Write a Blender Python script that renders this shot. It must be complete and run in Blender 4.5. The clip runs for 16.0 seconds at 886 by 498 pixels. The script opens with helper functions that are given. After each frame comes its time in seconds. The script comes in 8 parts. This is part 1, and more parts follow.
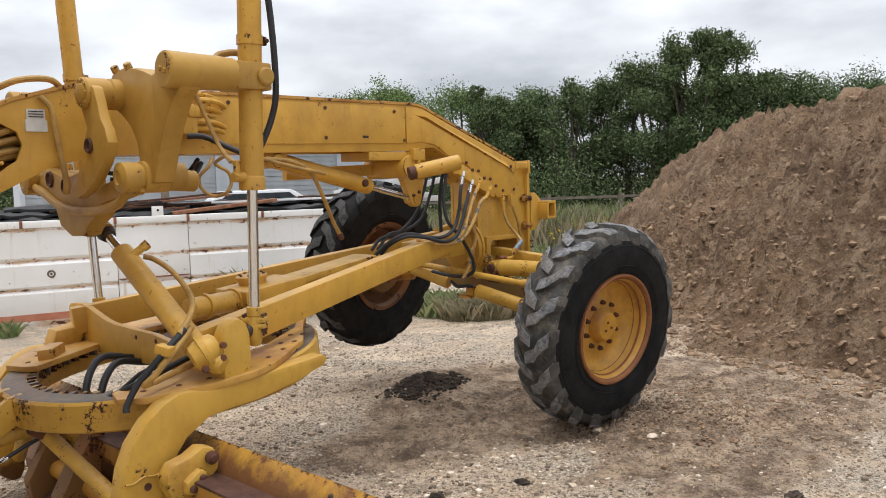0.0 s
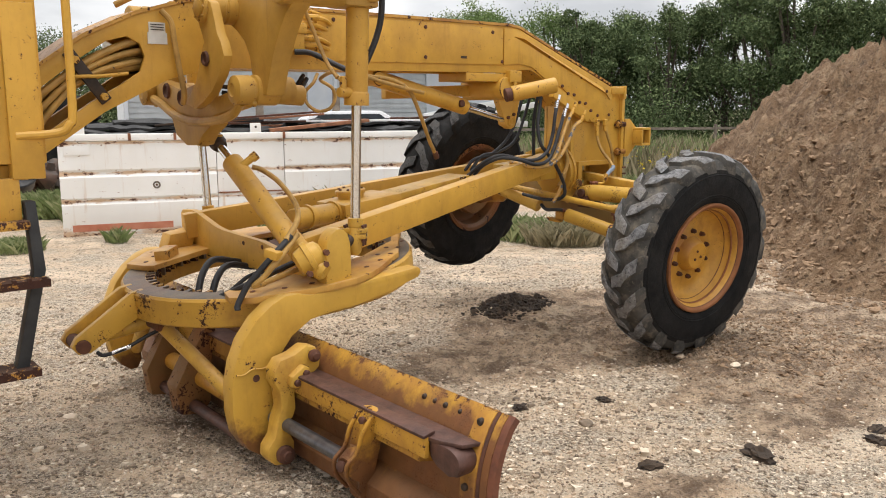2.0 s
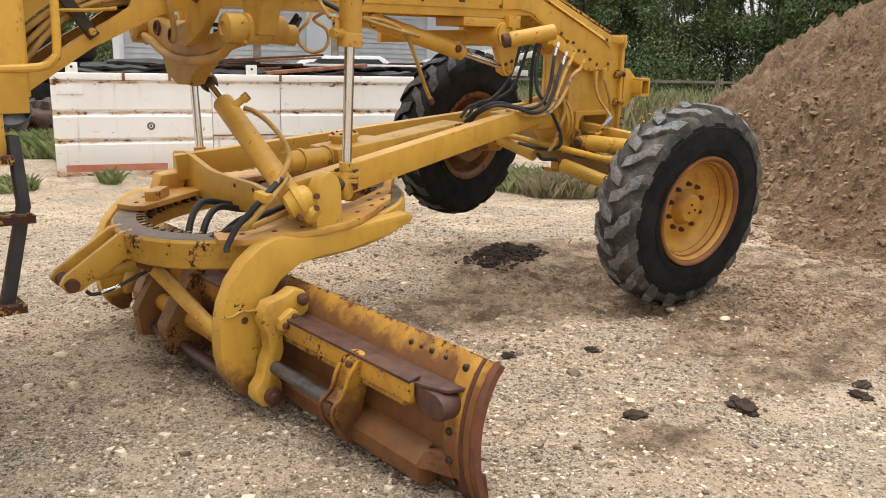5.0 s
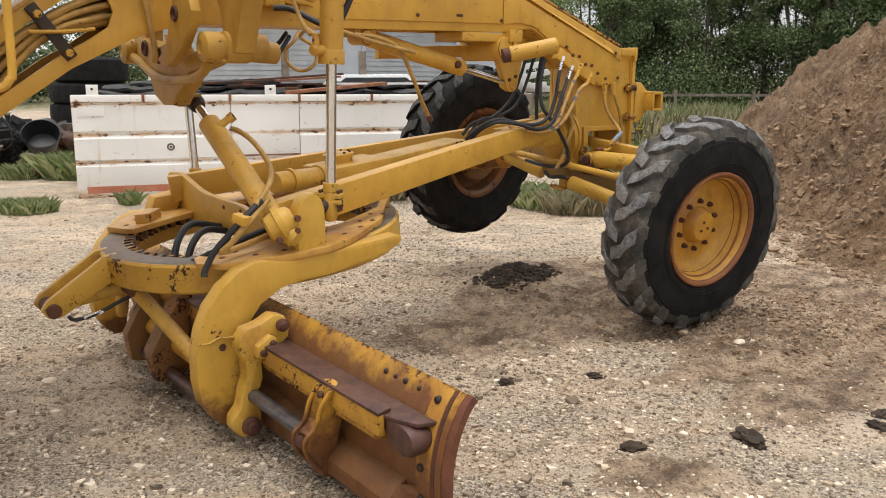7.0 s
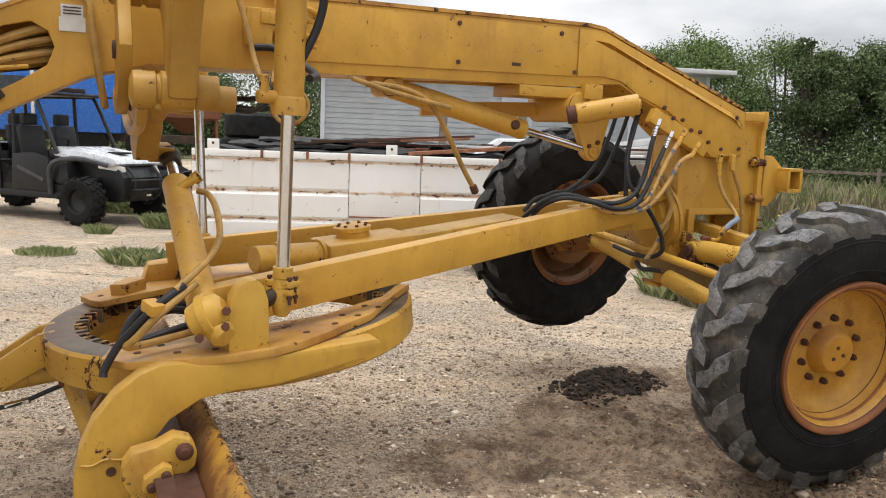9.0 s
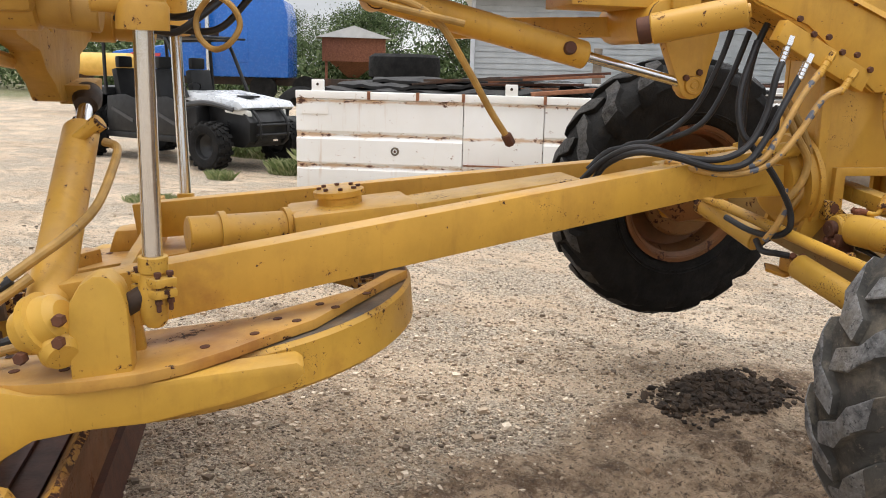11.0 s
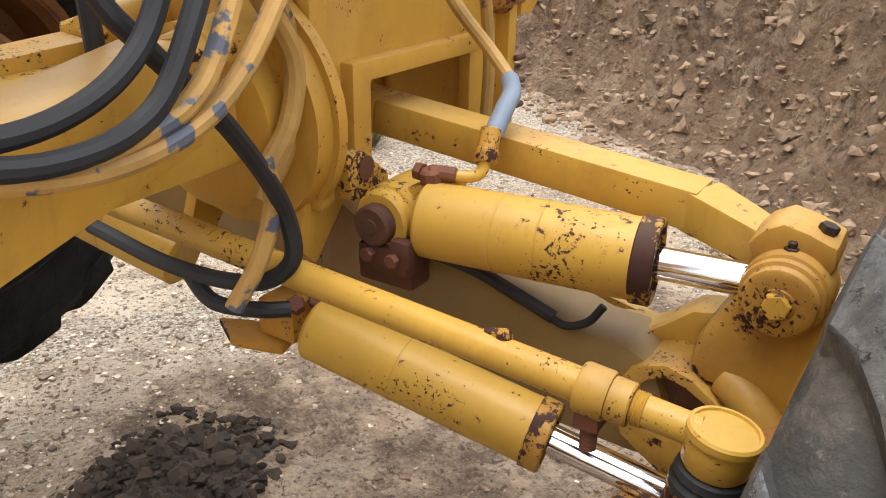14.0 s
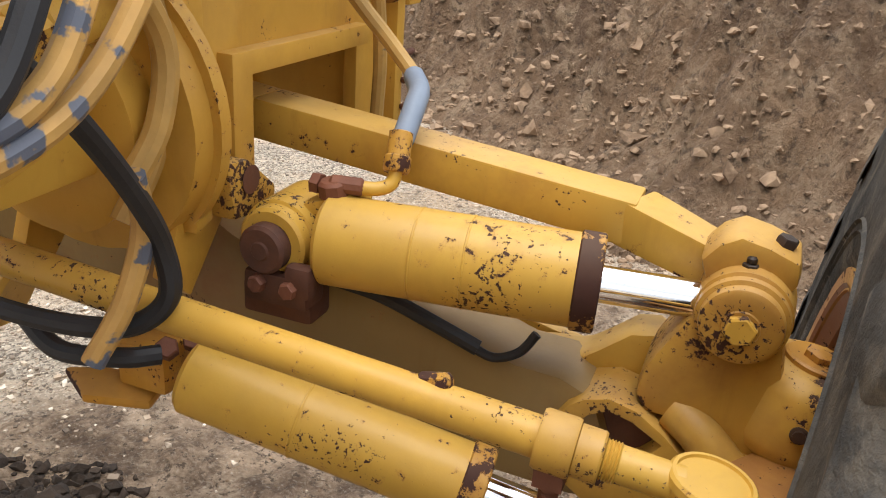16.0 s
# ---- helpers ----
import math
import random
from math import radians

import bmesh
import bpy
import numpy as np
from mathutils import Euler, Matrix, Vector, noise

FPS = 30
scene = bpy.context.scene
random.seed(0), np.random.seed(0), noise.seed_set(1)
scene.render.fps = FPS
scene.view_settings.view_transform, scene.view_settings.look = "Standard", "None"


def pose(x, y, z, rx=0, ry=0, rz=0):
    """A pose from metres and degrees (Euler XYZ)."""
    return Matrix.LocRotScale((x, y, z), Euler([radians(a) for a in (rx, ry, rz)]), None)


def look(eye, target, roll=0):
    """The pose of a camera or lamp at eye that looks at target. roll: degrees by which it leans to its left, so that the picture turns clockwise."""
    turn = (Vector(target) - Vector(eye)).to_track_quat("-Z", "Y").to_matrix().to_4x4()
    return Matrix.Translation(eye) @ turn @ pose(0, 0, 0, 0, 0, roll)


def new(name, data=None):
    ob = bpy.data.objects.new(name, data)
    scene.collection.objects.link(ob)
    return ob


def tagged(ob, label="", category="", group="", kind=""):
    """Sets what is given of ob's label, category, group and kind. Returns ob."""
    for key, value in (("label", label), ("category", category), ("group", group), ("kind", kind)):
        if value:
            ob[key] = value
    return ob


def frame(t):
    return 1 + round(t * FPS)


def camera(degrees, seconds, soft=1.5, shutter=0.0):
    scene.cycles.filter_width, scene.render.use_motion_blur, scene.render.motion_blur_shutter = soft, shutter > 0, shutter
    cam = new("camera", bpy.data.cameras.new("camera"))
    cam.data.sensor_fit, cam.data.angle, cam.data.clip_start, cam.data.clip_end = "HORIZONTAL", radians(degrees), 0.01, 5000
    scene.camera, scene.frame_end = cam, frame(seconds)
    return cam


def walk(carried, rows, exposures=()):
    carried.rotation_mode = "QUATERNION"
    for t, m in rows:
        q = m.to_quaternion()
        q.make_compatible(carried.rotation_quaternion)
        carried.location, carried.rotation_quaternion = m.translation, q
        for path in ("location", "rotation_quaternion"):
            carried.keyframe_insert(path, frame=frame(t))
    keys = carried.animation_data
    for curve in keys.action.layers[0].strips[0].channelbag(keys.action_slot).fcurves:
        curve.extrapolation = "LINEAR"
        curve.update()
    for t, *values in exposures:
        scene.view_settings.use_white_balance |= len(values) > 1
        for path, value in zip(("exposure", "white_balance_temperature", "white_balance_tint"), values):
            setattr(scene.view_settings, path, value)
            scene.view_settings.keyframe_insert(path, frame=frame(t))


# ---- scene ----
cam = camera(56.5, 16.0, soft=1.0)
PATH = [
    (0, (0.044, 0.150, 1.576), (0.041, 2.143, 1.412), -1.6),
    (0.5, (0.009, 0.106, 1.571), (0.024, 2.098, 1.394), -0.8),
    (1, (0.011, 0.048, 1.573), (-0.053, 2.032, 1.327), -0.5),
    (1.5, (-0.001, 0.033, 1.57), (-0.17, 2.001, 1.256), -0.3),
    (2, (-0.003, 0.028, 1.548), (-0.207, 1.989, 1.212), -0.0),
    (2.5, (-0.003, 0.027, 1.54), (-0.199, 1.984, 1.18), 0.2),
    (3, (-0.009, 0.03, 1.534), (-0.204, 1.976, 1.118), 0.7),
    (3.5, (-0.016, 0.018, 1.531), (-0.214, 1.951, 1.055), 1.5),
    (4, (-0.015, 0.013, 1.532), (-0.208, 1.945, 1.053), 1.4),
    (6.3, (0.159, 0.115, 1.529), (-0.06, 2.06, 1.118), 0.7),
    (6.5, (0.185, 0.122, 1.543), (-0.055, 2.065, 1.133), 0.8),
    (7, (0.23, 0.225, 1.527), (-0.059, 2.16, 1.11), 0.4),
    (7.5, (0.245, 0.474, 1.52), (-0.095, 2.396, 1.087), 0.2),
    (8, (0.41, 0.753, 1.536), (-0.114, 2.641, 1.138), -0.2),
    (8.5, (0.576, 1.013, 1.541), (-0.055, 2.883, 1.218), 0.4),
    (9, (0.719, 1.339, 1.519), (-0.006, 3.182, 1.244), 2.3),
    (9.2, (0.814, 1.426, 1.506), (0.013, 3.237, 1.229), 2.5),
    (11.3, (0.795, 2.728, 1.486), (-0.285, 4.355, 1.05), 1.4),
    (11.5, (0.751, 2.868, 1.476), (-0.222, 4.561, 1.041), 1.4),
    (12, (0.625, 3.275, 1.508), (-0.055, 5.111, 1.102), 0.7),
    (12.5, (0.523, 3.673, 1.473), (0.021, 5.556, 1.024), -0.7),
    (13, (0.348, 3.982, 1.47), (0.194, 5.896, 0.911), 1.1),
    (13.5, (0.249, 4.286, 1.462), (0.378, 6.178, 0.827), 0.6),
    (14, (0.226, 4.616, 1.407), (0.605, 6.413, 0.615), 1.1),
    (14.5, (0.193, 4.83, 1.346), (0.985, 6.422, 0.431), 4.6),
    (15, (0.192, 4.906, 1.32), (1.178, 6.33, 0.32), 6.1),
    (15.5, (0.191, 4.891, 1.31), (1.181, 6.317, 0.316), 6.1),
    (16, (0.182, 4.797, 1.362), (0.937, 6.481, 0.592), 4.2),
]
walk(cam, [(t, look(eye, target, roll)) for t, eye, target, roll in PATH],
     exposures=((0, -0.30, 6300, 10), (3.5, 0.03, 6850, 10), (7, -0.20, 6700, 10), (9, -0.2, 6550, 10), (11.5, -0.08, 6500, 10), (12.5, -0.10, 6450, 10), (13.5, 0.27, 6400, 10), (15, 0.15, 6400, 10), (16, 0.15, 6400, 10)))


# ---- world and light ----
world = bpy.data.worlds.new("world")
scene.world = world
world.use_nodes = True
wt = world.node_tree
wt.nodes.clear()
w_out = wt.nodes.new("ShaderNodeOutputWorld")
w_bg = wt.nodes.new("ShaderNodeBackground")
w_sky = wt.nodes.new("ShaderNodeTexSky")
w_sky.sky_type = "NISHITA"
w_sky.sun_disc = False
w_sky.sun_elevation = radians(82)
w_sky.sun_rotation = radians(200)
w_mul = wt.nodes.new("ShaderNodeMix")
w_mul.data_type = "RGBA"
w_mul.blend_type = "MULTIPLY"
w_mul.inputs[0].default_value = 1.0
w_mul.inputs[7].default_value = (0.1, 0.1, 0.1, 1)
w_co = wt.nodes.new("ShaderNodeTexCoord")
w_sep = wt.nodes.new("ShaderNodeSeparateXYZ")
w_map = wt.nodes.new("ShaderNodeMapping")
w_map.inputs["Scale"].default_value = (1.0, 1.0, 2.6)
w_n = wt.nodes.new("ShaderNodeTexNoise")
w_n.inputs["Scale"].default_value = 2.3
w_n.inputs["Detail"].default_value = 7
w_n.inputs["Roughness"].default_value = 0.52
w_ramp = wt.nodes.new("ShaderNodeValToRGB")
w_ramp.color_ramp.elements[0].position, w_ramp.color_ramp.elements[0].color = 0.40, (0.62, 0.635, 0.67, 1)
w_ramp.color_ramp.elements[1].position, w_ramp.color_ramp.elements[1].color = 0.60, (1.16, 1.17, 1.19, 1)
# an overcast sky is brighter overhead than near the horizon
w_up = wt.nodes.new("ShaderNodeMapRange")
w_up.inputs["From Min"].default_value, w_up.inputs["From Max"].default_value = 0.0, 1.0
w_up.inputs["To Min"].default_value, w_up.inputs["To Max"].default_value = 0.84, 1.85
w_cl = wt.nodes.new("ShaderNodeMix")
w_cl.data_type, w_cl.blend_type = "RGBA", "MULTIPLY"
w_cl.inputs[0].default_value = 1.0
w_mix = wt.nodes.new("ShaderNodeMix")
w_mix.data_type = "RGBA"
w_mix.inputs[0].default_value = 0.9
lk = wt.links.new
lk(w_co.outputs["Generated"], w_map.inputs["Vector"])
lk(w_map.outputs["Vector"], w_n.inputs["Vector"])
lk(w_n.outputs["Fac"], w_ramp.inputs["Fac"])
lk(w_co.outputs["Generated"], w_sep.inputs["Vector"])
lk(w_sep.outputs["Z"], w_up.inputs["Value"])
lk(w_ramp.outputs["Color"], w_cl.inputs[6])
lk(w_up.outputs["Result"], w_cl.inputs[7])
lk(w_sky.outputs["Color"], w_mul.inputs[6])
lk(w_mul.outputs[2], w_mix.inputs[6])
lk(w_cl.outputs[2], w_mix.inputs[7])
lk(w_mix.outputs[2], w_bg.inputs["Color"])
w_bg.inputs["Strength"].default_value = 1.20
lk(w_bg.outputs["Background"], w_out.inputs["Surface"])

sun = new("sun", bpy.data.lights.new("sun", "SUN"))
sun.data.energy = 2.4
sun.data.angle = radians(40)
sun.data.color = (1.0, 0.975, 0.94)
sun.matrix_world = look((0, 0, 30), (2.2, 3.5, 0))


# ---- materials ----
class Net:
    """A small builder for one node material."""

    def __init__(self, name):
        self.mat = bpy.data.materials.new(name)
        self.mat.use_nodes = True
        self.t = self.mat.node_tree
        self.b = self.t.nodes["Principled BSDF"]
        self.co = self.t.nodes.new("ShaderNodeTexCoord").outputs["Object"]

    def link(self, a, b):
        self.t.links.new(a, b)

    def noise(self, scale, detail=4, rough=0.55, vec=None, stretch=None):
        n = self.t.nodes.new("ShaderNodeTexNoise")
        n.inputs["Scale"].default_value, n.inputs["Detail"].default_value, n.inputs["Roughness"].default_value = scale, detail, rough
        src = vec or self.co
        if stretch:
            m = self.t.nodes.new("ShaderNodeMapping")
            m.inputs["Scale"].default_value = stretch
            self.link(src, m.inputs["Vector"])
            src = m.outputs["Vector"]
        self.link(src, n.inputs["Vector"])
        return n.outputs["Fac"]

    def voronoi(self, scale, feature="F1", out="Distance"):
        n = self.t.nodes.new("ShaderNodeTexVoronoi")
        n.feature = feature
        n.inputs["Scale"].default_value = scale
        self.link(self.co, n.inputs["Vector"])
        return n.outputs[out]

    def step(self, v, a, b, lo=0.0, hi=1.0):
        n = self.t.nodes.new("ShaderNodeMapRange")
        n.inputs["From Min"].default_value, n.inputs["From Max"].default_value = a, b
        n.inputs["To Min"].default_value, n.inputs["To Max"].default_value = lo, hi
        self.link(v, n.inputs["Value"])
        return n.outputs["Result"]

    def math(self, op, a, b):
        n = self.t.nodes.new("ShaderNodeMath")
        n.operation = op
        n.use_clamp = False
        for i, x in enumerate((a, b)):
            if isinstance(x, (int, float)):
                n.inputs[i].default_value = x
            else:
                self.link(x, n.inputs[i])
        return n.outputs["Value"]

    def mix(self, fac, a, b, mode="MIX"):
        n = self.t.nodes.new("ShaderNodeMix")
        n.data_type, n.blend_type = "RGBA", mode
        for sock, x in ((n.inputs[0], fac), (n.inputs[6], a), (n.inputs[7], b)):
            if isinstance(x, (int, float)):
                sock.default_value = x
            elif isinstance(x, tuple):
                sock.default_value = (*x[:3], 1)
            else:
                self.link(x, sock)
        return n.outputs[2]

    def bump(self, h, dist=0.01, strength=0.5):
        n = self.t.nodes.new("ShaderNodeBump")
        n.inputs["Distance"].default_value, n.inputs["Strength"].default_value = dist, strength
        self.link(h, n.inputs["Height"])
        self.link(n.outputs["Normal"], self.b.inputs["Normal"])

    def rand(self):
        return self.t.nodes.new("ShaderNodeObjectInfo").outputs["Random"]

    def ridge(self):
        return self.t.nodes.new("ShaderNodeNewGeometry").outputs["Pointiness"]

    def island(self):
        return self.t.nodes.new("ShaderNodeNewGeometry").outputs["Random Per Island"]

    def upward(self):
        g = self.t.nodes.new("ShaderNodeNewGeometry")
        s = self.t.nodes.new("ShaderNodeSeparateXYZ")
        self.link(g.outputs["Normal"], s.inputs["Vector"])
        return s.outputs["Z"]

    def done(self, color, rough=0.6, metal=0.0, spec=None):
        for key, x in (("Base Color", color), ("Roughness", rough), ("Metallic", metal)):
            if isinstance(x, (int, float)):
                self.b.inputs[key].default_value = x
            elif isinstance(x, tuple):
                self.b.inputs[key].default_value = (*x[:3], 1)
            else:
                self.link(x, self.b.inputs[key])
        if spec is not None:
            self.b.inputs["Specular IOR Level"].default_value = spec
        return self.mat


RUST = (0.060, 0.021, 0.012)
RUST_LIGHT = (0.23, 0.082, 0.027)


def paint(name, base, chips, rust_wash, dust, rough=0.42, foot=None, flecks=0.0, grime=1.0, edge=0.5):
    """Old machine paint. chips 0..1: how much has flaked to rust; rust_wash: brown film; dust: pale film on upper faces; foot: heights between which scraping has worn it to rust."""
    m = Net(name)
    big, mid, fine = m.noise(1.6, 4), m.noise(9, 6, 0.62), m.noise(60, 5, 0.6)
    col = m.mix(m.step(big, 0.3, 0.7), tuple(c * 0.86 for c in base), tuple(min(1, c * 1.10) for c in base))
    col = m.mix(m.step(mid, 0.45, 0.75, 0, 0.30), col, tuple(c * 0.62 for c in base))
    smear = m.step(m.noise(2.7, 8, 0.7, stretch=(1, 1, 0.6)), 0.48, 0.70, 0, 0.50 * grime)
    col = m.mix(smear, col, (base[0] * 0.50, base[1] * 0.44, base[2] * 0.6))
    streak = m.step(m.noise(7, 5, 0.6, stretch=(3.2, 3.2, 0.35)), 0.58, 0.78, 0, 0.30 * grime)
    col = m.mix(streak, col, (0.20, 0.085, 0.022))
    wash = m.step(m.noise(3.1, 6, 0.65), 0.62 - 0.32 * rust_wash, 0.86 - 0.30 * rust_wash, 0, 0.85 if rust_wash > 0 else 0)
    col = m.mix(wash, col, RUST_LIGHT)
    cover = m.math("ADD", m.math("MULTIPLY", m.noise(5.5, 4, 0.55), 0.5), m.math("MULTIPLY", m.noise(48, 6, 0.7), 0.5))
    chip = m.step(cover, 0.66 - 0.20 * chips, 0.675 - 0.20 * chips)
    spots = m.math("ADD", m.math("MULTIPLY", m.noise(7, 5, 0.6), 0.47), m.math("MULTIPLY", m.noise(150, 5, 0.65), 0.53))
    chip = m.math("MAXIMUM", chip, m.step(spots, 0.655 - 0.09 * chips - flecks, 0.668 - 0.09 * chips - flecks))
    worn = m.math("ADD", m.math("MULTIPLY", m.math("SUBTRACT", m.ridge(), 0.5), 4.0 * edge), m.math("MULTIPLY", m.math("SUBTRACT", m.noise(34, 6, 0.7), 0.5), 1.3))
    chip = m.math("MAXIMUM", chip, m.step(worn, 0.34, 0.37))
    # a thin orange stain round each chip
    col = m.mix(m.step(m.math("MAXIMUM", m.math("SUBTRACT", cover, 0.66 - 0.20 * chips - 0.035), m.math("SUBTRACT", worn, 0.29)), 0.0, 0.05, 0, 0.45), col, (0.33, 0.135, 0.030))
    col = m.mix(chip, col, m.mix(fine, RUST, (0.034, 0.013, 0.009)))
    if foot:
        z = m.t.nodes.new("ShaderNodeSeparateXYZ")
        m.link(m.co, z.inputs["Vector"])
        low = m.math("ADD", m.step(z.outputs["Z"], foot[1], foot[0]), m.math("MULTIPLY", m.math("SUBTRACT", m.noise(7, 8, 0.7), 0.5), 1.5))
        col = m.mix(m.step(low, 0.45, 0.80, 0, 0.92), col, m.mix(m.noise(16, 6, 0.65), (0.06, 0.024, 0.014), (0.22, 0.085, 0.032)))
    film = m.math("MULTIPLY", m.step(m.upward(), 0.35, 0.95), m.step(m.noise(5, 5), 0.35, 0.7, 0, dust))
    col = m.mix(film, col, (0.45, 0.335, 0.205))
    r = m.math("ADD", m.math("MULTIPLY", chip, 0.35), m.step(mid, 0.3, 0.8, rough - 0.06, rough + 0.16))
    h = m.math("SUBTRACT", m.math("MULTIPLY", fine, 0.35), m.math("MULTIPLY", chip, 0.9))
    m.bump(h, 0.0016, 0.55)
    m.b.inputs["Specular IOR Level"].default_value = 0.35
    return m.done(col, r)


YELLOW = (0.60, 0.332, 0.050)
paint_sound = paint("yellow_paint", YELLOW, 0.15, 0.0, 0.35, 0.42, None, 0.004)
# some extra grime, and a base darkened for the shade between cab and frame
paint_saddle = paint("shaded_saddle_paint", (0.47, 0.268, 0.050), 0.12, 0.10, 0.20, 0.45, None, 0.006, 1.2, 0.5)
paint_bar = paint("drawbar_paint", YELLOW, 0.14, 0.22, 0.45, 0.42, None, 0.008)
paint_circle = paint("circle_paint", (0.58, 0.33, 0.05), 0.26, 0.34, 0.40, 0.42, None, 0.012)
paint_worn = paint("worn_yellow_paint", (0.60, 0.35, 0.056), 0.24, 0.24, 0.35, 0.42, None, 0.012)
paint_rusty = paint("rusty_yellow_paint", (0.55, 0.27, 0.032), 0.30, 0.50, 0.25)
paint_rim = paint("rim_paint", (0.54, 0.285, 0.045), 0.20, 0.42, 0.15, 0.42, None, 0.02, 1.5, 0.7)
paint_flaked = paint("flaked_yellow_paint", (0.56, 0.30, 0.045), 0.92, 0.35, 0.10)
paint_knuckle = paint("chipped_casting_paint", (0.56, 0.315, 0.050), 0.40, 0.36, 0.20, 0.42, None, 0.055, 1.1, 0.65)
paint_close = paint("speckled_yellow_paint", (0.62, 0.365, 0.055), 0.06, 0.08, 0.12, 0.38, None, 0.044, 0.6, 0.5)
paint_tie = paint("rust_flecked_yellow_paint", (0.61, 0.35, 0.054), 0.16, 0.12, 0.12, 0.40, None, 0.066, 0.8, 0.55)
paint_armrust = paint("rust_bitten_paint", (0.50, 0.25, 0.040), 0.55, 0.75, 0.10, 0.5, None, 0.05, 1.0, 0.6)
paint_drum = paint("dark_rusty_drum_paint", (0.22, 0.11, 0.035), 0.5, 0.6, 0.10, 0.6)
paint_grime = paint("grimy_yellow_paint", (0.30, 0.195, 0.07), 0.20, 0.30, 0.35)
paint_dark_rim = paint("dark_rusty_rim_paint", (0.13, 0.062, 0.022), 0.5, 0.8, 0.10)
paint_moldboard = paint("moldboard_paint", (0.55, 0.295, 0.038), 0.30, 0.52, 0.15, 0.5, (0.43, 0.62), 0.045)
paint_blade = paint("blade_paint", (0.53, 0.28, 0.036), 0.36, 0.55, 0.15, 0.5, (0.16, 0.52), 0.045)
paint_arm = paint("blade_arm_paint", (0.60, 0.345, 0.052), 0.12, 0.10, 0.35, 0.42, (0.08, 0.36))
paint_plate = paint("circle_plate_paint", (0.57, 0.31, 0.065), 0.26, 0.48, 0.40)


def rust_iron(name, a, b, rough=0.72, metal=0.15):
    m = Net(name)
    col = m.mix(m.step(m.noise(14, 6, 0.65), 0.3, 0.7), a, b)
    col = m.mix(m.step(m.noise(2.5, 4), 0.5, 0.8, 0, 0.5), col, (0.20, 0.075, 0.03))
    m.bump(m.noise(80, 5, 0.6), 0.002, 0.6)
    return m.done(col, rough, metal)


rusty = rust_iron("rusty_iron", (0.055, 0.024, 0.017), (0.125, 0.045, 0.022))
rust_red = rust_iron("red_brown_rust", (0.085, 0.030, 0.018), (0.20, 0.070, 0.034), 0.68, 0.1)
rust_orange = rust_iron("orange_rust", (0.16, 0.058, 0.020), (0.30, 0.115, 0.036), 0.7, 0.1)
dark_steel = rust_iron("dark_greasy_steel", (0.022, 0.017, 0.014), (0.06, 0.035, 0.022), 0.55, 0.3)
shelf_rust = rust_iron("dark_shelf_rust", (0.040, 0.019, 0.015), (0.13, 0.062, 0.046), 0.5, 0.2)
scuffed_rod = rust_iron("scuffed_rod_steel", (0.10, 0.10, 0.11), (0.24, 0.24, 0.26), 0.38, 0.85)
worn_steel = rust_iron("worn_ring_steel", (0.10, 0.095, 0.09), (0.22, 0.16, 0.10), 0.5, 0.4)


def chrome_mat():
    m = Net("chrome_rod")
    r = m.step(m.noise(30, 4, 0.6, stretch=(1, 1, 0.2)), 0.3, 0.8, 0.10, 0.30)
    return m.done((0.72, 0.72, 0.73), r, 1.0)


chrome = chrome_mat()


def bright_chrome():
    m = Net("polished_chrome_rod")
    return m.done((0.86, 0.86, 0.88), m.step(m.noise(45, 5, 0.6), 0.3, 0.8, 0.05, 0.14), 1.0)


chrome_bright = bright_chrome()


def rubber_hose(name, base, scuff=None, amount=0.5):
    m = Net(name)
    col = m.mix(m.step(m.noise(12, 5), 0.35, 0.7), base, tuple(c * 1.7 for c in base))
    if scuff:
        col = m.mix(m.step(m.noise(26, 4, 0.55), amount, amount + 0.04), col, scuff)
    m.bump(m.noise(140, 3), 0.0008, 0.5)
    return m.done(col, 0.55)


hose_black = rubber_hose("black_hose_rubber", (0.012, 0.012, 0.014))
hose_yellow = rubber_hose("painted_hose", (0.30, 0.175, 0.045), (0.07, 0.065, 0.06), 0.66)
hose_flaked = rubber_hose("flaking_painted_hose", (0.36, 0.205, 0.055), (0.09, 0.10, 0.13), 0.56)


def tyre_mat(name, a, b, dirt, much):
    m = Net(name)
    col = m.mix(m.step(m.noise(5, 5, 0.6), 0.35, 0.7), a, b)
    col = m.mix(m.step(m.noise(13, 7, 0.68), 0.50, 0.78, 0, much), col, dirt)
    col = m.mix(m.step(m.noise(45, 5, 0.7), 0.62, 0.72, 0, much * 0.7), col, tuple(x * 1.5 for x in dirt))
    m.bump(m.math("ADD", m.noise(55, 6, 0.7), m.math("MULTIPLY", m.noise(14, 6, 0.7), 1.2)), 0.006, 0.8)
    return m.done(col, m.step(m.noise(9, 4), 0.3, 0.7, 0.72, 0.95), 0.0, 0.22)


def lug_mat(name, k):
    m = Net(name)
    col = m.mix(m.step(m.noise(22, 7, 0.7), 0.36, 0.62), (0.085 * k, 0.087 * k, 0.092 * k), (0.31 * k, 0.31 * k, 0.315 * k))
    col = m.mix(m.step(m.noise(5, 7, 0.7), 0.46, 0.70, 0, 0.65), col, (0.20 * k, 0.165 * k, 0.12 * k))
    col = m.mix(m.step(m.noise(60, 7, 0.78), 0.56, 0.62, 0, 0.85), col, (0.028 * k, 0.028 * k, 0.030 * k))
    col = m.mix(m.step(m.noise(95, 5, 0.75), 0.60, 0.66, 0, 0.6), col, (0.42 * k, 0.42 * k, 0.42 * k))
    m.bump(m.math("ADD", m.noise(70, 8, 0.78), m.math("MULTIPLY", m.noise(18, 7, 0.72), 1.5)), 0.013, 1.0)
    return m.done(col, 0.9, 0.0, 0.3)


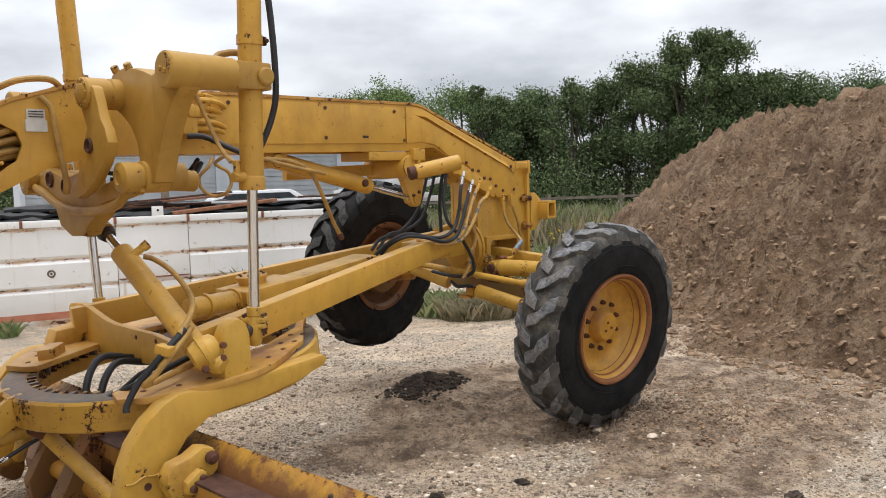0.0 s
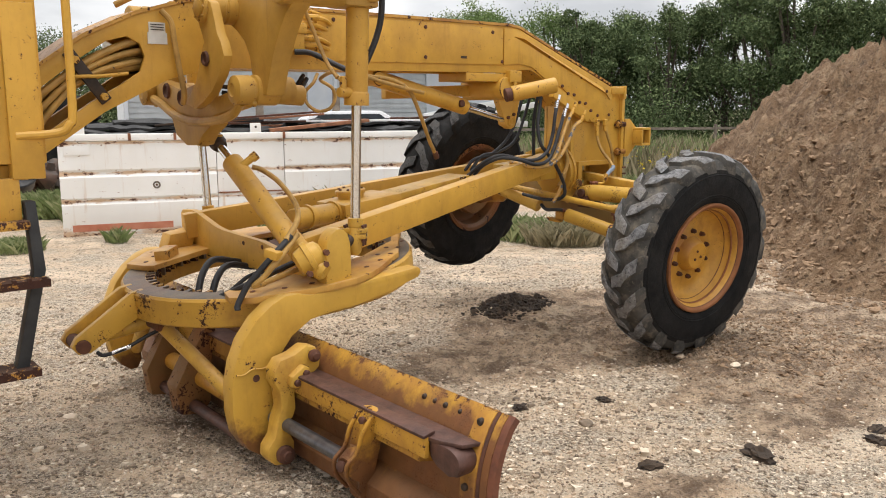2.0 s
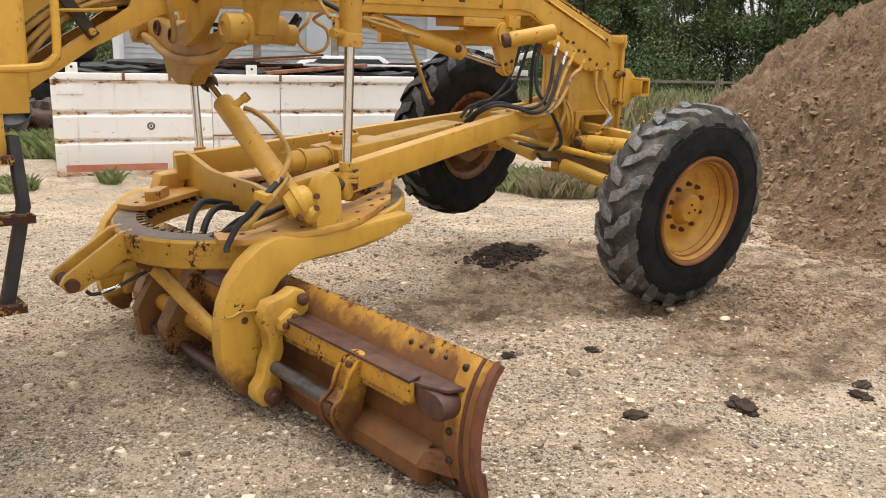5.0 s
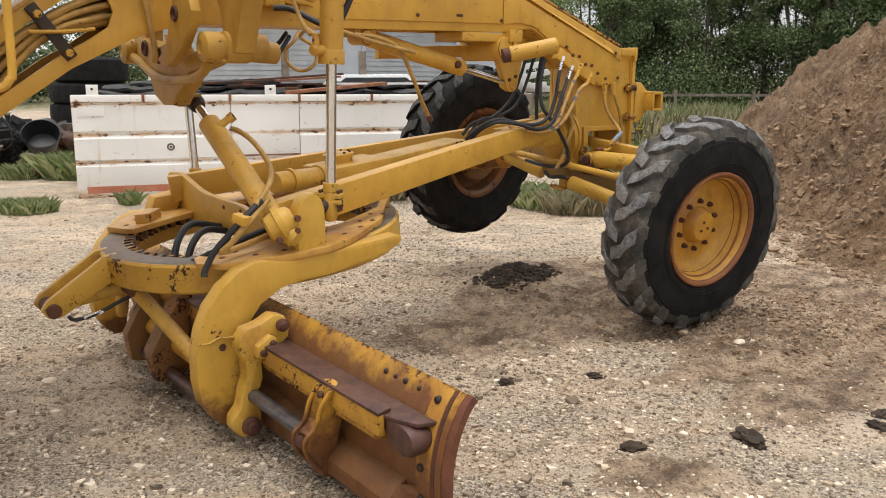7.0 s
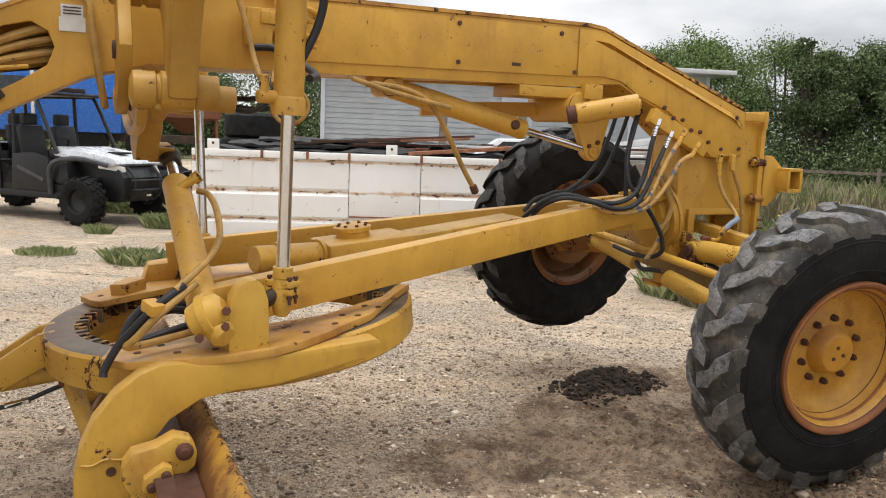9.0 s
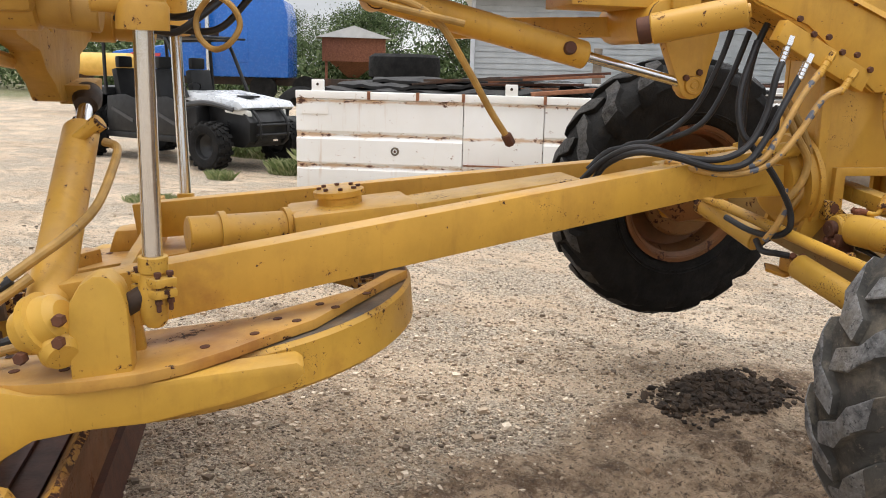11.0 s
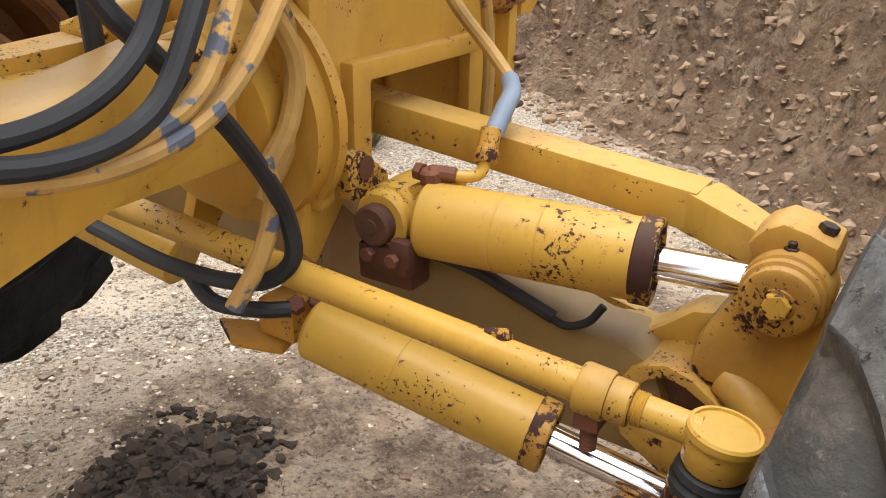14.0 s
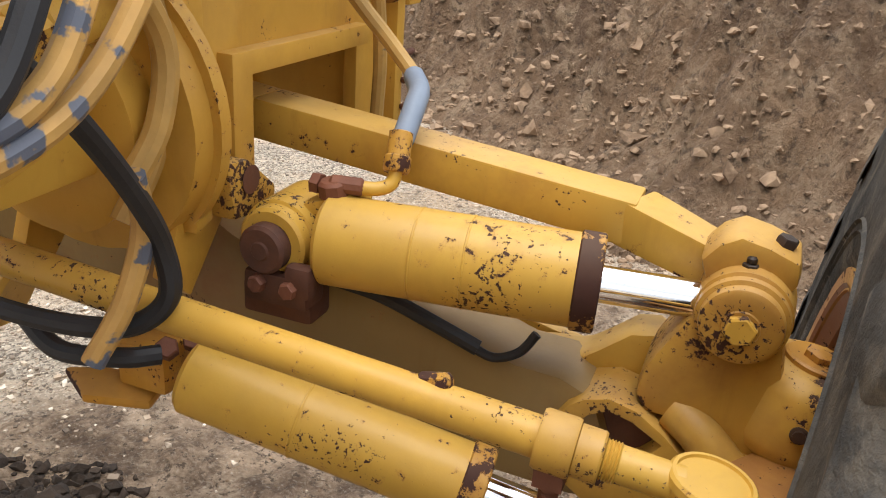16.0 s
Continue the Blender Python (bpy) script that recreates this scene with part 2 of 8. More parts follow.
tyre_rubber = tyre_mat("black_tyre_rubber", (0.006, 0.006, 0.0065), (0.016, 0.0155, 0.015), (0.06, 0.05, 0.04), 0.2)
tread_rubber = tyre_mat("dusty_tyre_rubber", (0.036, 0.035, 0.033), (0.105, 0.098, 0.088), (0.29, 0.245, 0.185), 0.65)
# the second copy, for the left wheel, has that wheel's shade in its colour
lug_rubber, shaded_lug_rubber = lug_mat("scuffed_tread_rubber", 1.08), lug_mat("shaded_tread_rubber", 0.36)


def ground_mat():
    m = Net("sandy_gravel_ground")
    sand = m.mix(m.step(m.noise(0.9, 7, 0.65), 0.35, 0.65), (0.60, 0.435, 0.285), (0.87, 0.700, 0.520))
    crust = m.step(m.noise(2.3, 11, 0.76, stretch=(1.0, 1.6, 1.0)), 0.525, 0.575, 0, 0.85)
    sand = m.mix(crust, sand, (0.37, 0.275, 0.185))
    soil = m.mix(m.step(m.noise(4, 9, 0.74), 0.40, 0.60), (0.18, 0.114, 0.068), (0.62, 0.450, 0.300))
    soil = m.mix(m.step(m.noise(13, 8, 0.74), 0.52, 0.60, 0, 0.6), soil, (0.105, 0.064, 0.038))
    soil = m.mix(m.step(m.noise(2.2, 9, 0.72), 0.54, 0.60, 0, 0.55), soil, (0.70, 0.55, 0.39))
    peb = m.t.nodes.new("ShaderNodeTexVoronoi")
    peb.inputs["Scale"].default_value = 105
    m.link(m.co, peb.inputs["Vector"])
    tone = m.t.nodes.new("ShaderNodeSeparateColor")
    m.link(peb.outputs["Color"], tone.inputs["Color"])
    grey = m.mix(m.step(tone.outputs["Red"], 0.1, 0.9), (0.13, 0.093, 0.064), (0.86, 0.735, 0.575))
    grey = m.mix(m.step(m.noise(24, 6, 0.75), 0.42, 0.64, 0, 0.6), grey, (0.66, 0.525, 0.38))
    patch = m.step(m.noise(0.85, 9, 0.72, stretch=(1.0, 1.5, 1.0)), 0.46, 0.56)
    col = m.mix(patch, sand, grey)

    def layer(name):
        at = m.t.nodes.new("ShaderNodeAttribute")
        at.attribute_name = name
        return at.outputs["Fac"]

    wet = m.math("ADD", layer("soil"), m.math("MULTIPLY", m.math("SUBTRACT", m.noise(1.9, 10, 0.75), 0.5), 1.9))
    bare = m.step(wet, 0.26, 0.52)
    col = m.mix(bare, col, soil)
    # dark damp soil turned up under the machine
    damp = m.math("ADD", layer("damp"), m.math("MULTIPLY", m.math("SUBTRACT", m.noise(6, 9, 0.75), 0.5), 1.5))
    col = m.mix(m.step(damp, 0.42, 0.60, 0, 0.93), col, m.mix(m.noise(20, 6, 0.7), (0.012, 0.009, 0.007), (0.070, 0.046, 0.029)))
    grn = m.math("ADD", layer("green"), m.math("MULTIPLY", m.math("SUBTRACT", m.noise(0.8, 7, 0.7), 0.5), 1.0))
    col = m.mix(m.step(grn, 0.35, 0.75), col, m.mix(m.step(m.noise(3, 6, 0.7), 0.35, 0.65), (0.075, 0.105, 0.030), (0.24, 0.22, 0.09)))
    # pale grit and dark gaps between the grains
    grit = m.math("MULTIPLY", m.step(m.noise(85, 5, 0.75), 0.55, 0.60, 0, 0.9), m.step(bare, 0.0, 1.0, 1.0, 0.22))
    col = m.mix(grit, col, (0.88, 0.77, 0.62))
    col = m.mix(m.step(m.noise(42, 8, 0.78), 0.415, 0.455, 0.90, 0), col, (0.11, 0.074, 0.047))
    h = m.math("ADD", m.math("MULTIPLY", m.noise(30, 9, 0.75), 1.0), m.math("MULTIPLY", m.voronoi(60), -0.7))
    h = m.math("ADD", h, m.math("MULTIPLY", m.noise(8, 8, 0.7), 2.4))
    m.bump(h, 0.034, 1.0)
    return m.done(col, 0.92)


def soil_mat(name, a, b, c, scale=1.0):
    m = Net(name)
    col = m.mix(m.step(m.noise(0.9 * scale, 8, 0.7), 0.36, 0.62), a, b)
    col = m.mix(m.step(m.noise(4.5 * scale, 9, 0.74), 0.46, 0.62, 0, 0.8), col, c)
    col = m.mix(m.step(m.noise(14 * scale, 8, 0.75), 0.38, 0.47, 0.75, 0), col, tuple(x * 0.42 for x in a))
    col = m.mix(m.step(m.noise(60 * scale, 4, 0.7), 0.62, 0.70, 0, 0.6), col, (0.58, 0.46, 0.33))
    m.bump(m.math("ADD", m.math("MULTIPLY", m.noise(5 * scale, 10, 0.74), 2.6), m.math("ADD", m.noise(22 * scale, 10, 0.78), m.math("MULTIPLY", m.voronoi(26), -0.5))), 0.065, 1.0)
    return m.done(col, 0.95)


def stone_mat():
    m = Net("mixed_gravel_stone")
    n = m.t.nodes.new("ShaderNodeValToRGB")
    for e, (p, c) in zip((n.color_ramp.elements[0], n.color_ramp.elements[1]), ((0.0, (0.10, 0.073, 0.052, 1)), (1.0, (0.80, 0.69, 0.55, 1)))):
        e.position, e.color = p, c
    e = n.color_ramp.elements.new(0.55)
    e.color = (0.47, 0.355, 0.245, 1)
    m.link(m.island(), n.inputs["Fac"])
    m.bump(m.noise(60, 4), 0.004, 0.5)
    return m.done(m.mix(m.step(m.noise(30, 4), 0.4, 0.7, 0, 0.4), n.outputs["Color"], (0.42, 0.33, 0.24)), 0.9)


def clod_mat(name, a, b):
    m = Net(name)
    col = m.mix(m.island(), a, b)
    m.bump(m.noise(45, 6, 0.7), 0.012, 0.8)
    return m.done(m.mix(m.step(m.noise(20, 5), 0.45, 0.7, 0, 0.6), col, tuple(x * 1.35 for x in b)), 0.95)


mat_ground = ground_mat()
mat_mound = soil_mat("heaped_brown_soil", (0.150, 0.084, 0.043), (0.320, 0.196, 0.107), (0.47, 0.325, 0.20))
mat_stone = stone_mat()
mat_clod = clod_mat("soil_clods", (0.14, 0.087, 0.050), (0.34, 0.228, 0.140))
mat_dark_clod = clod_mat("dark_damp_clods", (0.016, 0.011, 0.008), (0.060, 0.040, 0.026))


def leaf_mat(name, a, b, c):
    m = Net(name)
    n = m.t.nodes.new("ShaderNodeValToRGB")
    n.color_ramp.elements[0].color, n.color_ramp.elements[1].color = (*a, 1), (*c, 1)
    e = n.color_ramp.elements.new(0.5)
    e.color = (*b, 1)
    m.link(m.island(), n.inputs["Fac"])
    return m.done(n.outputs["Color"], 0.8, 0.0, 0.12)


leaf_oak = leaf_mat("dark_oak_leaves", (0.040, 0.064, 0.028), (0.095, 0.132, 0.055), (0.20, 0.245, 0.115))
leaf_pale = leaf_mat("pale_mesquite_leaves", (0.08, 0.125, 0.04), (0.15, 0.21, 0.075), (0.23, 0.29, 0.12))
leaf_grass = leaf_mat("green_grass", (0.12, 0.165, 0.060), (0.23, 0.275, 0.115), (0.42, 0.42, 0.235))
leaf_dry = leaf_mat("dry_weeds", (0.14, 0.125, 0.07), (0.27, 0.235, 0.14), (0.44, 0.38, 0.25))
leaf_flower = leaf_mat("yellow_flowers", (0.60, 0.45, 0.03), (0.7, 0.55, 0.05), (0.75, 0.62, 0.08))


def bark_mat():
    m = Net("grey_bark")
    m.bump(m.noise(14, 6, 0.65, stretch=(1, 1, 0.25)), 0.03, 0.8)
    return m.done(m.mix(m.noise(6, 6), (0.05, 0.037, 0.027), (0.13, 0.105, 0.08)), 0.9)


bark = bark_mat()


def bin_paint():
    m = Net("rusting_white_paint")
    col = m.mix(m.step(m.noise(1.4, 5), 0.3, 0.7), (0.90, 0.90, 0.89), (0.82, 0.81, 0.775))
    z = m.t.nodes.new("ShaderNodeSeparateXYZ")
    m.link(m.co, z.inputs["Vector"])
    up, along = z.outputs["Z"], z.outputs["X"]
    # rust water that runs along the two grooves, the sill and the foot
    lines = None
    for zc, w in ((0.54, 0.045), (0.845, 0.05), (1.175, 0.05), (0.17, 0.13)):
        near = m.step(m.math("ABSOLUTE", m.math("SUBTRACT", up, zc), 0), w, 0.0, -0.55, 0.62)
        lines = near if lines is None else m.math("MAXIMUM", lines, near)
    patchy = m.math("MULTIPLY", m.math("SUBTRACT", m.noise(1.7, 8, 0.72, stretch=(1, 1, 2.5)), 0.5), 3.4)
    corner = m.step(along, 0.30, 0.0, 0, 0.30)
    wet = m.math("ADD", m.math("ADD", lines, patchy), corner)
    col = m.mix(m.step(wet, 0.14, 0.60, 0, 0.75), col, (0.60, 0.36, 0.17))
    run = m.step(m.noise(2.2, 7, 0.68, stretch=(6, 6, 0.4)), 0.57, 0.70, 0, 0.55)
    col = m.mix(m.math("MULTIPLY", run, m.step(m.noise(1.1, 4), 0.45, 0.60)), col, (0.50, 0.28, 0.13))
    flake = m.math("ADD", m.math("MULTIPLY", wet, 0.11), m.math("MULTIPLY", m.noise(16, 8, 0.75, stretch=(0.7, 1, 1.3)), 1.0))
    chip = m.step(flake, 0.612, 0.628)
    col = m.mix(m.step(flake, 0.585, 0.615, 0, 0.6), col, (0.40, 0.17, 0.06))
    col = m.mix(chip, col, m.mix(m.noise(40, 4), (0.035, 0.017, 0.013), (0.15, 0.052, 0.028)))
    m.bump(m.math("SUBTRACT", m.noise(7, 4), chip), 0.003, 0.4)
    return m.done(col, 0.45)


def plain(name, a, b, rough=0.6, metal=0.0, scale=6, bump=0.002):
    m = Net(name)
    m.bump(m.noise(scale * 8, 5), bump, 0.5)
    return m.done(m.mix(m.step(m.noise(scale, 5), 0.3, 0.7), a, b), m.step(m.noise(scale * 1.7, 4), 0.3, 0.7, max(0.05, rough - 0.1), rough + 0.1), metal)


mat_bin = bin_paint()
bin_rust = rust_iron("bin_edge_rust", (0.16, 0.06, 0.03), (0.36, 0.16, 0.08))
bin_red = plain("faded_red_primer", (0.42, 0.13, 0.07), (0.55, 0.24, 0.15), 0.6)
black_plastic = plain("black_plastic", (0.003, 0.003, 0.0035), (0.008, 0.008, 0.009), 0.5)
black_rubber = plain("black_rubber_strap", (0.012, 0.012, 0.013), (0.03, 0.03, 0.03), 0.6, 0, 12)


# ---- mesh helpers ----
def mesh_object(name, bm, mat, parent=None, label="", angle=35):
    me = bpy.data.meshes.new(name)
    bm.normal_update()
    bm.to_mesh(me)
    bm.free()
    me.materials.append(mat)
    for p in me.polygons:
        p.use_smooth = True
    me.set_sharp_from_angle(angle=radians(angle))
    ob = new(name, me)
    if parent:
        ob.parent = parent
    if label:
        tagged(ob, label)
    return ob


def part(name, bm, material, parent, label="", bevel=0.0):
    if bevel:
        edges = [e for e in bm.edges if len(e.link_faces) == 2 and e.calc_face_angle(0) > 0.55]
        bmesh.ops.bevel(bm, geom=edges, offset=bevel, segments=2, profile=0.6, affect="EDGES", clamp_overlap=True)
    return mesh_object(name, bm, material, parent, label)


def raw_mesh(name, verts, faces, mat, smooth=False):
    me = bpy.data.meshes.new(name)
    me.from_pydata(verts, [], faces)
    me.materials.append(mat)
    if smooth:
        me.polygons.foreach_set("use_smooth", [True] * len(me.polygons))
    me.update()
    return new(name, me)


def empty(name, m):
    ob = new(name)
    ob.empty_display_size = 0.2
    ob.matrix_world = m
    return ob


def box(bm, c, s, m=None):
    """A box round c with the sides s; m: a turn about its own centre."""
    mat = Matrix.Translation(c) @ (m.to_4x4() if m else Matrix()) @ Matrix.Diagonal((*s, 1))
    bmesh.ops.create_cube(bm, size=1.0, matrix=mat)


def bar(bm, p0, p1, w, h, up=(0, 0, 1), w1=None, h1=None):
    """A square bar from p0 to p1, w wide across and h high, tapering to w1 and h1."""
    p0, p1 = Vector(p0), Vector(p1)
    d = (p1 - p0).normalized()
    side = d.cross(Vector(up)).normalized()
    top = side.cross(d)
    rings = []
    for p, ww, hh in ((p0, w, h), (p1, w1 or w, h1 or h)):
        rings.append([bm.verts.new(p + side * a * ww / 2 + top * b * hh / 2) for a, b in ((-1, -1), (1, -1), (1, 1), (-1, 1))])
    for i in range(4):
        bm.faces.new((rings[0][i], rings[0][(i + 1) % 4], rings[1][(i + 1) % 4], rings[1][i]))
    bm.faces.new(rings[0][::-1])
    bm.faces.new(rings[1])
    bmesh.ops.recalc_face_normals(bm, faces=bm.faces)


def prism(bm, poly, depth):
    """A flat outline (3D points in one plane) given the thickness of the vector depth."""
    depth = Vector(depth)
    a = [bm.verts.new(p) for p in poly]
    b = [bm.verts.new(Vector(p) + depth) for p in poly]
    n = len(a)
    made = [bm.faces.new(a), bm.faces.new(b[::-1])]
    for i in range(n):
        made.append(bm.faces.new((a[i], b[i], b[(i + 1) % n], a[(i + 1) % n])))
    bmesh.ops.recalc_face_normals(bm, faces=made)


def slab(bm, outline, y0, y1):
    """An outline in x and z, from y0 to y1."""
    prism(bm, [(x, y0, z) for x, z in outline], (0, y1 - y0, 0))


def lathe(bm, profile, base, axis, n=28):
    """A profile of (distance along the axis, radius) turned about the axis through base."""
    base, axis = Vector(base), Vector(axis).normalized()
    s = axis.orthogonal().normalized()
    t = axis.cross(s)
    rings = []
    for h, r in profile:
        c = base + axis * h
        if r < 1e-5:
            rings.append([bm.verts.new(c)])
        else:
            rings.append([bm.verts.new(c + (s * math.cos(2 * math.pi * i / n) + t * math.sin(2 * math.pi * i / n)) * r) for i in range(n)])
    for a, b in zip(rings, rings[1:]):
        if len(a) == 1 and len(b) == 1:
            continue
        for i in range(n):
            j = (i + 1) % n
            if len(a) == 1:
                bm.faces.new((a[0], b[j], b[i]))
            elif len(b) == 1:
                bm.faces.new((a[i], a[j], b[0]))
            else:
                bm.faces.new((a[i], a[j], b[j], b[i]))


def rod(bm, p0, p1, r, r1=None, n=24, chamfer=0.004):
    """A closed round bar with lightly chamfered ends."""
    p0, p1 = Vector(p0), Vector(p1)
    d, r1 = (p1 - p0).length, r if r1 is None else r1
    c = min(chamfer, r * 0.4, d * 0.3)
    lathe(bm, [(0, 0), (0, r - c), (c, r), (d - c, r1), (d, r1 - c), (d, 0)], p0, p1 - p0, n)


def smooth_line(points, steps=6):
    """Points on a smooth curve through the given ones."""
    pts = [Vector(p) for p in points]
    if len(pts) < 3:
        return pts
    pts = [pts[0] * 2 - pts[1], *pts, pts[-1] * 2 - pts[-2]]
    out = []
    for i in range(1, len(pts) - 2):
        a, b, c, d = pts[i - 1 : i + 3]
        for k in range(steps):
            t = k / steps
            out.append(0.5 * ((2 * b) + (c - a) * t + (2 * a - 5 * b + 4 * c - d) * t * t + (3 * b - a - 3 * c + d) * t**3))
    out.append(pts[-2])
    return out


def tube(bm, points, r, n=10, steps=6):
    """A round hose or pipe along a smooth curve."""
    line = smooth_line(points, steps)
    side = None
    rings = []
    for i, p in enumerate(line):
        d = (line[min(i + 1, len(line) - 1)] - line[max(i - 1, 0)]).normalized()
        side = d.orthogonal().normalized() if side is None else (side - d * side.dot(d)).normalized()
        up = d.cross(side)
        rings.append([bm.verts.new(p + (side * math.cos(2 * math.pi * k / n) + up * math.sin(2 * math.pi * k / n)) * r) for k in range(n)])
    for a, b in zip(rings, rings[1:]):
        for k in range(n):
            bm.faces.new((a[k], a[(k + 1) % n], b[(k + 1) % n], b[k]))
    bm.faces.new(rings[0][::-1])
    bm.faces.new(rings[-1])


def hexbolt(bm, p, axis, r, h):
    lathe(bm, [(0, 0), (0, r), (h * 0.85, r), (h, r * 0.86), (h, 0)], p, axis, 6)


def arc(cx, cz, r, a0, a1, n):
    return [(cx + r * math.cos(radians(a0 + (a1 - a0) * i / n)), cz + r * math.sin(radians(a0 + (a1 - a0) * i / n))) for i in range(n + 1)]


# ---- ground ----
def spaced(lo, hi, fine0, fine1, step, grow=1.16):
    """Coordinates with an even step between fine0 and fine1, growing beyond."""
    mid = list(np.arange(fine0, fine1 + 1e-6, step))
    a, s = [], step
    x = fine0
    while x > lo:
        s *= grow
        x -= s
        a.append(x)
    b, s = [], step
    x = mid[-1]
    while x < hi:
        s *= grow
        x += s
        b.append(x)
    return np.array(a[::-1] + mid + b)


def fbm(x, y, scale, octaves=4, seed=0.0):
    out = np.zeros(x.shape)
    flat_x, flat_y = x.ravel(), y.ravel()
    res = np.empty(flat_x.shape)
    for i in range(len(flat_x)):
        res[i] = noise.fractal((flat_x[i] * scale, flat_y[i] * scale, seed), 0.9, 2.1, octaves)
    return out + res.reshape(x.shape)


TOE = [(3.9, 4.5), (3.1, 5.7), (2.65, 6.8), (2.3, 7.6), (2.45, 8.6), (2.2, 10.2), (1.85, 11.5), (1.9, 14), (3, 17), (8, 19.5), (14, 16), (15, 8), (10, 3.6), (6, 3.4)]


def inside_depth(x, y, poly):
    """How far each place lies inside a closed outline (0 outside)."""
    d = np.full(x.shape, 1e9)
    odd = np.zeros(x.shape, bool)
    for (ax, ay), (bx, by) in zip(poly, poly[1:] + poly[:1]):
        ex, ey = bx - ax, by - ay
        k = np.clip(((x - ax) * ex + (y - ay) * ey) / (ex * ex + ey * ey), 0, 1)
        d = np.minimum(d, np.hypot(x - ax - k * ex, y - ay - k * ey))
        cross = ((ay > y) != (by > y)) & (x < ex * (y - ay) / (ey + 1e-12) + ax)
        odd ^= cross
    return np.where(odd, d, -d)


def blob(x, y, cx, cy, rx, ry, turn=0.0):
    c, s = math.cos(turn), math.sin(turn)
    u, v = (x - cx) * c + (y - cy) * s, -(x - cx) * s + (y - cy) * c
    return np.exp(-((u / rx) ** 2) - (v / ry) ** 2)


DAMP = (-0.12, 6.31, 0.22, 0.34, -0.47)


def ground_height(x, y):
    near = np.exp(-(((x - 0.5) / 9) ** 2) - ((y - 5) / 9) ** 2)
    h = 0.035 * fbm(x, y, 0.45, 3, 3.1) + 0.020 * fbm(x, y, 1.9, 4, 7.7) * near
    h = h + 0.014 * fbm(x, y, 7.0, 3, 1.3) * near * (0.5 + soil_cover(x, y))
    h = h + 0.10 * blob(x, y, -4.2, 10.2, 3.4, 1.6, 0.55)
    h = h - 0.055 * blob(x, y, 0.86, 5.10, 0.24, 0.14)
    h = h + 0.05 * blob(x, y, *DAMP) * (1 + 0.9 * fbm(x, y, 5, 4, 2.0))
    h = h + 0.026 * np.abs(fbm(x, y, 8.0, 4, 8.3)) * np.clip(soil_cover(x, y), 0, 1.2) * near
    # wheel ruts that run towards the heap
    for off in (0.0, 0.42):
        u = (x - 0.5) * 0.62 - (y - 4.9 - off * 1.2) * 0.78
        along = (x - 0.5) * 0.78 + (y - 4.9) * 0.62
        rut = np.exp(-((u / 0.10) ** 2)) * np.exp(-(((along - 0.6) / 1.3) ** 2))
        h = h - 0.022 * rut * (1 + 0.8 * np.sin(along * 42))
    # tread print of the tyre in the soft soil
    u = (x - 0.0) * 0.785 - (y - 5.4) * 0.62
    along = (x - 0.0) * 0.62 + (y - 5.4) * 0.785
    mark = np.exp(-((u / 0.24) ** 4)) * np.exp(-((along / 0.85) ** 4))
    h = h - mark * (0.030 + 0.020 * np.sin(along * 46 + np.abs(u) * 22))
    return h


TORN = [(-0.45, 6.15), (-0.15, 6.9), (0.35, 7.1), (1.2, 7.4), (1.9, 7.2), (2.6, 6.8), (2.7, 5.3), (1.95, 4.4), (1.3, 4.3), (0.95, 4.6), (0.6, 5.0), (0.1, 4.7), (-0.2, 4.45), (-0.75, 4.65), (-0.62, 5.35)]


def soil_cover(x, y):
    s = 0.98 * np.clip(0.5 + inside_depth(x, y, TORN) / 0.45, 0, 1) + 0.5 * blob(x, y, -0.02, 5.38, 0.95, 0.42, 0.91) + 0.5 * blob(x, y, 1.80, 5.45, 1.0, 0.9)
    s = s + 1.2 * blob(x, y, 0.66, 3.27, 0.26, 0.18) + 1.2 * blob(x, y, 1.33, 4.09, 0.38, 0.18, 0.4) + 1.0 * blob(x, y, 0.95, 4.40, 0.4, 0.16, 0.5)
    s = s + 0.4 * blob(x, y, -1.85, 3.85, 0.7, 0.5) + 0.35 * blob(x, y, -2.6, 6.0, 1.0, 0.8)
    s = s + 0.9 * np.clip(0.5 + inside_depth(x, y, TOE), 0, 1) - 0.5 * blob(x, y, -0.81, 5.41, 0.4, 0.28) - 0.8 * blob(x, y, 0.45, 4.55, 0.5, 0.28, 0.6) - 0.5 * blob(x, y, 1.22, 3.26, 0.35, 0.22)
    return s - 0.3 * blob(x, y, -0.9, 2.83, 0.6, 0.4)


gx, gy = spaced(-900, 900, -3.6, 3.2, 0.034), spaced(-300, 1500, 1.4, 8.2, 0.034)
GX, GY = np.meshgrid(gx, gy)
GZ = ground_height(GX, GY)
nx, ny = len(gx), len(gy)
idx = np.arange(nx * ny).reshape(ny, nx)
quads = np.stack([idx[:-1, :-1], idx[:-1, 1:], idx[1:, 1:], idx[1:, :-1]], -1).reshape(-1, 4)
ground = raw_mesh("ground", np.stack([GX, GY, GZ], -1).reshape(-1, 3).tolist(), quads.tolist(), mat_ground, True)
att = ground.data.attributes.new("soil", "FLOAT", "POINT")
att.data.foreach_set("value", soil_cover(GX, GY).ravel().astype(np.float32))
att = ground.data.attributes.new("damp", "FLOAT", "POINT")
att.data.foreach_set("value", (1.15 * blob(GX, GY, *DAMP)).ravel().astype(np.float32))
att = ground.data.attributes.new("green", "FLOAT", "POINT")
green = np.clip((GY - 12.5 - 0.25 * np.abs(GX - 2.0)) / 3.0, 0, 1) * np.clip((GX + 3.0) / 2.5, 0, 1)
green = np.maximum(green, np.clip((np.hypot(GX, GY) - 30) / 12, 0, 1) * 0.9)
att.data.foreach_set("value", green.ravel().astype(np.float32))
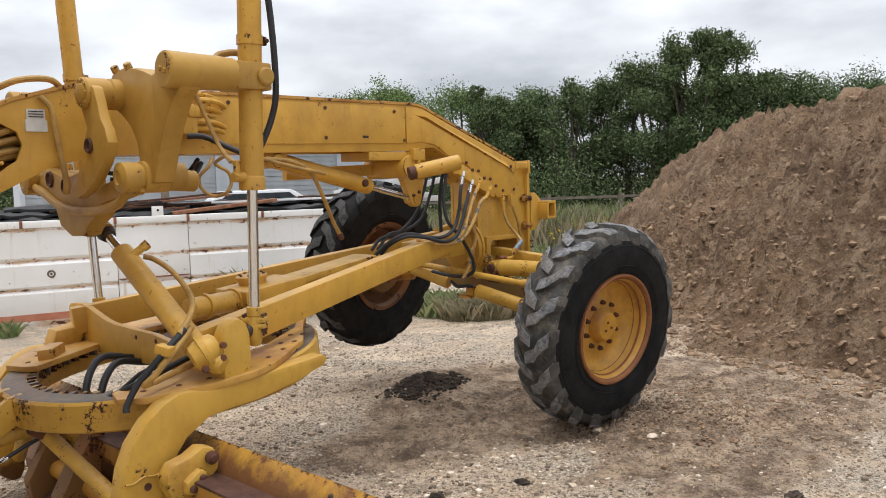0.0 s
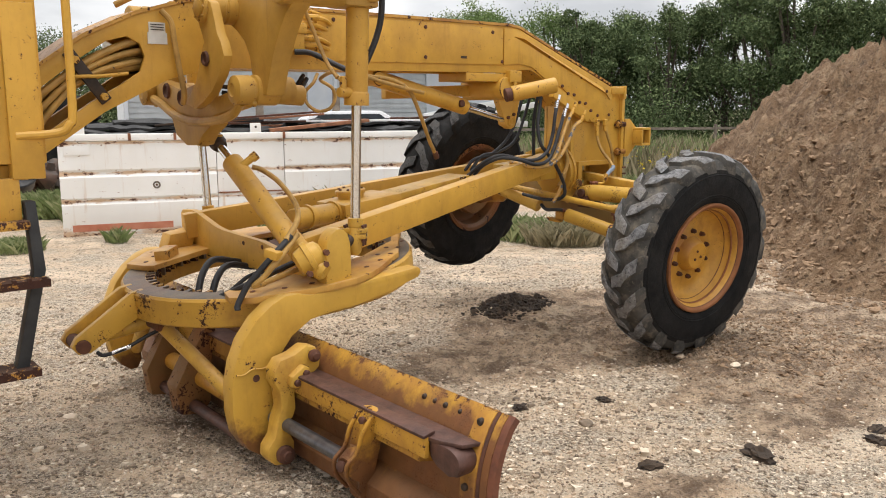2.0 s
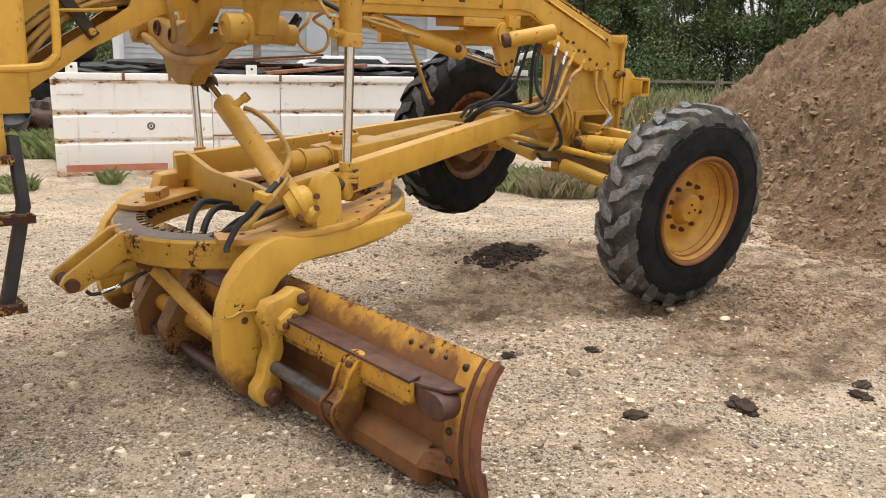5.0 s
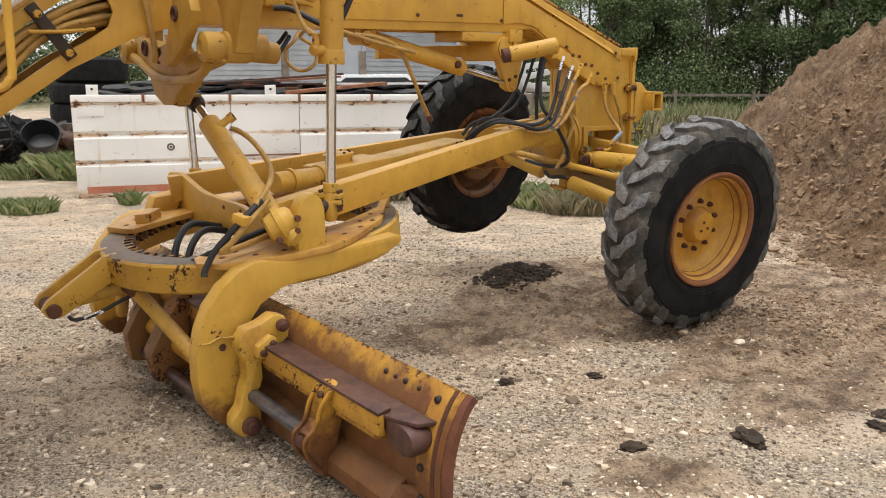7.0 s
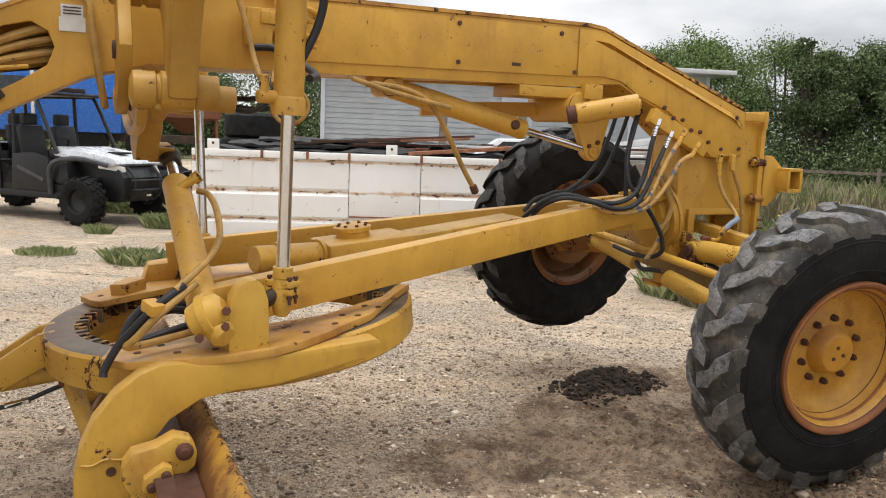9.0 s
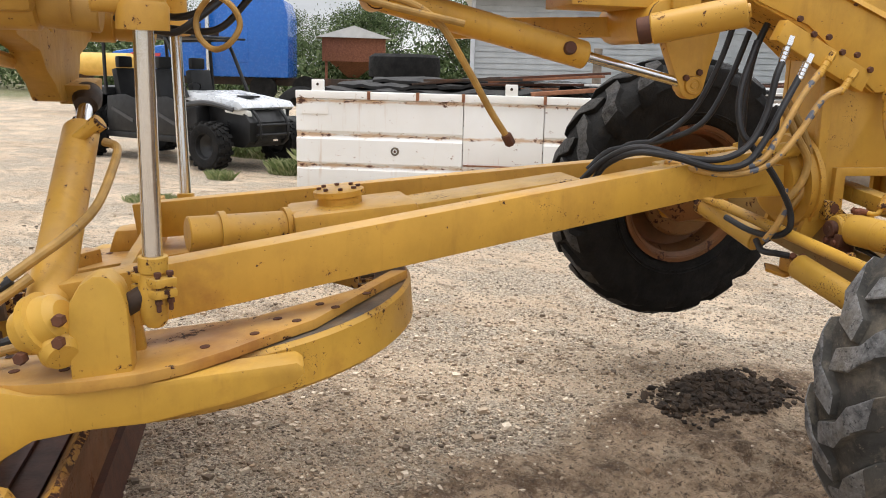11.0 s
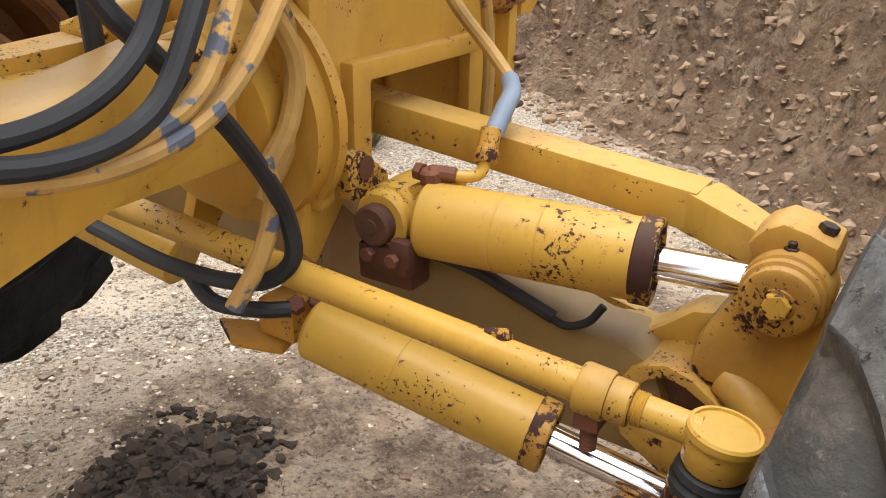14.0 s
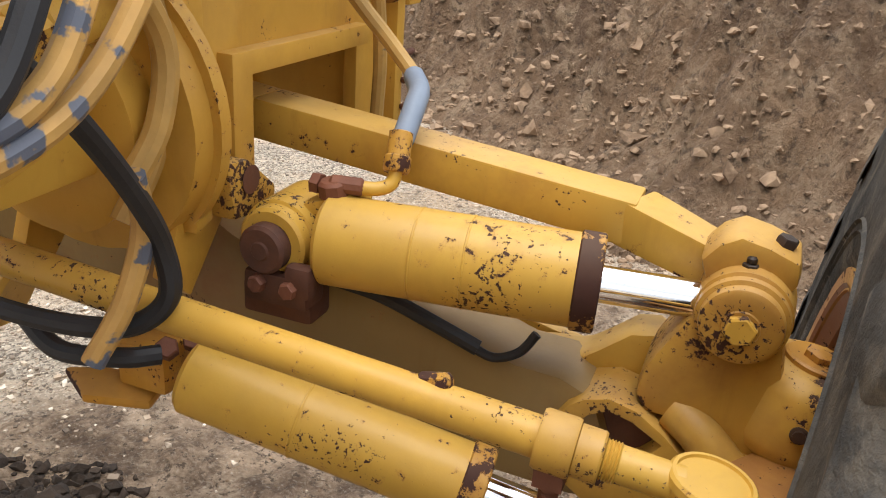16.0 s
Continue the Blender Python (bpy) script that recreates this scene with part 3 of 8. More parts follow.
tagged(ground, "pale sandy gravel yard with brown soil patches and ruts", "ground", kind="structure")


def ground_at(x, y):
    return float(ground_height(np.array([[x]]), np.array([[y]]))[0, 0])


# ---- heap of soil ----
def mound_height(x, y):
    wob = 0.35 * fbm(x, y, 0.5, 3, 5.5)
    d = inside_depth(x, y, TOE) + wob * 0.5
    h = 3.0 * np.tanh(1.0 * np.maximum(d, 0) / 3.0)
    rough = np.clip(h * 2, 0, 1)
    gully = np.abs(fbm(x, y, 1.5, 4, 14.0))
    lump = np.abs(fbm(x, y, 3.4, 4, 4.0))
    h = h + rough * (0.20 * fbm(x, y, 0.9, 4, 9.0) + 0.30 * gully + 0.26 * lump + 0.13 * np.abs(fbm(x, y, 9.0, 3, 6.0)) - 0.22)
    return np.where(d > 0, h, np.maximum(d, -0.25) * 0.6)


mx = np.concatenate([np.arange(1.2, 5.4, 0.036), np.arange(5.4, 6.4, 0.07), np.arange(6.4, 15.6, 0.25)])
my = np.concatenate([np.arange(3.0, 4.4, 0.07), np.arange(4.4, 9.4, 0.036), np.arange(9.4, 12.0, 0.07), np.arange(12.0, 20.2, 0.2)])
MX, MY = np.meshgrid(mx, my)
MZ = mound_height(MX, MY)
ids = np.arange(MX.size).reshape(MX.shape)
mq = np.stack([ids[:-1, :-1], ids[:-1, 1:], ids[1:, 1:], ids[1:, :-1]], -1).reshape(-1, 4)
keep = MZ.ravel()[mq].max(1) > -0.10
mound = raw_mesh("soil_mound", np.stack([MX, MY, MZ + 0.0], -1).reshape(-1, 3).tolist(), mq[keep].tolist(), mat_mound, True)
tagged(mound, "tall heap of loose brown soil with clods", "soil heap")


# ---- loose stones and clods ----
def lumps(name, places, mat, seed, flat=0.7, rough=0.28, chip=False):
    """Many small uneven lumps in one mesh; places: x, y, z, size."""
    rng = np.random.default_rng(seed)
    bm = bmesh.new()
    if chip:
        bmesh.ops.create_cube(bm, size=1.5)
        bmesh.ops.triangulate(bm, faces=bm.faces)
    else:
        bmesh.ops.create_icosphere(bm, subdivisions=1, radius=1.0)
    bv = np.array([v.co[:] for v in bm.verts])
    bf = np.array([[v.index for v in f.verts] for f in bm.faces])
    bm.free()
    n, k = len(places), len(bv)
    p = np.asarray(places)
    v = bv[None] * (1 + rough * rng.normal(size=(n, k, 1)))
    v *= p[:, None, 3:4] * np.stack([rng.uniform(0.8, 1.35, n), rng.uniform(0.7, 1.1, n), rng.uniform(flat * 0.75, flat * 1.15, n)], -1)[:, None]
    a = rng.uniform(0, 6.28, n)
    c, s = np.cos(a)[:, None], np.sin(a)[:, None]
    v = np.stack([v[..., 0] * c - v[..., 1] * s, v[..., 0] * s + v[..., 1] * c, v[..., 2]], -1) + p[:, None, :3]
    f = bf[None] + (np.arange(n) * k)[:, None, None]
    return raw_mesh(name, v.reshape(-1, 3).tolist(), f.reshape(-1, 3).tolist(), mat, False)


rng = np.random.default_rng(5)
px, py = rng.normal(-0.4, 2.3, 95000), rng.normal(4.4, 2.4, 95000)
ok = (py > 0.8) & (inside_depth(px, py, TOE) < 0.1) & (rng.uniform(size=95000) > 0.93 * np.clip(soil_cover(px, py), 0, 1))
px, py = px[ok], py[ok]
size = np.clip(rng.lognormal(-5.45, 0.52, len(px)), 0.002, 0.022)
gravel = lumps("gravel", np.stack([px, py, ground_height(px[None], py[None])[0] + size * 0.25, size], -1), mat_stone, 1, 0.7, 0.24, True)
tagged(gravel, "loose mixed gravel strewn over the yard", "gravel", kind="stuff")

cx, cy = rng.uniform(1.9, 7.0, 19000), rng.uniform(3.8, 12, 19000)
dep = inside_depth(cx, cy, TOE)
ok = (dep > -0.25) & (dep < 4) & (rng.uniform(size=19000) < np.exp(-np.maximum(dep, 0) / 1.8))
cx, cy = cx[ok], cy[ok]
size = np.clip(rng.lognormal(-4.45, 0.62, len(cx)), 0.004, 0.055)
top = np.maximum(mound_height(cx[None], cy[None])[0], ground_height(cx[None], cy[None])[0])
clods = lumps("soil_clods", np.stack([cx, cy, top + size * 0.05, size], -1), mat_clod, 2, 0.8, 0.34)
tagged(clods, "brown soil clods lying on the heap", "clods", kind="stuff")

da, db = np.clip(rng.normal(0, 0.17, 2200), -0.38, 0.38), np.clip(rng.normal(0, 0.10, 2200), -0.22, 0.22)
dxx, dyy = DAMP[0] + 0.45 * da + 0.89 * db, DAMP[1] + 0.89 * da - 0.45 * db
size = np.clip(rng.lognormal(-4.7, 0.5, 2200), 0.004, 0.034)
dark = lumps("damp_soil_clods", np.stack([dxx, dyy, ground_height(dxx[None], dyy[None])[0] + size * 0.2, size], -1), mat_dark_clod, 3, 0.8)
tagged(dark, "dark damp soil turned up under the machine", "soil", kind="stuff")


tx, ty = rng.normal(1.75, 0.62, 5200), rng.normal(5.5, 0.62, 5200)
ok = (inside_depth(tx, ty, TOE) < 0.1) & (rng.uniform(size=5200) < soil_cover(tx, ty))
tx, ty = tx[ok], ty[ok]
size = np.clip(rng.lognormal(-5.1, 0.5, len(tx)), 0.003, 0.018)
torn = lumps("torn_soil_crumbs", np.stack([tx, ty, ground_height(tx[None], ty[None])[0] + size * 0.2, size], -1), mat_clod, 6, 0.75)
tagged(torn, "brown soil crumbs churned up beside the wheel", "soil", kind="stuff")


def clod(x, y, size, seed):
    """One larger lump of soil with a torn surface."""
    bm = bmesh.new()
    bmesh.ops.create_icosphere(bm, subdivisions=3, radius=1.0)
    for v in bm.verts:
        n = noise.fractal(v.co * 2.6 + Vector((seed * 7.0, 0, 0)), 0.7, 2.2, 5)
        v.co = v.co * (1 + 0.55 * n)
        v.co = Vector((v.co.x * size * 1.25, v.co.y * size * 0.8, max(v.co.z, -0.35) * size * 0.5))
    ob = mesh_object("soil_clod", bm, mat_dark_clod)
    ob.location = (x, y, ground_at(x, y) + size * 0.1)
    ob.rotation_euler.z = seed
    return tagged(ob, "dark lump of damp soil on sandy ground", "soil clod", "soil clods on the yard")


for i, (x, y, s) in enumerate(((0.55, 3.5, 0.075), (1.03, 3.62, 0.11), (1.70, 4.02, 0.075), (1.64, 3.88, 0.07), (-0.03, 4.13, 0.06), (0.41, 4.25, 0.055))):
    clod(x, y, s * 0.62, 1.7 * i + 0.4)
for i, (x, y, s) in enumerate(((-2.31, 3.82, 0.03), (0.97, 5.20, 0.03), (0.3, 3.95, 0.035), (-0.9, 2.6, 0.022), (1.25, 4.95, 0.03))):
    bm = bmesh.new()
    bmesh.ops.create_icosphere(bm, subdivisions=2, radius=1.0)
    for v in bm.verts:
        v.co *= 1 + 0.3 * noise.noise(v.co * 1.3 + Vector((i * 3.1, 0, 0)))
        v.co = Vector((v.co.x * s * 1.3, v.co.y * s, v.co.z * s * 0.5))
    ob = mesh_object("stone", bm, mat_stone)
    ob.location = (x, y, ground_at(x, y) + s * 0.2)
    ob.rotation_euler.z = i
    tagged(ob, "pale flat stone lying on the gravel", "stone", "stones on the yard")


# ---- the motor grader; its x axis points forward, y to its left ----
grader = empty("motor_grader", Matrix.Translation((-0.2809, 5.3292, 0)) @ Matrix.Rotation(radians(46), 4, "Z"))
tagged(grader, "old yellow motor grader with blade lowered and front wheels leaning", "motor grader")


def gp(name, bm, mat, parent=None, label="", bevel=0.0):
    return part(name, bm, mat, parent or grader, label, bevel)


# main frame: two side plates with a top and a bottom plate
TOP = [(-3.9, 0.95), (-3.45, 1.20), (-3.1, 1.42), (-2.8, 1.62), (-2.48, 1.845), (-2.25, 1.955), (-2.0, 2.03), (-1.3, 2.035), (-0.6, 2.04), (0.05, 2.045), (0.14, 2.035), (0.5, 1.90), (1.05, 1.70)]
BOT = [(1.05, 1.46), (0.84, 1.455), (0.70, 1.54), (0.536, 1.665), (0.45, 1.70), (0.36, 1.735), (0.25, 1.79), (0.137, 1.785), (0.05, 1.765), (-1.3, 1.745), (-1.9, 1.735), (-2.105, 1.68), (-2.4, 1.535), (-2.68, 1.345), (-3.0, 1.10), (-3.3, 0.88), (-3.9, 0.5)]
HOLE_UP = [(-3.9, 0.86), (-3.4, 1.10), (-3.0, 1.38), (-2.7, 1.60), (-2.5, 1.755), (-2.38, 1.835), (-2.29, 1.86)]
HOLE_LOW = [(-2.235, 1.83), (-2.215, 1.775), (-2.24, 1.71), (-2.33, 1.65), (-2.46, 1.575), (-2.7, 1.41), (-3.0, 1.17), (-3.35, 0.92), (-3.9, 0.6)]
side = TOP + BOT + HOLE_LOW[::-1] + HOLE_UP[::-1]
bm = bmesh.new()
for y0, y1 in ((-0.15, -0.13), (0.13, 0.15)):
    slab(bm, side, y0, y1)
main_frame = gp("main_frame", bm, paint_sound, None, "yellow box-section main frame", 0.003)
bm = bmesh.new()
for (x0, z0), (x1, z1) in zip(TOP, TOP[1:]):
    prism(bm, [(x0, -0.158, z0), (x1, -0.158, z1), (x1, -0.158, z1 + 0.016), (x0, -0.158, z0 + 0.016)], (0, 0.316, 0))
gp("top_plate", bm, paint_plate, main_frame, "dusty rust-stained top plate")
bm = bmesh.new()
under = [(0.137, 1.785), (-1.3, 1.745), (-1.9, 1.735), (-2.105, 1.68), (-2.4, 1.535), (-2.68, 1.345), (-3.0, 1.10), (-3.3, 0.88)]
for (x0, z0), (x1, z1) in zip(under, under[1:]):
    prism(bm, [(x0, -0.13, z0), (x1, -0.13, z1), (x1, -0.13, z1 + 0.018), (x0, -0.13, z0 + 0.018)], (0, 0.26, 0))
for (x0, z0), (x1, z1) in zip(BOT[:8], BOT[1:8]):
    prism(bm, [(x0, -0.13, z0), (x1, -0.13, z1), (x1, -0.13, z1 + 0.018), (x0, -0.13, z0 + 0.018)], (0, 0.26, 0))
gp("bottom_plate", bm, paint_sound, main_frame)
# cover panel on the side and the sloping front panel
bm = bmesh.new()
slab(bm, [(-1.33, 1.79), (-0.012, 1.812), (-0.012, 2.026), (-1.33, 2.022)], -0.160, -0.150)
gp("side_panel", bm, paint_sound, main_frame, "flat yellow cover panel with screws", 0.002)
bm = bmesh.new()
slab(bm, [(0.0, 1.812), (0.137, 1.822), (0.25, 1.805), (0.36, 1.742), (0.55, 1.675), (0.844, 1.457), (1.051, 1.474), (1.051, 1.690), (0.16, 2.018), (0.09, 2.03), (0.0, 2.03)], -0.160, -0.150)
gp("front_side_panel", bm, paint_sound, main_frame, "sloping yellow side panel", 0.002)
bm = bmesh.new()
prism(bm, [(0.08, -0.160, 1.985), (0.16, -0.172, 1.975), (0.97, -0.172, 1.655), (1.04, -0.160, 1.60), (1.04, -0.160, 1.63), (0.95, -0.160, 1.69)], (0, 0.004, 0))
gp("pressed_ridge", bm, paint_sound, main_frame)
for i, (x, z) in enumerate(((-1.23, 2.0), (-0.62, 2.0), (-0.62, 1.835), (-0.10, 2.0), (-0.02, 1.83), (0.40, 1.88), (0.72, 1.755), (0.90, 1.50), (1.02, 1.505), (0.99, 1.665))):
    bm = bmesh.new()
    hexbolt(bm, (x, -0.160, z), (0, -1, 0), 0.011, 0.007)
    gp("screw", bm, rusty, main_frame)
bm = bmesh.new()
box(bm, (-0.33, -0.160, 1.845), (0.045, 0.004, 0.014))
gp("slot", bm, dark_steel, main_frame)
for dz, h, w in ((1.905, 0.045, 0.075), (1.858, 0.05, 0.088)):
    bm = bmesh.new()
    box(bm, (-2.155, -0.153, dz), (w, 0.006, h))
    plate_mat = plain("aluminium_plate", (0.55, 0.54, 0.50), (0.70, 0.69, 0.66), 0.45, 0.2, 20)
    plate = gp("data_plate", bm, plate_mat, main_frame, "small pale metal data plate")
    if dz > 1.9:
        for k in range(3):
            bm = bmesh.new()
            box(bm, (-2.155, -0.1572, dz + 0.012 - 0.011 * k), (w * 0.8, 0.002, 0.004))
            gp("line_of_writing", bm, dark_steel, main_frame)

# head of the frame, above the axle
bm = bmesh.new()
for y0, y1 in ((-0.118, -0.095), (0.095, 0.118)):
    slab(bm, [(0.668, 1.60), (0.668, 1.03), (0.635, 0.94), (0.675, 0.905), (0.745, 0.985), (0.775, 1.00), (0.775, 1.160), (1.10, 1.160), (1.10, 0.97), (1.19, 0.97), (1.19, 1.64), (1.05, 1.70)], y0, y1)
box(bm, (0.682, 0, 1.28), (0.024, 0.186, 0.62))
box(bm, (0.94, 0, 1.172), (0.46, 0.186, 0.02))
box(bm, (1.14, 0, 1.08), (0.02, 0.186, 0.22))
head = gp("head_frame", bm, paint_sound, None, "welded yellow front head plate", 0.003)
bm = bmesh.new()
slab(bm, [(0.743, 1.188), (0.743, 1.01), (0.785, 1.01), (0.785, 1.158), (1.10, 1.158), (1.10, 1.188)], -0.140, -0.112)
gp("opening_flange", bm, paint_sound, head, "", 0.004)
bm = bmesh.new()
prism(bm, [(0.655, -0.115, 1.50), (0.695, -0.115, 1.50), (0.700, -0.115, 1.00), (0.668, -0.115, 0.99)], (0, -0.022, 0))
gp("edge_flange", bm, paint_sound, head, "", 0.004)
bm = bmesh.new()
prism(bm, [(0.690, -0.115, 1.075), (0.735, -0.115, 1.070), (0.795, -0.115, 1.022), (0.788, -0.115, 0.995), (0.705, -0.115, 1.000)], (0, -0.05, 0))
gp("pivot_lug", bm, paint_knuckle, head, "chipped rusty pivot lug", 0.008)
bm = bmesh.new()
lathe(bm, [(0.0005, 0.014), (0.0015, 0.018), (0.002, 0.012), (0.001, 0)], (0.735, -0.1655, 1.045), (0, -1, 0), 18)
gp("pin_hole", bm, rusty, head)
bm = bmesh.new()
box(bm, (1.205, 0.0, 1.345), (0.03, 0.29, 0.72))
end_plate = gp("end_plate", bm, paint_sound, None, "thick yellow nose plate with rusty seam", 0.004)
bm = bmesh.new()
box(bm, (1.12, -0.150, 1.672), (0.15, 0.03, 0.045))
box(bm, (1.19, -0.150, 1.66), (0.025, 0.04, 0.09))
gp("nose_bracket", bm, paint_sound, end_plate, "", 0.004)
bm = bmesh.new()
prism(bm, [(1.225, -0.15, 1.475), (1.225, -0.15, 1.205), (1.27, -0.15, 1.205), (1.375, -0.15, 1.30), (1.375, -0.15, 1.395), (1.28, -0.15, 1.475)], (0, 0.30, 0))
gp("push_block", bm, paint_sound, end_plate, "chunky yellow push block", 0.006)
bm = bmesh.new()
c = Vector((1.325, -0.10, 1.348))
for dx, dz, sx, sz in ((0.045, 0.055, 0.10, 0.018), (0.045, -0.055, 0.10, 0.018), (0.0, 0.0, 0.018, 0.092), (0.088, 0.0, 0.018, 0.092)):
    box(bm, c + Vector((dx, 0, dz)), (sx, 0.26, sz))
gp("receiver_tube", bm, paint_sound, end_plate, "square yellow receiver tube", 0.003)
for z in (1.437, 1.243):
    bm = bmesh.new()
    rod(bm, (1.165, -0.140, z), (1.235, -0.140, z), 0.019, n=18)
    lathe(bm, [(0, 0), (0, 0.030), (0.006, 0.030), (0.006, 0)], (1.165, -0.140, z), (-1, 0, 0), 18)
    hexbolt(bm, (1.160, -0.140, z), (-1, -0.1, 0), 0.024, 0.022)
    gp("nose_bolt", bm, paint_armrust, end_plate, "large rusty bolt")
for k in range(3):
    bm = bmesh.new()
    rod(bm, (1.21, -0.15, 1.13 - 0.045 * k), (1.245, -0.15, 1.13 - 0.045 * k), 0.006, n=10)
    gp("stud", bm, rusty, end_plate)


# wheels
W_AXIS = Vector((-0.097, -1.0, -0.112)).normalized()
LEFT_AXIS = Vector((-0.12, 0.986, 0.115)).normalized()


def front_wheel(centre, out, rim_mat, inner_mat, lugs):
    """A wheel round centre (middle of the tyre); out: the way its outer face looks."""
    out = Vector(out).normalized()
    bm = bmesh.new()
    # rim: lip, well and sloping inner face, open to both sides
    lathe(bm, [(-0.132, 0.322), (-0.136, 0.344), (-0.124, 0.344), (-0.130, 0.316), (-0.02, 0.300), (0.10, 0.312), (0.130, 0.318), (0.140, 0.346), (0.156, 0.346), (0.154, 0.329), (0.142, 0.316), (0.128, 0.307), (0.10, 0.301), (0.045, 0.284), (0.012, 0.252), (0.004, 0.215), (0.012, 0.180), (0.022, 0.165), (0.022, 0.0)], centre, out, 56)
    wheel = gp("wheel", bm, rim_mat, None, "dished yellow wheel rim, rusting at the lip")
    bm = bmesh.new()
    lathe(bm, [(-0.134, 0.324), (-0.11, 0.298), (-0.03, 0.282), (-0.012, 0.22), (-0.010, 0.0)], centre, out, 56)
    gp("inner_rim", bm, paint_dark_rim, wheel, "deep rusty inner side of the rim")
    bm = bmesh.new()
    lathe(bm, [(0.130, 0.314), (0.146, 0.319), (0.160, 0.330), (0.163, 0.340), (0.160, 0.348), (0.138, 0.350)], centre, out, 56)
    gp("rim_lip", bm, rust_orange, wheel, "rusted rim lip")
    bm = bmesh.new()
    lathe(bm, [(0.096, 0.3005), (0.100, 0.295), (0.107, 0.295), (0.111, 0.3025)], centre, out, 56)
    gp("rim_bead", bm, rust_orange, wheel)
    for h, r in ((0.1545, 0.331), (0.1435, 0.3185), (0.060, 0.2895)):
        bm = bmesh.new()
        lathe(bm, [(h - 0.002, r + 0.003), (h + 0.0022, r), (h - 0.002, r - 0.003)], centre, out, 56)
        gp("rim_groove", bm, rusty, wheel)
    bm = bmesh.new()
    lathe(bm, [(0.018, 0.114), (0.034, 0.112), (0.048, 0.101), (0.072, 0.094), (0.084, 0.080), (0.086, 0.05), (0.086, 0.0)], centre, out, 32)
    gp("hub", bm, paint_rusty, wheel, "rusty hub cap")
    s = out.orthogonal().normalized()
    t = out.cross(s)
    for i in range(10):
        a = 2 * math.pi * (i + 0.3) / 10
        p = centre + out * 0.020 + (s * math.cos(a) + t * math.sin(a)) * 0.148
        bm = bmesh.new()
        hexbolt(bm, p, out, 0.0165, 0.022)
        rod(bm, p + out * 0.02, p + out * 0.034, 0.010, n=10)
        gp("wheel_nut", bm, rusty, wheel)
    for i in range(3):
        a = 2 * math.pi * i / 3
        bm = bmesh.new()
        hexbolt(bm, centre + out * 0.084 + (s * math.cos(a) + t * math.sin(a)) * 0.03, out, 0.009, 0.008)
        gp("hub_screw", bm, rusty, wheel)
    # casing of the tyre: smooth black side walls and a dusty band under the lugs
    wall = [(0.138, 0.343), (0.152, 0.362), (0.160, 0.40), (0.162, 0.45), (0.158, 0.505), (0.146, 0.552)]
    band = [(0.146, 0.552), (0.128, 0.590), (0.105, 0.607), (0.06, 0.616), (0, 0.618)]
    bm = bmesh.new()
    lathe(bm, band + [(-h, r) for h, r in band[-2::-1]], centre, out, 80)
    tyre = gp("tyre", bm, inner_mat, wheel, "big worn black tractor tyre")
    for sign in (1, -1):
        bm = bmesh.new()
        lathe(bm, [((h if sign > 0 else 0.016 - h) , r) for h, r in wall[:-1]] + [(wall[-1][0] * sign, wall[-1][1])], centre, out, 80)
        side = gp("sidewall", bm, tyre_rubber if sign > 0 else inner_mat, tyre)
        inset = 0.0 if sign > 0 else 0.016
        for r0, hh in ((0.388, 0.1575), (0.402, 0.1610), (0.525, 0.1535)):
            bm = bmesh.new()
            lathe(bm, [(sign * (hh - 0.002) + inset, r0 - 0.004), (sign * (hh + 0.003) + inset, r0), (sign * (hh - 0.002) + inset, r0 + 0.004)], centre, out, 64)
            gp("moulded_ring", bm, tyre_rubber if sign > 0 else inner_mat, tyre)
    # tread: slanted lugs from each shoulder to the middle, with a kink
    n = 18
    wear = random.Random(4)
    for k in range(2 * n):
        sign = 1 if k % 2 == 0 else -1
        a0 = 2 * math.pi * (k / 2) / n
        path = [(0.150 * sign, 0.540, -0.150), (0.140 * sign, 0.585, -0.12), (0.108 * sign, 0.608, -0.065), (0.082 * sign, 0.614, -0.02), (0.055 * sign, 0.617, 0.055), (-0.022 * sign, 0.618, 0.115)]
        wid = [0.085, 0.116, 0.114, 0.108, 0.100, 0.084]
        high = [0.002, 0.024, 0.030, 0.029, 0.030, 0.028]
        bm = bmesh.new()
        rings = []
        for (h, r, da), w, hh in zip(path, wid, high):
            ring = []
            w, hh, da = w * wear.uniform(0.93, 1.07), hh * wear.uniform(0.86, 1.04), da + wear.uniform(-0.006, 0.006)
            for q, dr in ((-1, -0.02), (-0.80, hh), (0.80, hh), (1, -0.02)):
                a = a0 + da + q * w / 2 / r
                radial = s * math.cos(a) + t * math.sin(a)
                ring.append(bm.verts.new(centre + out * h + radial * (r + dr)))
            rings.append(ring)
        for ra, rb in zip(rings, rings[1:]):
            for q in range(4):
                bm.faces.new((ra[q], ra[(q + 1) % 4], rb[(q + 1) % 4], rb[q]))
        bm.faces.new(rings[0])
        bm.faces.new(rings[-1][::-1])
        bmesh.ops.recalc_face_normals(bm, faces=bm.faces)
        bmesh.ops.bevel(bm, geom=[e for e in bm.edges if e.calc_face_angle(0) > 0.5], offset=0.006, segments=1, affect="EDGES", clamp_overlap=True)
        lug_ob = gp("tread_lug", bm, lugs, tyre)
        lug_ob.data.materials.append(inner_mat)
        # scuffed outer faces stay pale; the darker rubber on the sides includes their shade
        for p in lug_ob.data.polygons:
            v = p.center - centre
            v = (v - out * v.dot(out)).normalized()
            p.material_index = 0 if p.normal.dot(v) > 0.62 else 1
    return wheel


RIGHT_C = Vector((0.866, -0.942, 0.650))
LEFT_C = Vector((0.72, 1.02, 0.95))
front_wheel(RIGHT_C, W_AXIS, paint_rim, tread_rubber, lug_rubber)
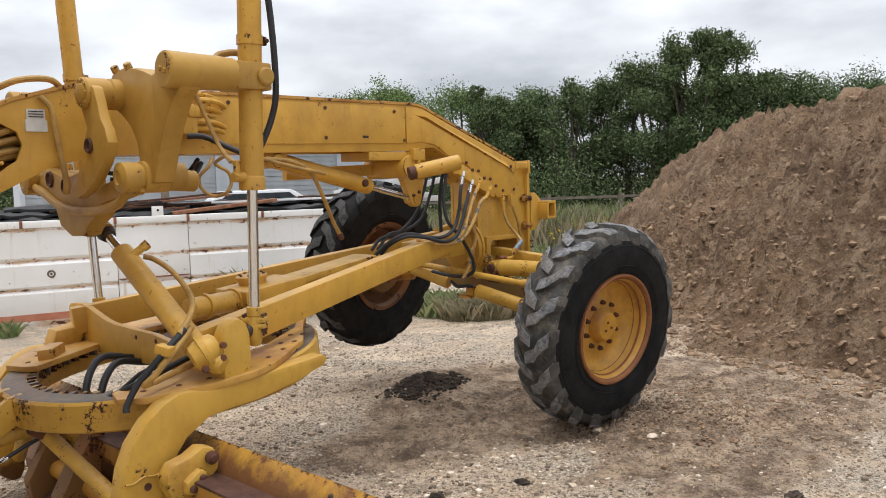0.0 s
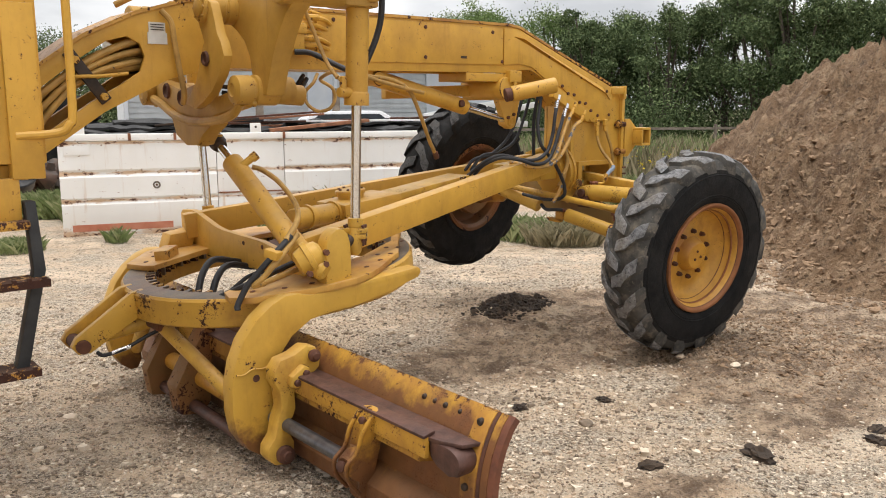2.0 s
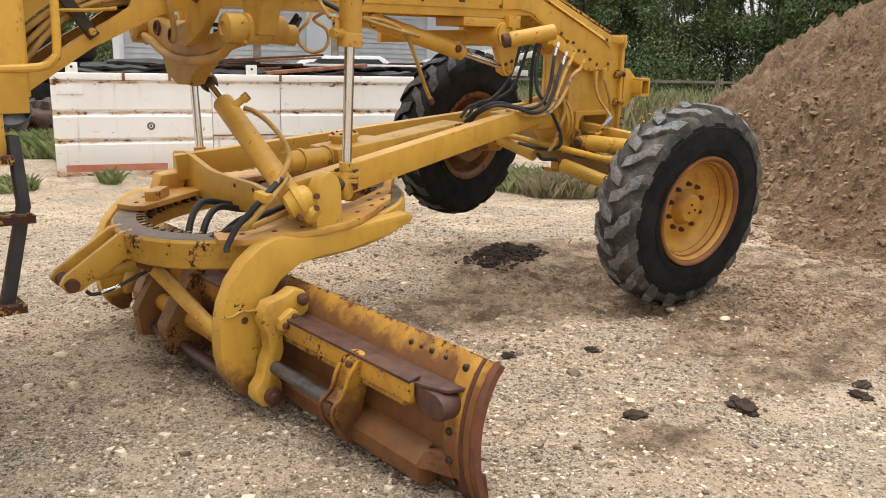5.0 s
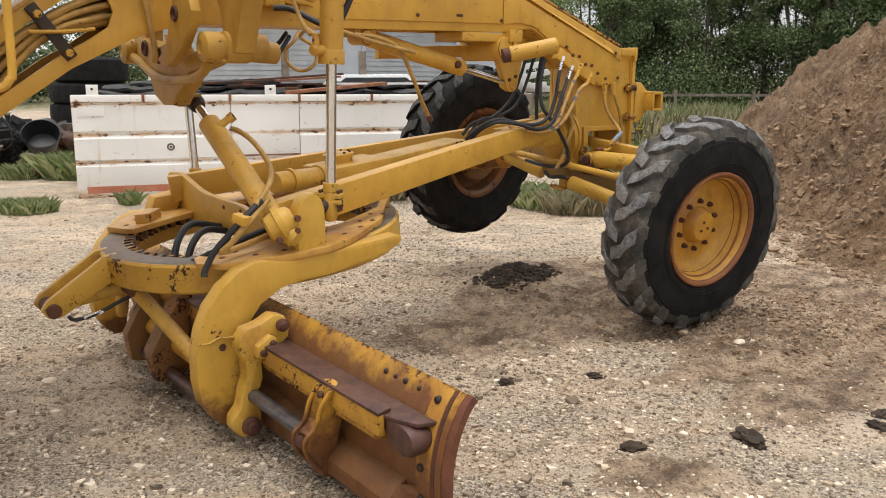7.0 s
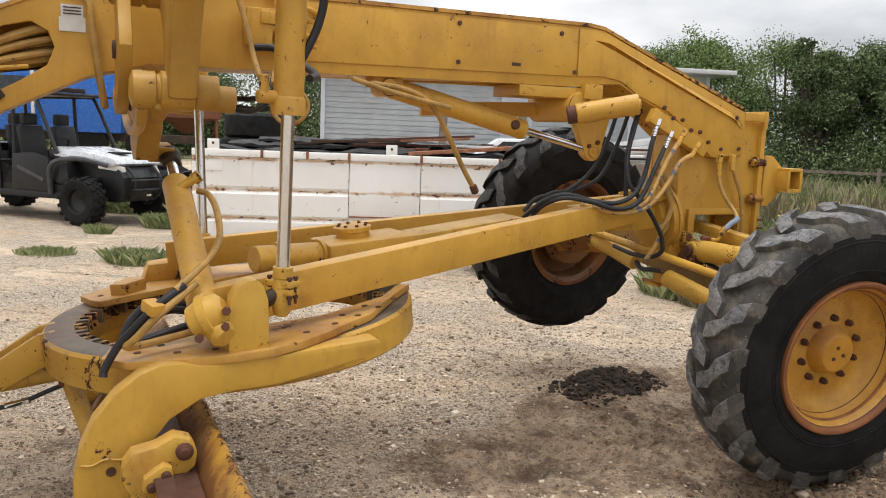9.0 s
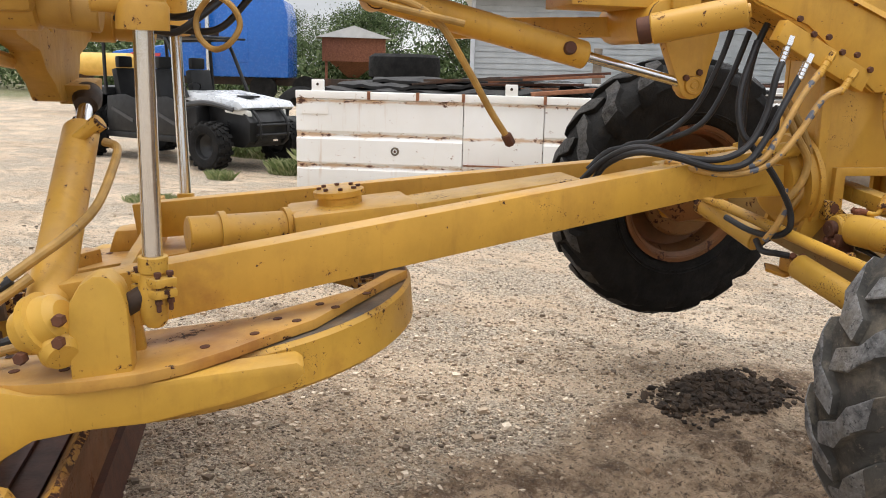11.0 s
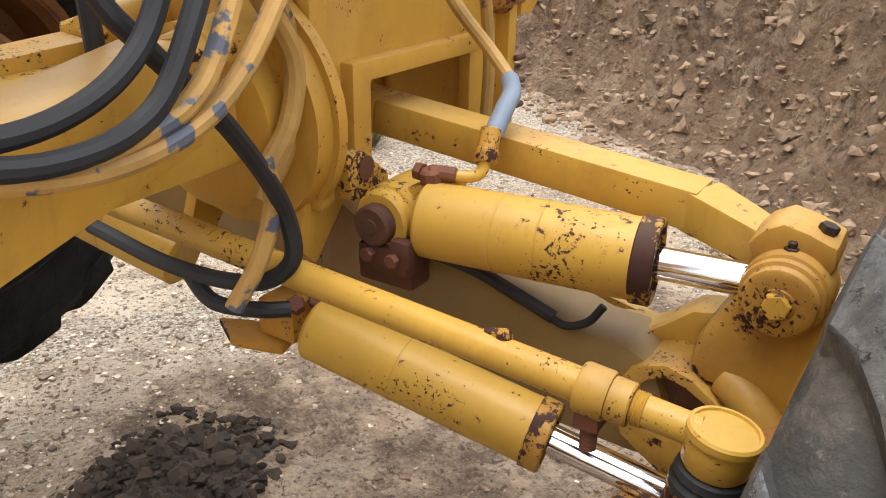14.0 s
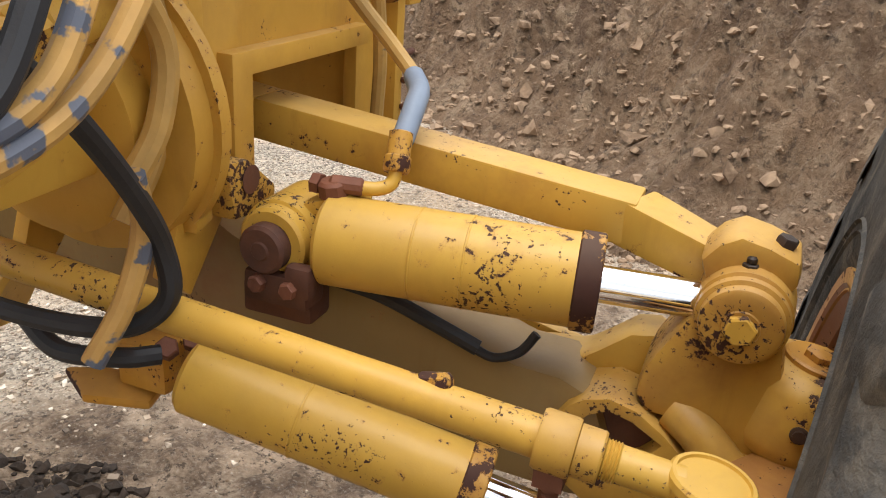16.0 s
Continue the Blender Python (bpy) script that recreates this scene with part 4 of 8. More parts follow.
front_wheel(LEFT_C, LEFT_AXIS, paint_dark_rim, tyre_rubber, shaded_lug_rubber)


# drawbar: two bars that meet at the ball in front
def bar_y(x):
    return -0.663 + 0.26 * (x + 1.6)


def bar_z(x):
    return 0.822 + 0.132 * (x + 1.6)


bm = bmesh.new()
p0, p1 = Vector((-1.75, bar_y(-1.75) + 0.045, bar_z(-1.75) + 0.100)), Vector((0.47, bar_y(0.47) + 0.045, bar_z(0.47) + 0.095))
bar(bm, p0, p1, 0.085, 0.145, w1=0.085, h1=0.125)
drawbar = gp("drawbar", bm, paint_bar, None, "long yellow drawbar of box section", 0.006)
bm = bmesh.new()
bar(bm, (-1.75, 0.63, bar_z(-1.75) + 0.085), (0.47, 0.06, bar_z(0.47) + 0.085), 0.085, 0.14, w1=0.085, h1=0.125)
gp("drawbar_arm", bm, paint_bar, drawbar, "second yellow drawbar beam", 0.006)


def cz(x):
    """Height of the circle's top at x; it slopes up towards the front."""
    return 0.76 + 0.094 * (x + 1.54)


CC = Vector((-1.54, 0.02, 0.76))
C_UP = Vector((-0.094, 0, 1)).normalized()
bm = bmesh.new()
lathe(bm, [(-0.135, 0.640), (-0.135, 0.745), (-0.125, 0.755), (-0.012, 0.755), (0.0, 0.745), (0.0, 0.635), (-0.03, 0.632), (-0.135, 0.640)], CC, C_UP, 72)
circle = gp("circle", bm, paint_circle, None, "round yellow blade circle, worn on top")
bm = bmesh.new()
lathe(bm, [(0.0005, 0.636), (0.003, 0.640), (0.003, 0.735), (0.0005, 0.742)], CC, C_UP, 72)
gp("wear_ring", bm, worn_steel, circle, "polished worn ring on the circle")
fx = Vector((1, 0, 0.094)).normalized()
for i in range(64):
    a = 2 * math.pi * i / 64
    d = fx * math.cos(a) + Vector((0, 1, 0)) * math.sin(a)
    bm = bmesh.new()
    bar(bm, CC + d * 0.637 - C_UP * 0.03, CC + d * 0.590 - C_UP * 0.03, 0.034, 0.058, up=C_UP, w1=0.016)
    gp("gear_tooth", bm, paint_plate if i % 3 else worn_steel, circle)


def cpt(x, y, h=0.0):
    """A place on the sloping circle, h above its top."""
    return Vector((x, y, cz(x) + h))


def on_circle(bm, outline, h0, h1):
    prism(bm, [cpt(x, y, h0) for x, y in outline], C_UP * (h1 - h0))


# plates over the circle, with rows of oval holes
right_plate = [(-2.06, -0.52), (-2.09, -0.63), (-2.02, -0.72), (-1.83, -0.80), (-1.68, -0.835), (-1.56, -0.835), (-1.46, -0.805), (-1.36, -0.745), (-1.25, -0.66), (-1.14, -0.585), (-1.01, -0.41), (-0.90, -0.27), (-0.82, -0.18), (-0.87, -0.16), (-1.0, -0.33), (-1.30, -0.49), (-1.66, -0.50), (-1.85, -0.44)]
bm = bmesh.new()
on_circle(bm, right_plate, 0.006, 0.034)
plate = gp("guide_plate", bm, paint_plate, None, "flat rust-stained plate with bolt holes", 0.003)
for x, y in ((-1.98, -0.63), (-1.86, -0.70), (-1.74, -0.735), (-1.62, -0.745), (-1.42, -0.70), (-1.30, -0.645), (-1.19, -0.58), (-1.08, -0.50), (-0.98, -0.40), (-1.90, -0.58), (-1.24, -0.54), (-1.12, -0.45)):
    bm = bmesh.new()
    lathe(bm, [(0.0, 0.0), (0.0, 0.013), (0.002, 0.013), (0.002, 0.0)], cpt(x, y, 0.0345), C_UP, 12)
    gp("bolt_hole", bm, rusty, plate)
left_plate = [(-2.10, 0.35), (-2.06, 0.30), (-1.75, 0.42), (-1.35, 0.52), (-0.95, 0.42), (-0.84, 0.26), (-0.78, 0.30), (-0.92, 0.56), (-1.25, 0.76), (-1.6, 0.82), (-1.95, 0.70), (-2.14, 0.48)]
bm = bmesh.new()
on_circle(bm, left_plate, 0.006, 0.034)
plate_l = gp("guide_plate", bm, paint_plate, None, "flat rust-stained plate with bolt holes", 0.003)
for x, y in ((-2.06, 0.42), (-1.98, 0.52), (-1.86, 0.60), (-1.72, 0.66)):
    bm = bmesh.new()
    lathe(bm, [(0.0, 0.0), (0.0, 0.013), (0.002, 0.013), (0.002, 0.0)], cpt(x, y, 0.0345), C_UP, 12)
    gp("bolt_hole", bm, rusty, plate_l)
bm = bmesh.new()
on_circle(bm, [(-2.02, 0.40), (-1.96, 0.36), (-1.86, 0.46), (-1.92, 0.52)], 0.03, 0.085)
gp("stop_block", bm, paint_plate, plate_l, "", 0.008)

# plate across the rear of the drawbar, with a notched top edge
bm = bmesh.new()
cross = [(0.79, 0.75), (0.80, 0.935), (0.775, 0.955), (0.63, 0.966), (0.57, 0.955), (0.476, 0.933), (0.34, 0.902), (0.24, 0.892), (0.05, 0.888), (-0.17, 0.885), (-0.32, 0.868), (-0.48, 0.845), (-0.60, 0.80), (-0.60, 0.745), (0.3, 0.72)]
prism(bm, [(-1.70, y, z + 0.01) for y, z in cross], (0.035, 0, 0))
crossp = gp("cross_plate", bm, paint_sound, None, "notched yellow cross plate", 0.006)
for y, z in ((0.004, 0.862), (-0.198, 0.866)):
    bm = bmesh.new()
    rod(bm, (-1.704, y, z), (-1.695, y, z), 0.012, n=14)
    gp("rusty_plug", bm, rusty, crossp)
bm = bmesh.new()
prism(bm, [(-1.72, 0.78, cz(-1.72) + 0.03), (-1.87, 0.74, cz(-1.87) + 0.03), (-1.87, 0.62, cz(-1.87) + 0.03), (-1.72, 0.60, cz(-1.72) + 0.03)], (0.03, 0, 0.09))
gp("gusset", bm, paint_sound, crossp, "", 0.012)


# blade lift cylinders
def lift_cylinder(x, y, z_ball, z_low, lean_x=0.0, lean_y=0.0):
    top = Vector((x + lean_x, y + lean_y, 2.75))
    foot = Vector((x, y, z_ball))
    d = (top - foot).normalized()
    def at(z):
        return foot + d * ((z - z_ball) / d.z)
    bm = bmesh.new()
    rod(bm, at(z_low), top, 0.050, n=28)
    cyl = gp("lift_cylinder", bm, paint_sound, None, "tall yellow hydraulic lift cylinder")
    bm = bmesh.new()
    lathe(bm, [(0, 0.050), (0, 0.056), (0.05, 0.056), (0.06, 0.050)], at(z_low), d, 28)
    gp("gland", bm, paint_sound, cyl)
    bm = bmesh.new()
    rod(bm, at(z_ball + 0.05), at(z_low + 0.02), 0.0225, n=22)
    gp("piston_rod", bm, chrome, cyl, "long chromed piston rod")
    bm = bmesh.new()
    lathe(bm, [(-0.10, 0), (-0.10, 0.020), (-0.085, 0.030), (-0.045, 0.036), (0.0, 0.036), (0.03, 0.030), (0.035, 0.034), (0.07, 0.034), (0.072, 0.024)], at(z_ball), d, 20)
    gp("ball_socket", bm, paint_worn, cyl, "grimy ball socket")
    side = Vector((0.62, -0.78, 0)) if y < 0 else Vector((1, 0, 0))
    bm = bmesh.new()
    for zz in (-0.012, 0.014):
        bar(bm, at(z_ball + zz) - side * 0.056, at(z_ball + zz) + side * 0.056, 0.058, 0.022)
    gp("socket_flange", bm, paint_worn, cyl, "", 0.007)
    for sgn in (-1, 1):
        for q in (-1, 1):
            bm = bmesh.new()
            a = at(z_ball + 0.03) + side * 0.043 * sgn + Vector((side.y, -side.x, 0)) * 0.016 * q
            hexbolt(bm, a, (0, 0, 1), 0.009, 0.010)
            rod(bm, a, a - Vector((0, 0, 0.085)), 0.0055, n=10)
            hexbolt(bm, a - Vector((0, 0, 0.056)), (0, 0, -1), 0.009, 0.010)
            gp("socket_bolt", bm, rusty, cyl)
    bm = bmesh.new()
    lathe(bm, [(-0.02, 0.050), (-0.02, 0.055), (0.02, 0.055), (0.02, 0.050)], at(2.19), d, 28)
    box(bm, at(2.19) + Vector((0.055, -0.01, 0)), (0.03, 0.025, 0.036))
    gp("clamp_band", bm, paint_sound, cyl)
    bm = bmesh.new()
    hexbolt(bm, at(2.19) + Vector((0.066, -0.02, 0)), (0, -1, 0), 0.010, 0.014)
    gp("clamp_bolt", bm, rusty, cyl)
    bm = bmesh.new()
    rod(bm, at(z_low + 0.055), at(z_low + 0.055) + Vector((-0.105, -0.02, 0)), 0.022, n=16)
    rod(bm, at(z_low + 0.04) + Vector((-0.085, -0.02, 0)), at(z_low + 0.125) + Vector((-0.085, -0.02, 0)), 0.016, n=6)
    gp("port_fitting", bm, paint_sound, cyl)
    return cyl


lift_cylinder(-1.525, -0.765, 0.985, 1.562, 0.02, -0.06)
lift_cylinder(-1.575, 0.69, 0.915, 1.60, -0.05, 0.10)

# right ball mount: block on the plate with two lugs
bm = bmesh.new()
prism(bm, [(-1.71, -0.81, 0.76), (-1.71, -0.81, 0.90), (-1.703, -0.81, 0.96), (-1.68, -0.81, 1.0), (-1.65, -0.81, 1.02), (-1.62, -0.81, 1.02), (-1.595, -0.81, 0.995), (-1.58, -0.81, 0.95), (-1.575, -0.81, 0.76)], (0, 0.085, 0))
mount = gp("ball_mount", bm, paint_worn, None, "chunky yellow ball mount on the plate", 0.008)
bm = bmesh.new()
prism(bm, [(-1.70, -0.66, 0.78), (-1.69, -0.66, 0.89), (-1.63, -0.66, 0.93), (-1.58, -0.66, 0.90), (-1.565, -0.66, 0.78)], (0, 0.04, 0))
gp("mount_lug", bm, paint_sound, mount, "", 0.008)
bm = bmesh.new()
rod(bm, (-1.60, -0.765, 0.93), (-1.525, -0.765, 0.975), 0.026, n=18)
gp("ball_neck", bm, dark_steel, mount)

# centre-shift cylinder from the saddle down to the right side of the drawbar
tp, bt = Vector((-1.80, 0.055, 1.385)), Vector((-1.775, -0.735, 0.895))
d = (bt - tp).normalized()
bm = bmesh.new()
rod(bm, tp + d * 0.185, bt - d * 0.03, 0.052, n=28)
cs = gp("centre_shift_cylinder", bm, paint_sound, None, "slanted yellow hydraulic cylinder")
bm = bmesh.new()
rod(bm, tp + d * 0.03, tp + d * 0.20, 0.0225, n=20)
gp("piston_rod", bm, chrome, cs, "chromed piston rod")
bm = bmesh.new()
lathe(bm, [(-0.045, 0.0), (-0.045, 0.025), (-0.02, 0.042), (0.02, 0.044), (0.05, 0.034), (0.055, 0.02)], tp, d, 20)
gp("rod_ball", bm, dark_steel, cs, "greasy dark ball joint")
bm = bmesh.new()
lathe(bm, [(-0.066, 0.0), (-0.066, 0.034), (-0.055, 0.055), (-0.014, 0.064), (-0.012, 0.076), (0.012, 0.076), (0.014, 0.064), (0.048, 0.056), (0.062, 0.036), (0.062, 0.0)], bt + Vector((0.006, -0.030, 0.004)), Vector((0.75, -0.30, 0.42)), 24)
gp("ball_cap", bm, paint_worn, cs, "yellow ball joint cap with bolts", 0.0)
bm = bmesh.new()
lathe(bm, [(0, 0.0), (0, 0.046), (0.03, 0.046), (0.046, 0.034), (0.048, 0.0)], bt + Vector((0.035, -0.05, -0.04)), Vector((0.4, -0.75, -0.4)), 22)
gp("end_cap", bm, paint_worn, cs)
for dx, dz in ((0.055, 0.030), (0.052, -0.022), (-0.03, -0.055)):
    bm = bmesh.new()
    hexbolt(bm, bt + Vector((dx, -0.085, dz)), (-0.2, -1, 0.1), 0.015, 0.022)
    gp("cap_bolt", bm, rusty, cs)
bm = bmesh.new()
rod(bm, tp + d * 0.27 + Vector((0.0, -0.02, 0.03)), tp + d * 0.27 + Vector((0.06, -0.035, 0.075)), 0.018, n=14)
lathe(bm, [(0, 0), (0.0, 0.024), (0.03, 0.024), (0.03, 0)], tp + d * 0.27 + Vector((0.05, -0.033, 0.066)), Vector((0.6, -0.15, 0.45)), 8)
gp("port_elbow", bm, paint_worn, cs)

# saddle: link bar under the frame and the two lift arms
bm = bmesh.new()
outer = [(0.56, 1.676), (0.415, 1.693), (0.27, 1.67), (0.13, 1.639), (-0.04, 1.664), (-0.13, 1.622), (-0.10, 1.575), (-0.37, 1.619), (-0.51, 1.653), (-0.535, 1.605), (-0.45, 1.551), (-0.243, 1.517), (-0.19, 1.465), (-0.095, 1.422), (-0.038, 1.372), (0.097, 1.367), (0.218, 1.415), (0.276, 1.513), (0.363, 1.533), (0.525, 1.587)]
prism(bm, [(-1.94, y, z) for y, z in outer], (0.085, 0, 0))
saddle = gp("link_bar", bm, paint_saddle, None, "curved yellow link bar with pin holes", 0.010)
for y, z in ((0.48, 1.645), (0.30, 1.637), (0.12, 1.60)):
    bm = bmesh.new()
    lathe(bm, [(0.0, 0.0), (0.0, 0.022), (0.006, 0.026), (0.010, 0.034), (0.0, 0.040)], (-1.942, y, z), (-1, 0, 0), 22)
    gp("pin_bore", bm, rusty if y < 0.45 else paint_saddle, saddle)
bm = bmesh.new()
prism(bm, [(-1.885, 0.24, 1.44), (-1.885, 0.20, 1.37), (-1.885, 0.06, 1.36), (-1.885, 0.0, 1.42)], (0.10, 0, 0.0))
gp("link_web", bm, paint_saddle, saddle, "", 0.008)


bm = bmesh.new()
tube(bm, [(-1.948, 0.47, 1.600), (-1.948, 0.358, 1.569), (-1.948, 0.199, 1.514), (-1.948, -0.008, 1.486), (-1.948, -0.252, 1.492), (-1.948, -0.434, 1.520), (-1.948, -0.525, 1.575)], 0.021, 10)
gp("link_rib", bm, paint_saddle, saddle, "raised curved rib along the link")


def lift_arm(sgn):
    """One cast arm: pivots on the frame above, on the link bar below, and carries the lift cylinder's yoke."""
    q = [(-0.24, 2.0), (-0.27, 2.077), (-0.38, 2.096), (-0.50, 2.082), (-0.57, 2.063), (-0.64, 2.04), (-0.76, 2.075), (-0.86, 2.085), (-0.89, 2.0), (-0.86, 1.962), (-0.806, 1.929), (-0.765, 1.88), (-0.733, 1.835), (-0.69, 1.765), (-0.655, 1.69), (-0.62, 1.60), (-0.48, 1.60), (-0.49, 1.69), (-0.475, 1.77), (-0.43, 1.84), (-0.36, 1.89), (-0.28, 1.93)]
    bm = bmesh.new()
    prism(bm, [(-1.875, y * -sgn, z) for y, z in q], (0.095, 0, 0))
    arm = gp("lift_arm", bm, paint_saddle, None, "cast yellow lift arm with three pivots", 0.018)
    bm = bmesh.new()
    lathe(bm, [(0.0, 0.0), (0.0, 0.060), (0.008, 0.066), (0.10, 0.066), (0.105, 0.058), (0.115, 0.058), (0.12, 0.066), (0.22, 0.066), (0.23, 0.055), (0.23, 0)], (-2.035, 0.335 * sgn, 1.985), (1, 0, 0), 30)
    gp("top_pivot", bm, paint_saddle, arm)
    bm = bmesh.new()
    lathe(bm, [(0.0, 0.0), (0.0, 0.025), (-0.006, 0.03), (0.0, 0.05), (0.005, 0.062), (0.075, 0.064), (0.08, 0.055), (0.09, 0.055), (0.095, 0.066), (0.20, 0.066), (0.205, 0.055), (0.215, 0.060), (0.28, 0.060), (0.285, 0)], (-1.985, -0.53 * -sgn if sgn > 0 else -0.53, 1.627), (1, 0, 0), 30)
    gp("low_pivot", bm, paint_saddle, arm)
    bm = bmesh.new()
    lathe(bm, [(0.0, 0.0), (0.0, 0.066), (0.006, 0.073), (0.22, 0.070), (0.30, 0.066), (0.31, 0.05), (0.31, 0)], (-1.925, 0.835 * sgn, 2.035), (1, 0, 0), 32)
    gp("yoke_shaft", bm, paint_saddle, arm, "thick round yoke shaft")
    bm = bmesh.new()
    rod(bm, (-1.75, 0.53 * sgn, 1.612), (-1.645, 0.53 * sgn, 1.606), 0.046, n=24)
    gp("pivot_tube", bm, paint_saddle, arm)
    for r_, h_ in ((0.012, 0.0),):
        bm = bmesh.new()
        lathe(bm, [(-0.004, 0.0), (-0.004, 0.034), (0.0, 0.040), (0.012, 0.040)], (-2.042, 0.335 * sgn, 1.985), (1, 0, 0), 24)
        gp("pivot_cap", bm, paint_saddle, arm)
    for k in range(8):
        a = k * math.pi / 4
        bm = bmesh.new()
        hexbolt(bm, (-2.035, 0.335 * sgn + 0.052 * math.cos(a), 1.985 + 0.052 * math.sin(a)), (-1, 0, 0), 0.006, 0.007)
        gp("cap_screw", bm, paint_saddle, arm)
    for k in (-1, 1):
        bm = bmesh.new()
        hexbolt(bm, (-1.925, 0.835 * sgn + 0.017 * k, 2.035 + 0.006 * k), (-1, 0, 0), 0.011, 0.010)
        gp("shaft_bolt", bm, paint_saddle, arm)
    bm = bmesh.new()
    box(bm, (-1.535, 0.79 * sgn, 2.035), (0.17, 0.16, 0.115))
    yoke = gp("cylinder_yoke", bm, paint_saddle, arm, "square yoke round the cylinder", 0.012)
    bm = bmesh.new()
    lathe(bm, [(0, 0.0), (0.0, 0.038), (0.014, 0.038), (0.020, 0.030), (0.020, 0.0)], (-1.485, 0.868 * sgn, 2.035), (0, sgn, 0), 24)
    gp("trunnion_cap", bm, paint_saddle, arm)
    for k in (-1, 1):
        bm = bmesh.new()
        hexbolt(bm, (-1.90, (0.53 + 0.025 * k) * sgn, 1.575), (-0.3, 0.4 * sgn, -0.6), 0.014, 0.018)
        gp("cap_bolt", bm, paint_saddle, arm)
    return arm


lift_arm(-1)
lift_arm(1)
for y in (-0.30, -0.42):
    bm = bmesh.new()
    hexbolt(bm, (-1.86, y, 2.085), (-0.6, -0.3, 1), 0.017, 0.03)
    gp("saddle_bolt", bm, paint_saddle, saddle)
# saddle cheek that runs down from the top pivot
bm = bmesh.new()
prism(bm, [(-2.02, y, z) for y, z in ((-0.27, 1.97), (-0.30, 1.90), (-0.335, 1.84), (-0.30, 1.795), (-0.265, 1.73), (-0.225, 1.665), (-0.16, 1.615), (-0.08, 1.575), (-0.20, 1.545), (-0.30, 1.575), (-0.39, 1.62), (-0.48, 1.69), (-0.53, 1.77), (-0.505, 1.83), (-0.47, 1.87), (-0.45, 1.93), (-0.42, 2.0), (-0.34, 2.04))], (0.045, 0, 0))
cheek = gp("saddle_cheek", bm, paint_saddle, saddle, "curved cheek plate", 0.010)
for y, z in ((-0.355, 1.765),):
    bm = bmesh.new()
    lathe(bm, [(0.0, 0.0), (0.002, 0.017), (0.008, 0.022), (0.010, 0.030), (0.0, 0.034)], (-2.022, y, z), (-1, 0, 0), 20)
    gp("pin_bore", bm, rusty, saddle)

# valve block on the side of the frame with a bundle of pipes behind the panel's end
bm = bmesh.new()
box(bm, (-1.50, -0.20, 1.90), (0.10, 0.09, 0.14))
box(bm, (-1.47, -0.23, 1.935), (0.06, 0.05, 0.05))
valve = gp("valve_block", bm, paint_sound, None, "lumpy yellow valve block with pipe ends", 0.010)
for i in range(7):
    bm = bmesh.new()
    zz = 1.80 + 0.033 * i
    p = Vector((-1.46 + 0.02 * (i % 2), -0.185 - 0.02 * (i % 3), zz + 0.03))
    rod(bm, p, p + Vector((0.085, 0.0, 0.0)), 0.015, n=8)
    gp("pipe_nut", bm, paint_sound, valve)
    bm = bmesh.new()
    tube(bm, [p + Vector((0.05, 0.0, 0)), p + Vector((0.14, 0.035, -0.004)), (-1.22, -0.135, zz)], 0.012, 8)
    gp("pipe", bm, paint_sound, valve)


# arm from the circle down to the blade, on each side
ARM = [(-1.20, 0.796), (-1.36, 0.780), (-1.57, 0.761), (-1.72, 0.748), (-1.80, 0.746), (-1.86, 0.758), (-1.92, 0.758), (-1.985, 0.732), (-2.06, 0.674), (-2.125, 0.593), (-2.165, 0.50), (-2.185, 0.40), (-2.185, 0.28), (-2.168, 0.19), (-2.12, 0.115), (-2.07, 0.078), (-2.03, 0.080), (-2.005, 0.13), (-2.0, 0.28), (-1.99, 0.40), (-1.955, 0.50), (-1.895, 0.575), (-1.80, 0.633), (-1.68, 0.652), (-1.55, 0.66), (-1.36, 0.70), (-1.20, 0.745), (-1.18, 0.765), (-1.182, 0.785)]
for sgn in (-1, 1):
    bm = bmesh.new()
    slab(bm, ARM, 0.725 * sgn, 0.818 * sgn)
    blade_arm = gp("blade_arm", bm, paint_arm, None, "curved yellow blade arm, rusty at the foot", 0.010)
    bm = bmesh.new()
    lathe(bm, [(0, 0.013), (0.003, 0.016), (0.003, 0.011), (0.0015, 0.010), (0.0015, 0)], (-2.075, 0.819 * sgn, 0.425), (0, sgn, 0), 16)
    gp("bolt_hole", bm, rusty, blade_arm)
bm = bmesh.new()
tube(bm, [(-2.165, -0.821, 0.455), (-2.13, -0.822, 0.452), (-2.09, -0.822, 0.468), (-2.04, -0.822, 0.462), (-1.975, -0.819, 0.482)], 0.0045, 6)
gp("weld_bead", bm, paint_arm, blade_arm)

# cross tube and braces under the circle
bm = bmesh.new()
rod(bm, (-2.19, -0.10, 0.53), (-2.03, -0.73, 0.20), 0.034, n=20)
gp("brace_tube", bm, paint_worn, circle, "slanted round brace tube")
bm = bmesh.new()
rod(bm, (-2.19, 0.10, 0.53), (-2.03, 0.73, 0.20), 0.034, n=20)
gp("brace_tube", bm, paint_worn, circle, "slanted round brace tube")
bm = bmesh.new()
box(bm, (-2.18, 0.0, 0.56), (0.10, 0.30, 0.10))
gp("brace_head", bm, rusty, circle, "", 0.012)
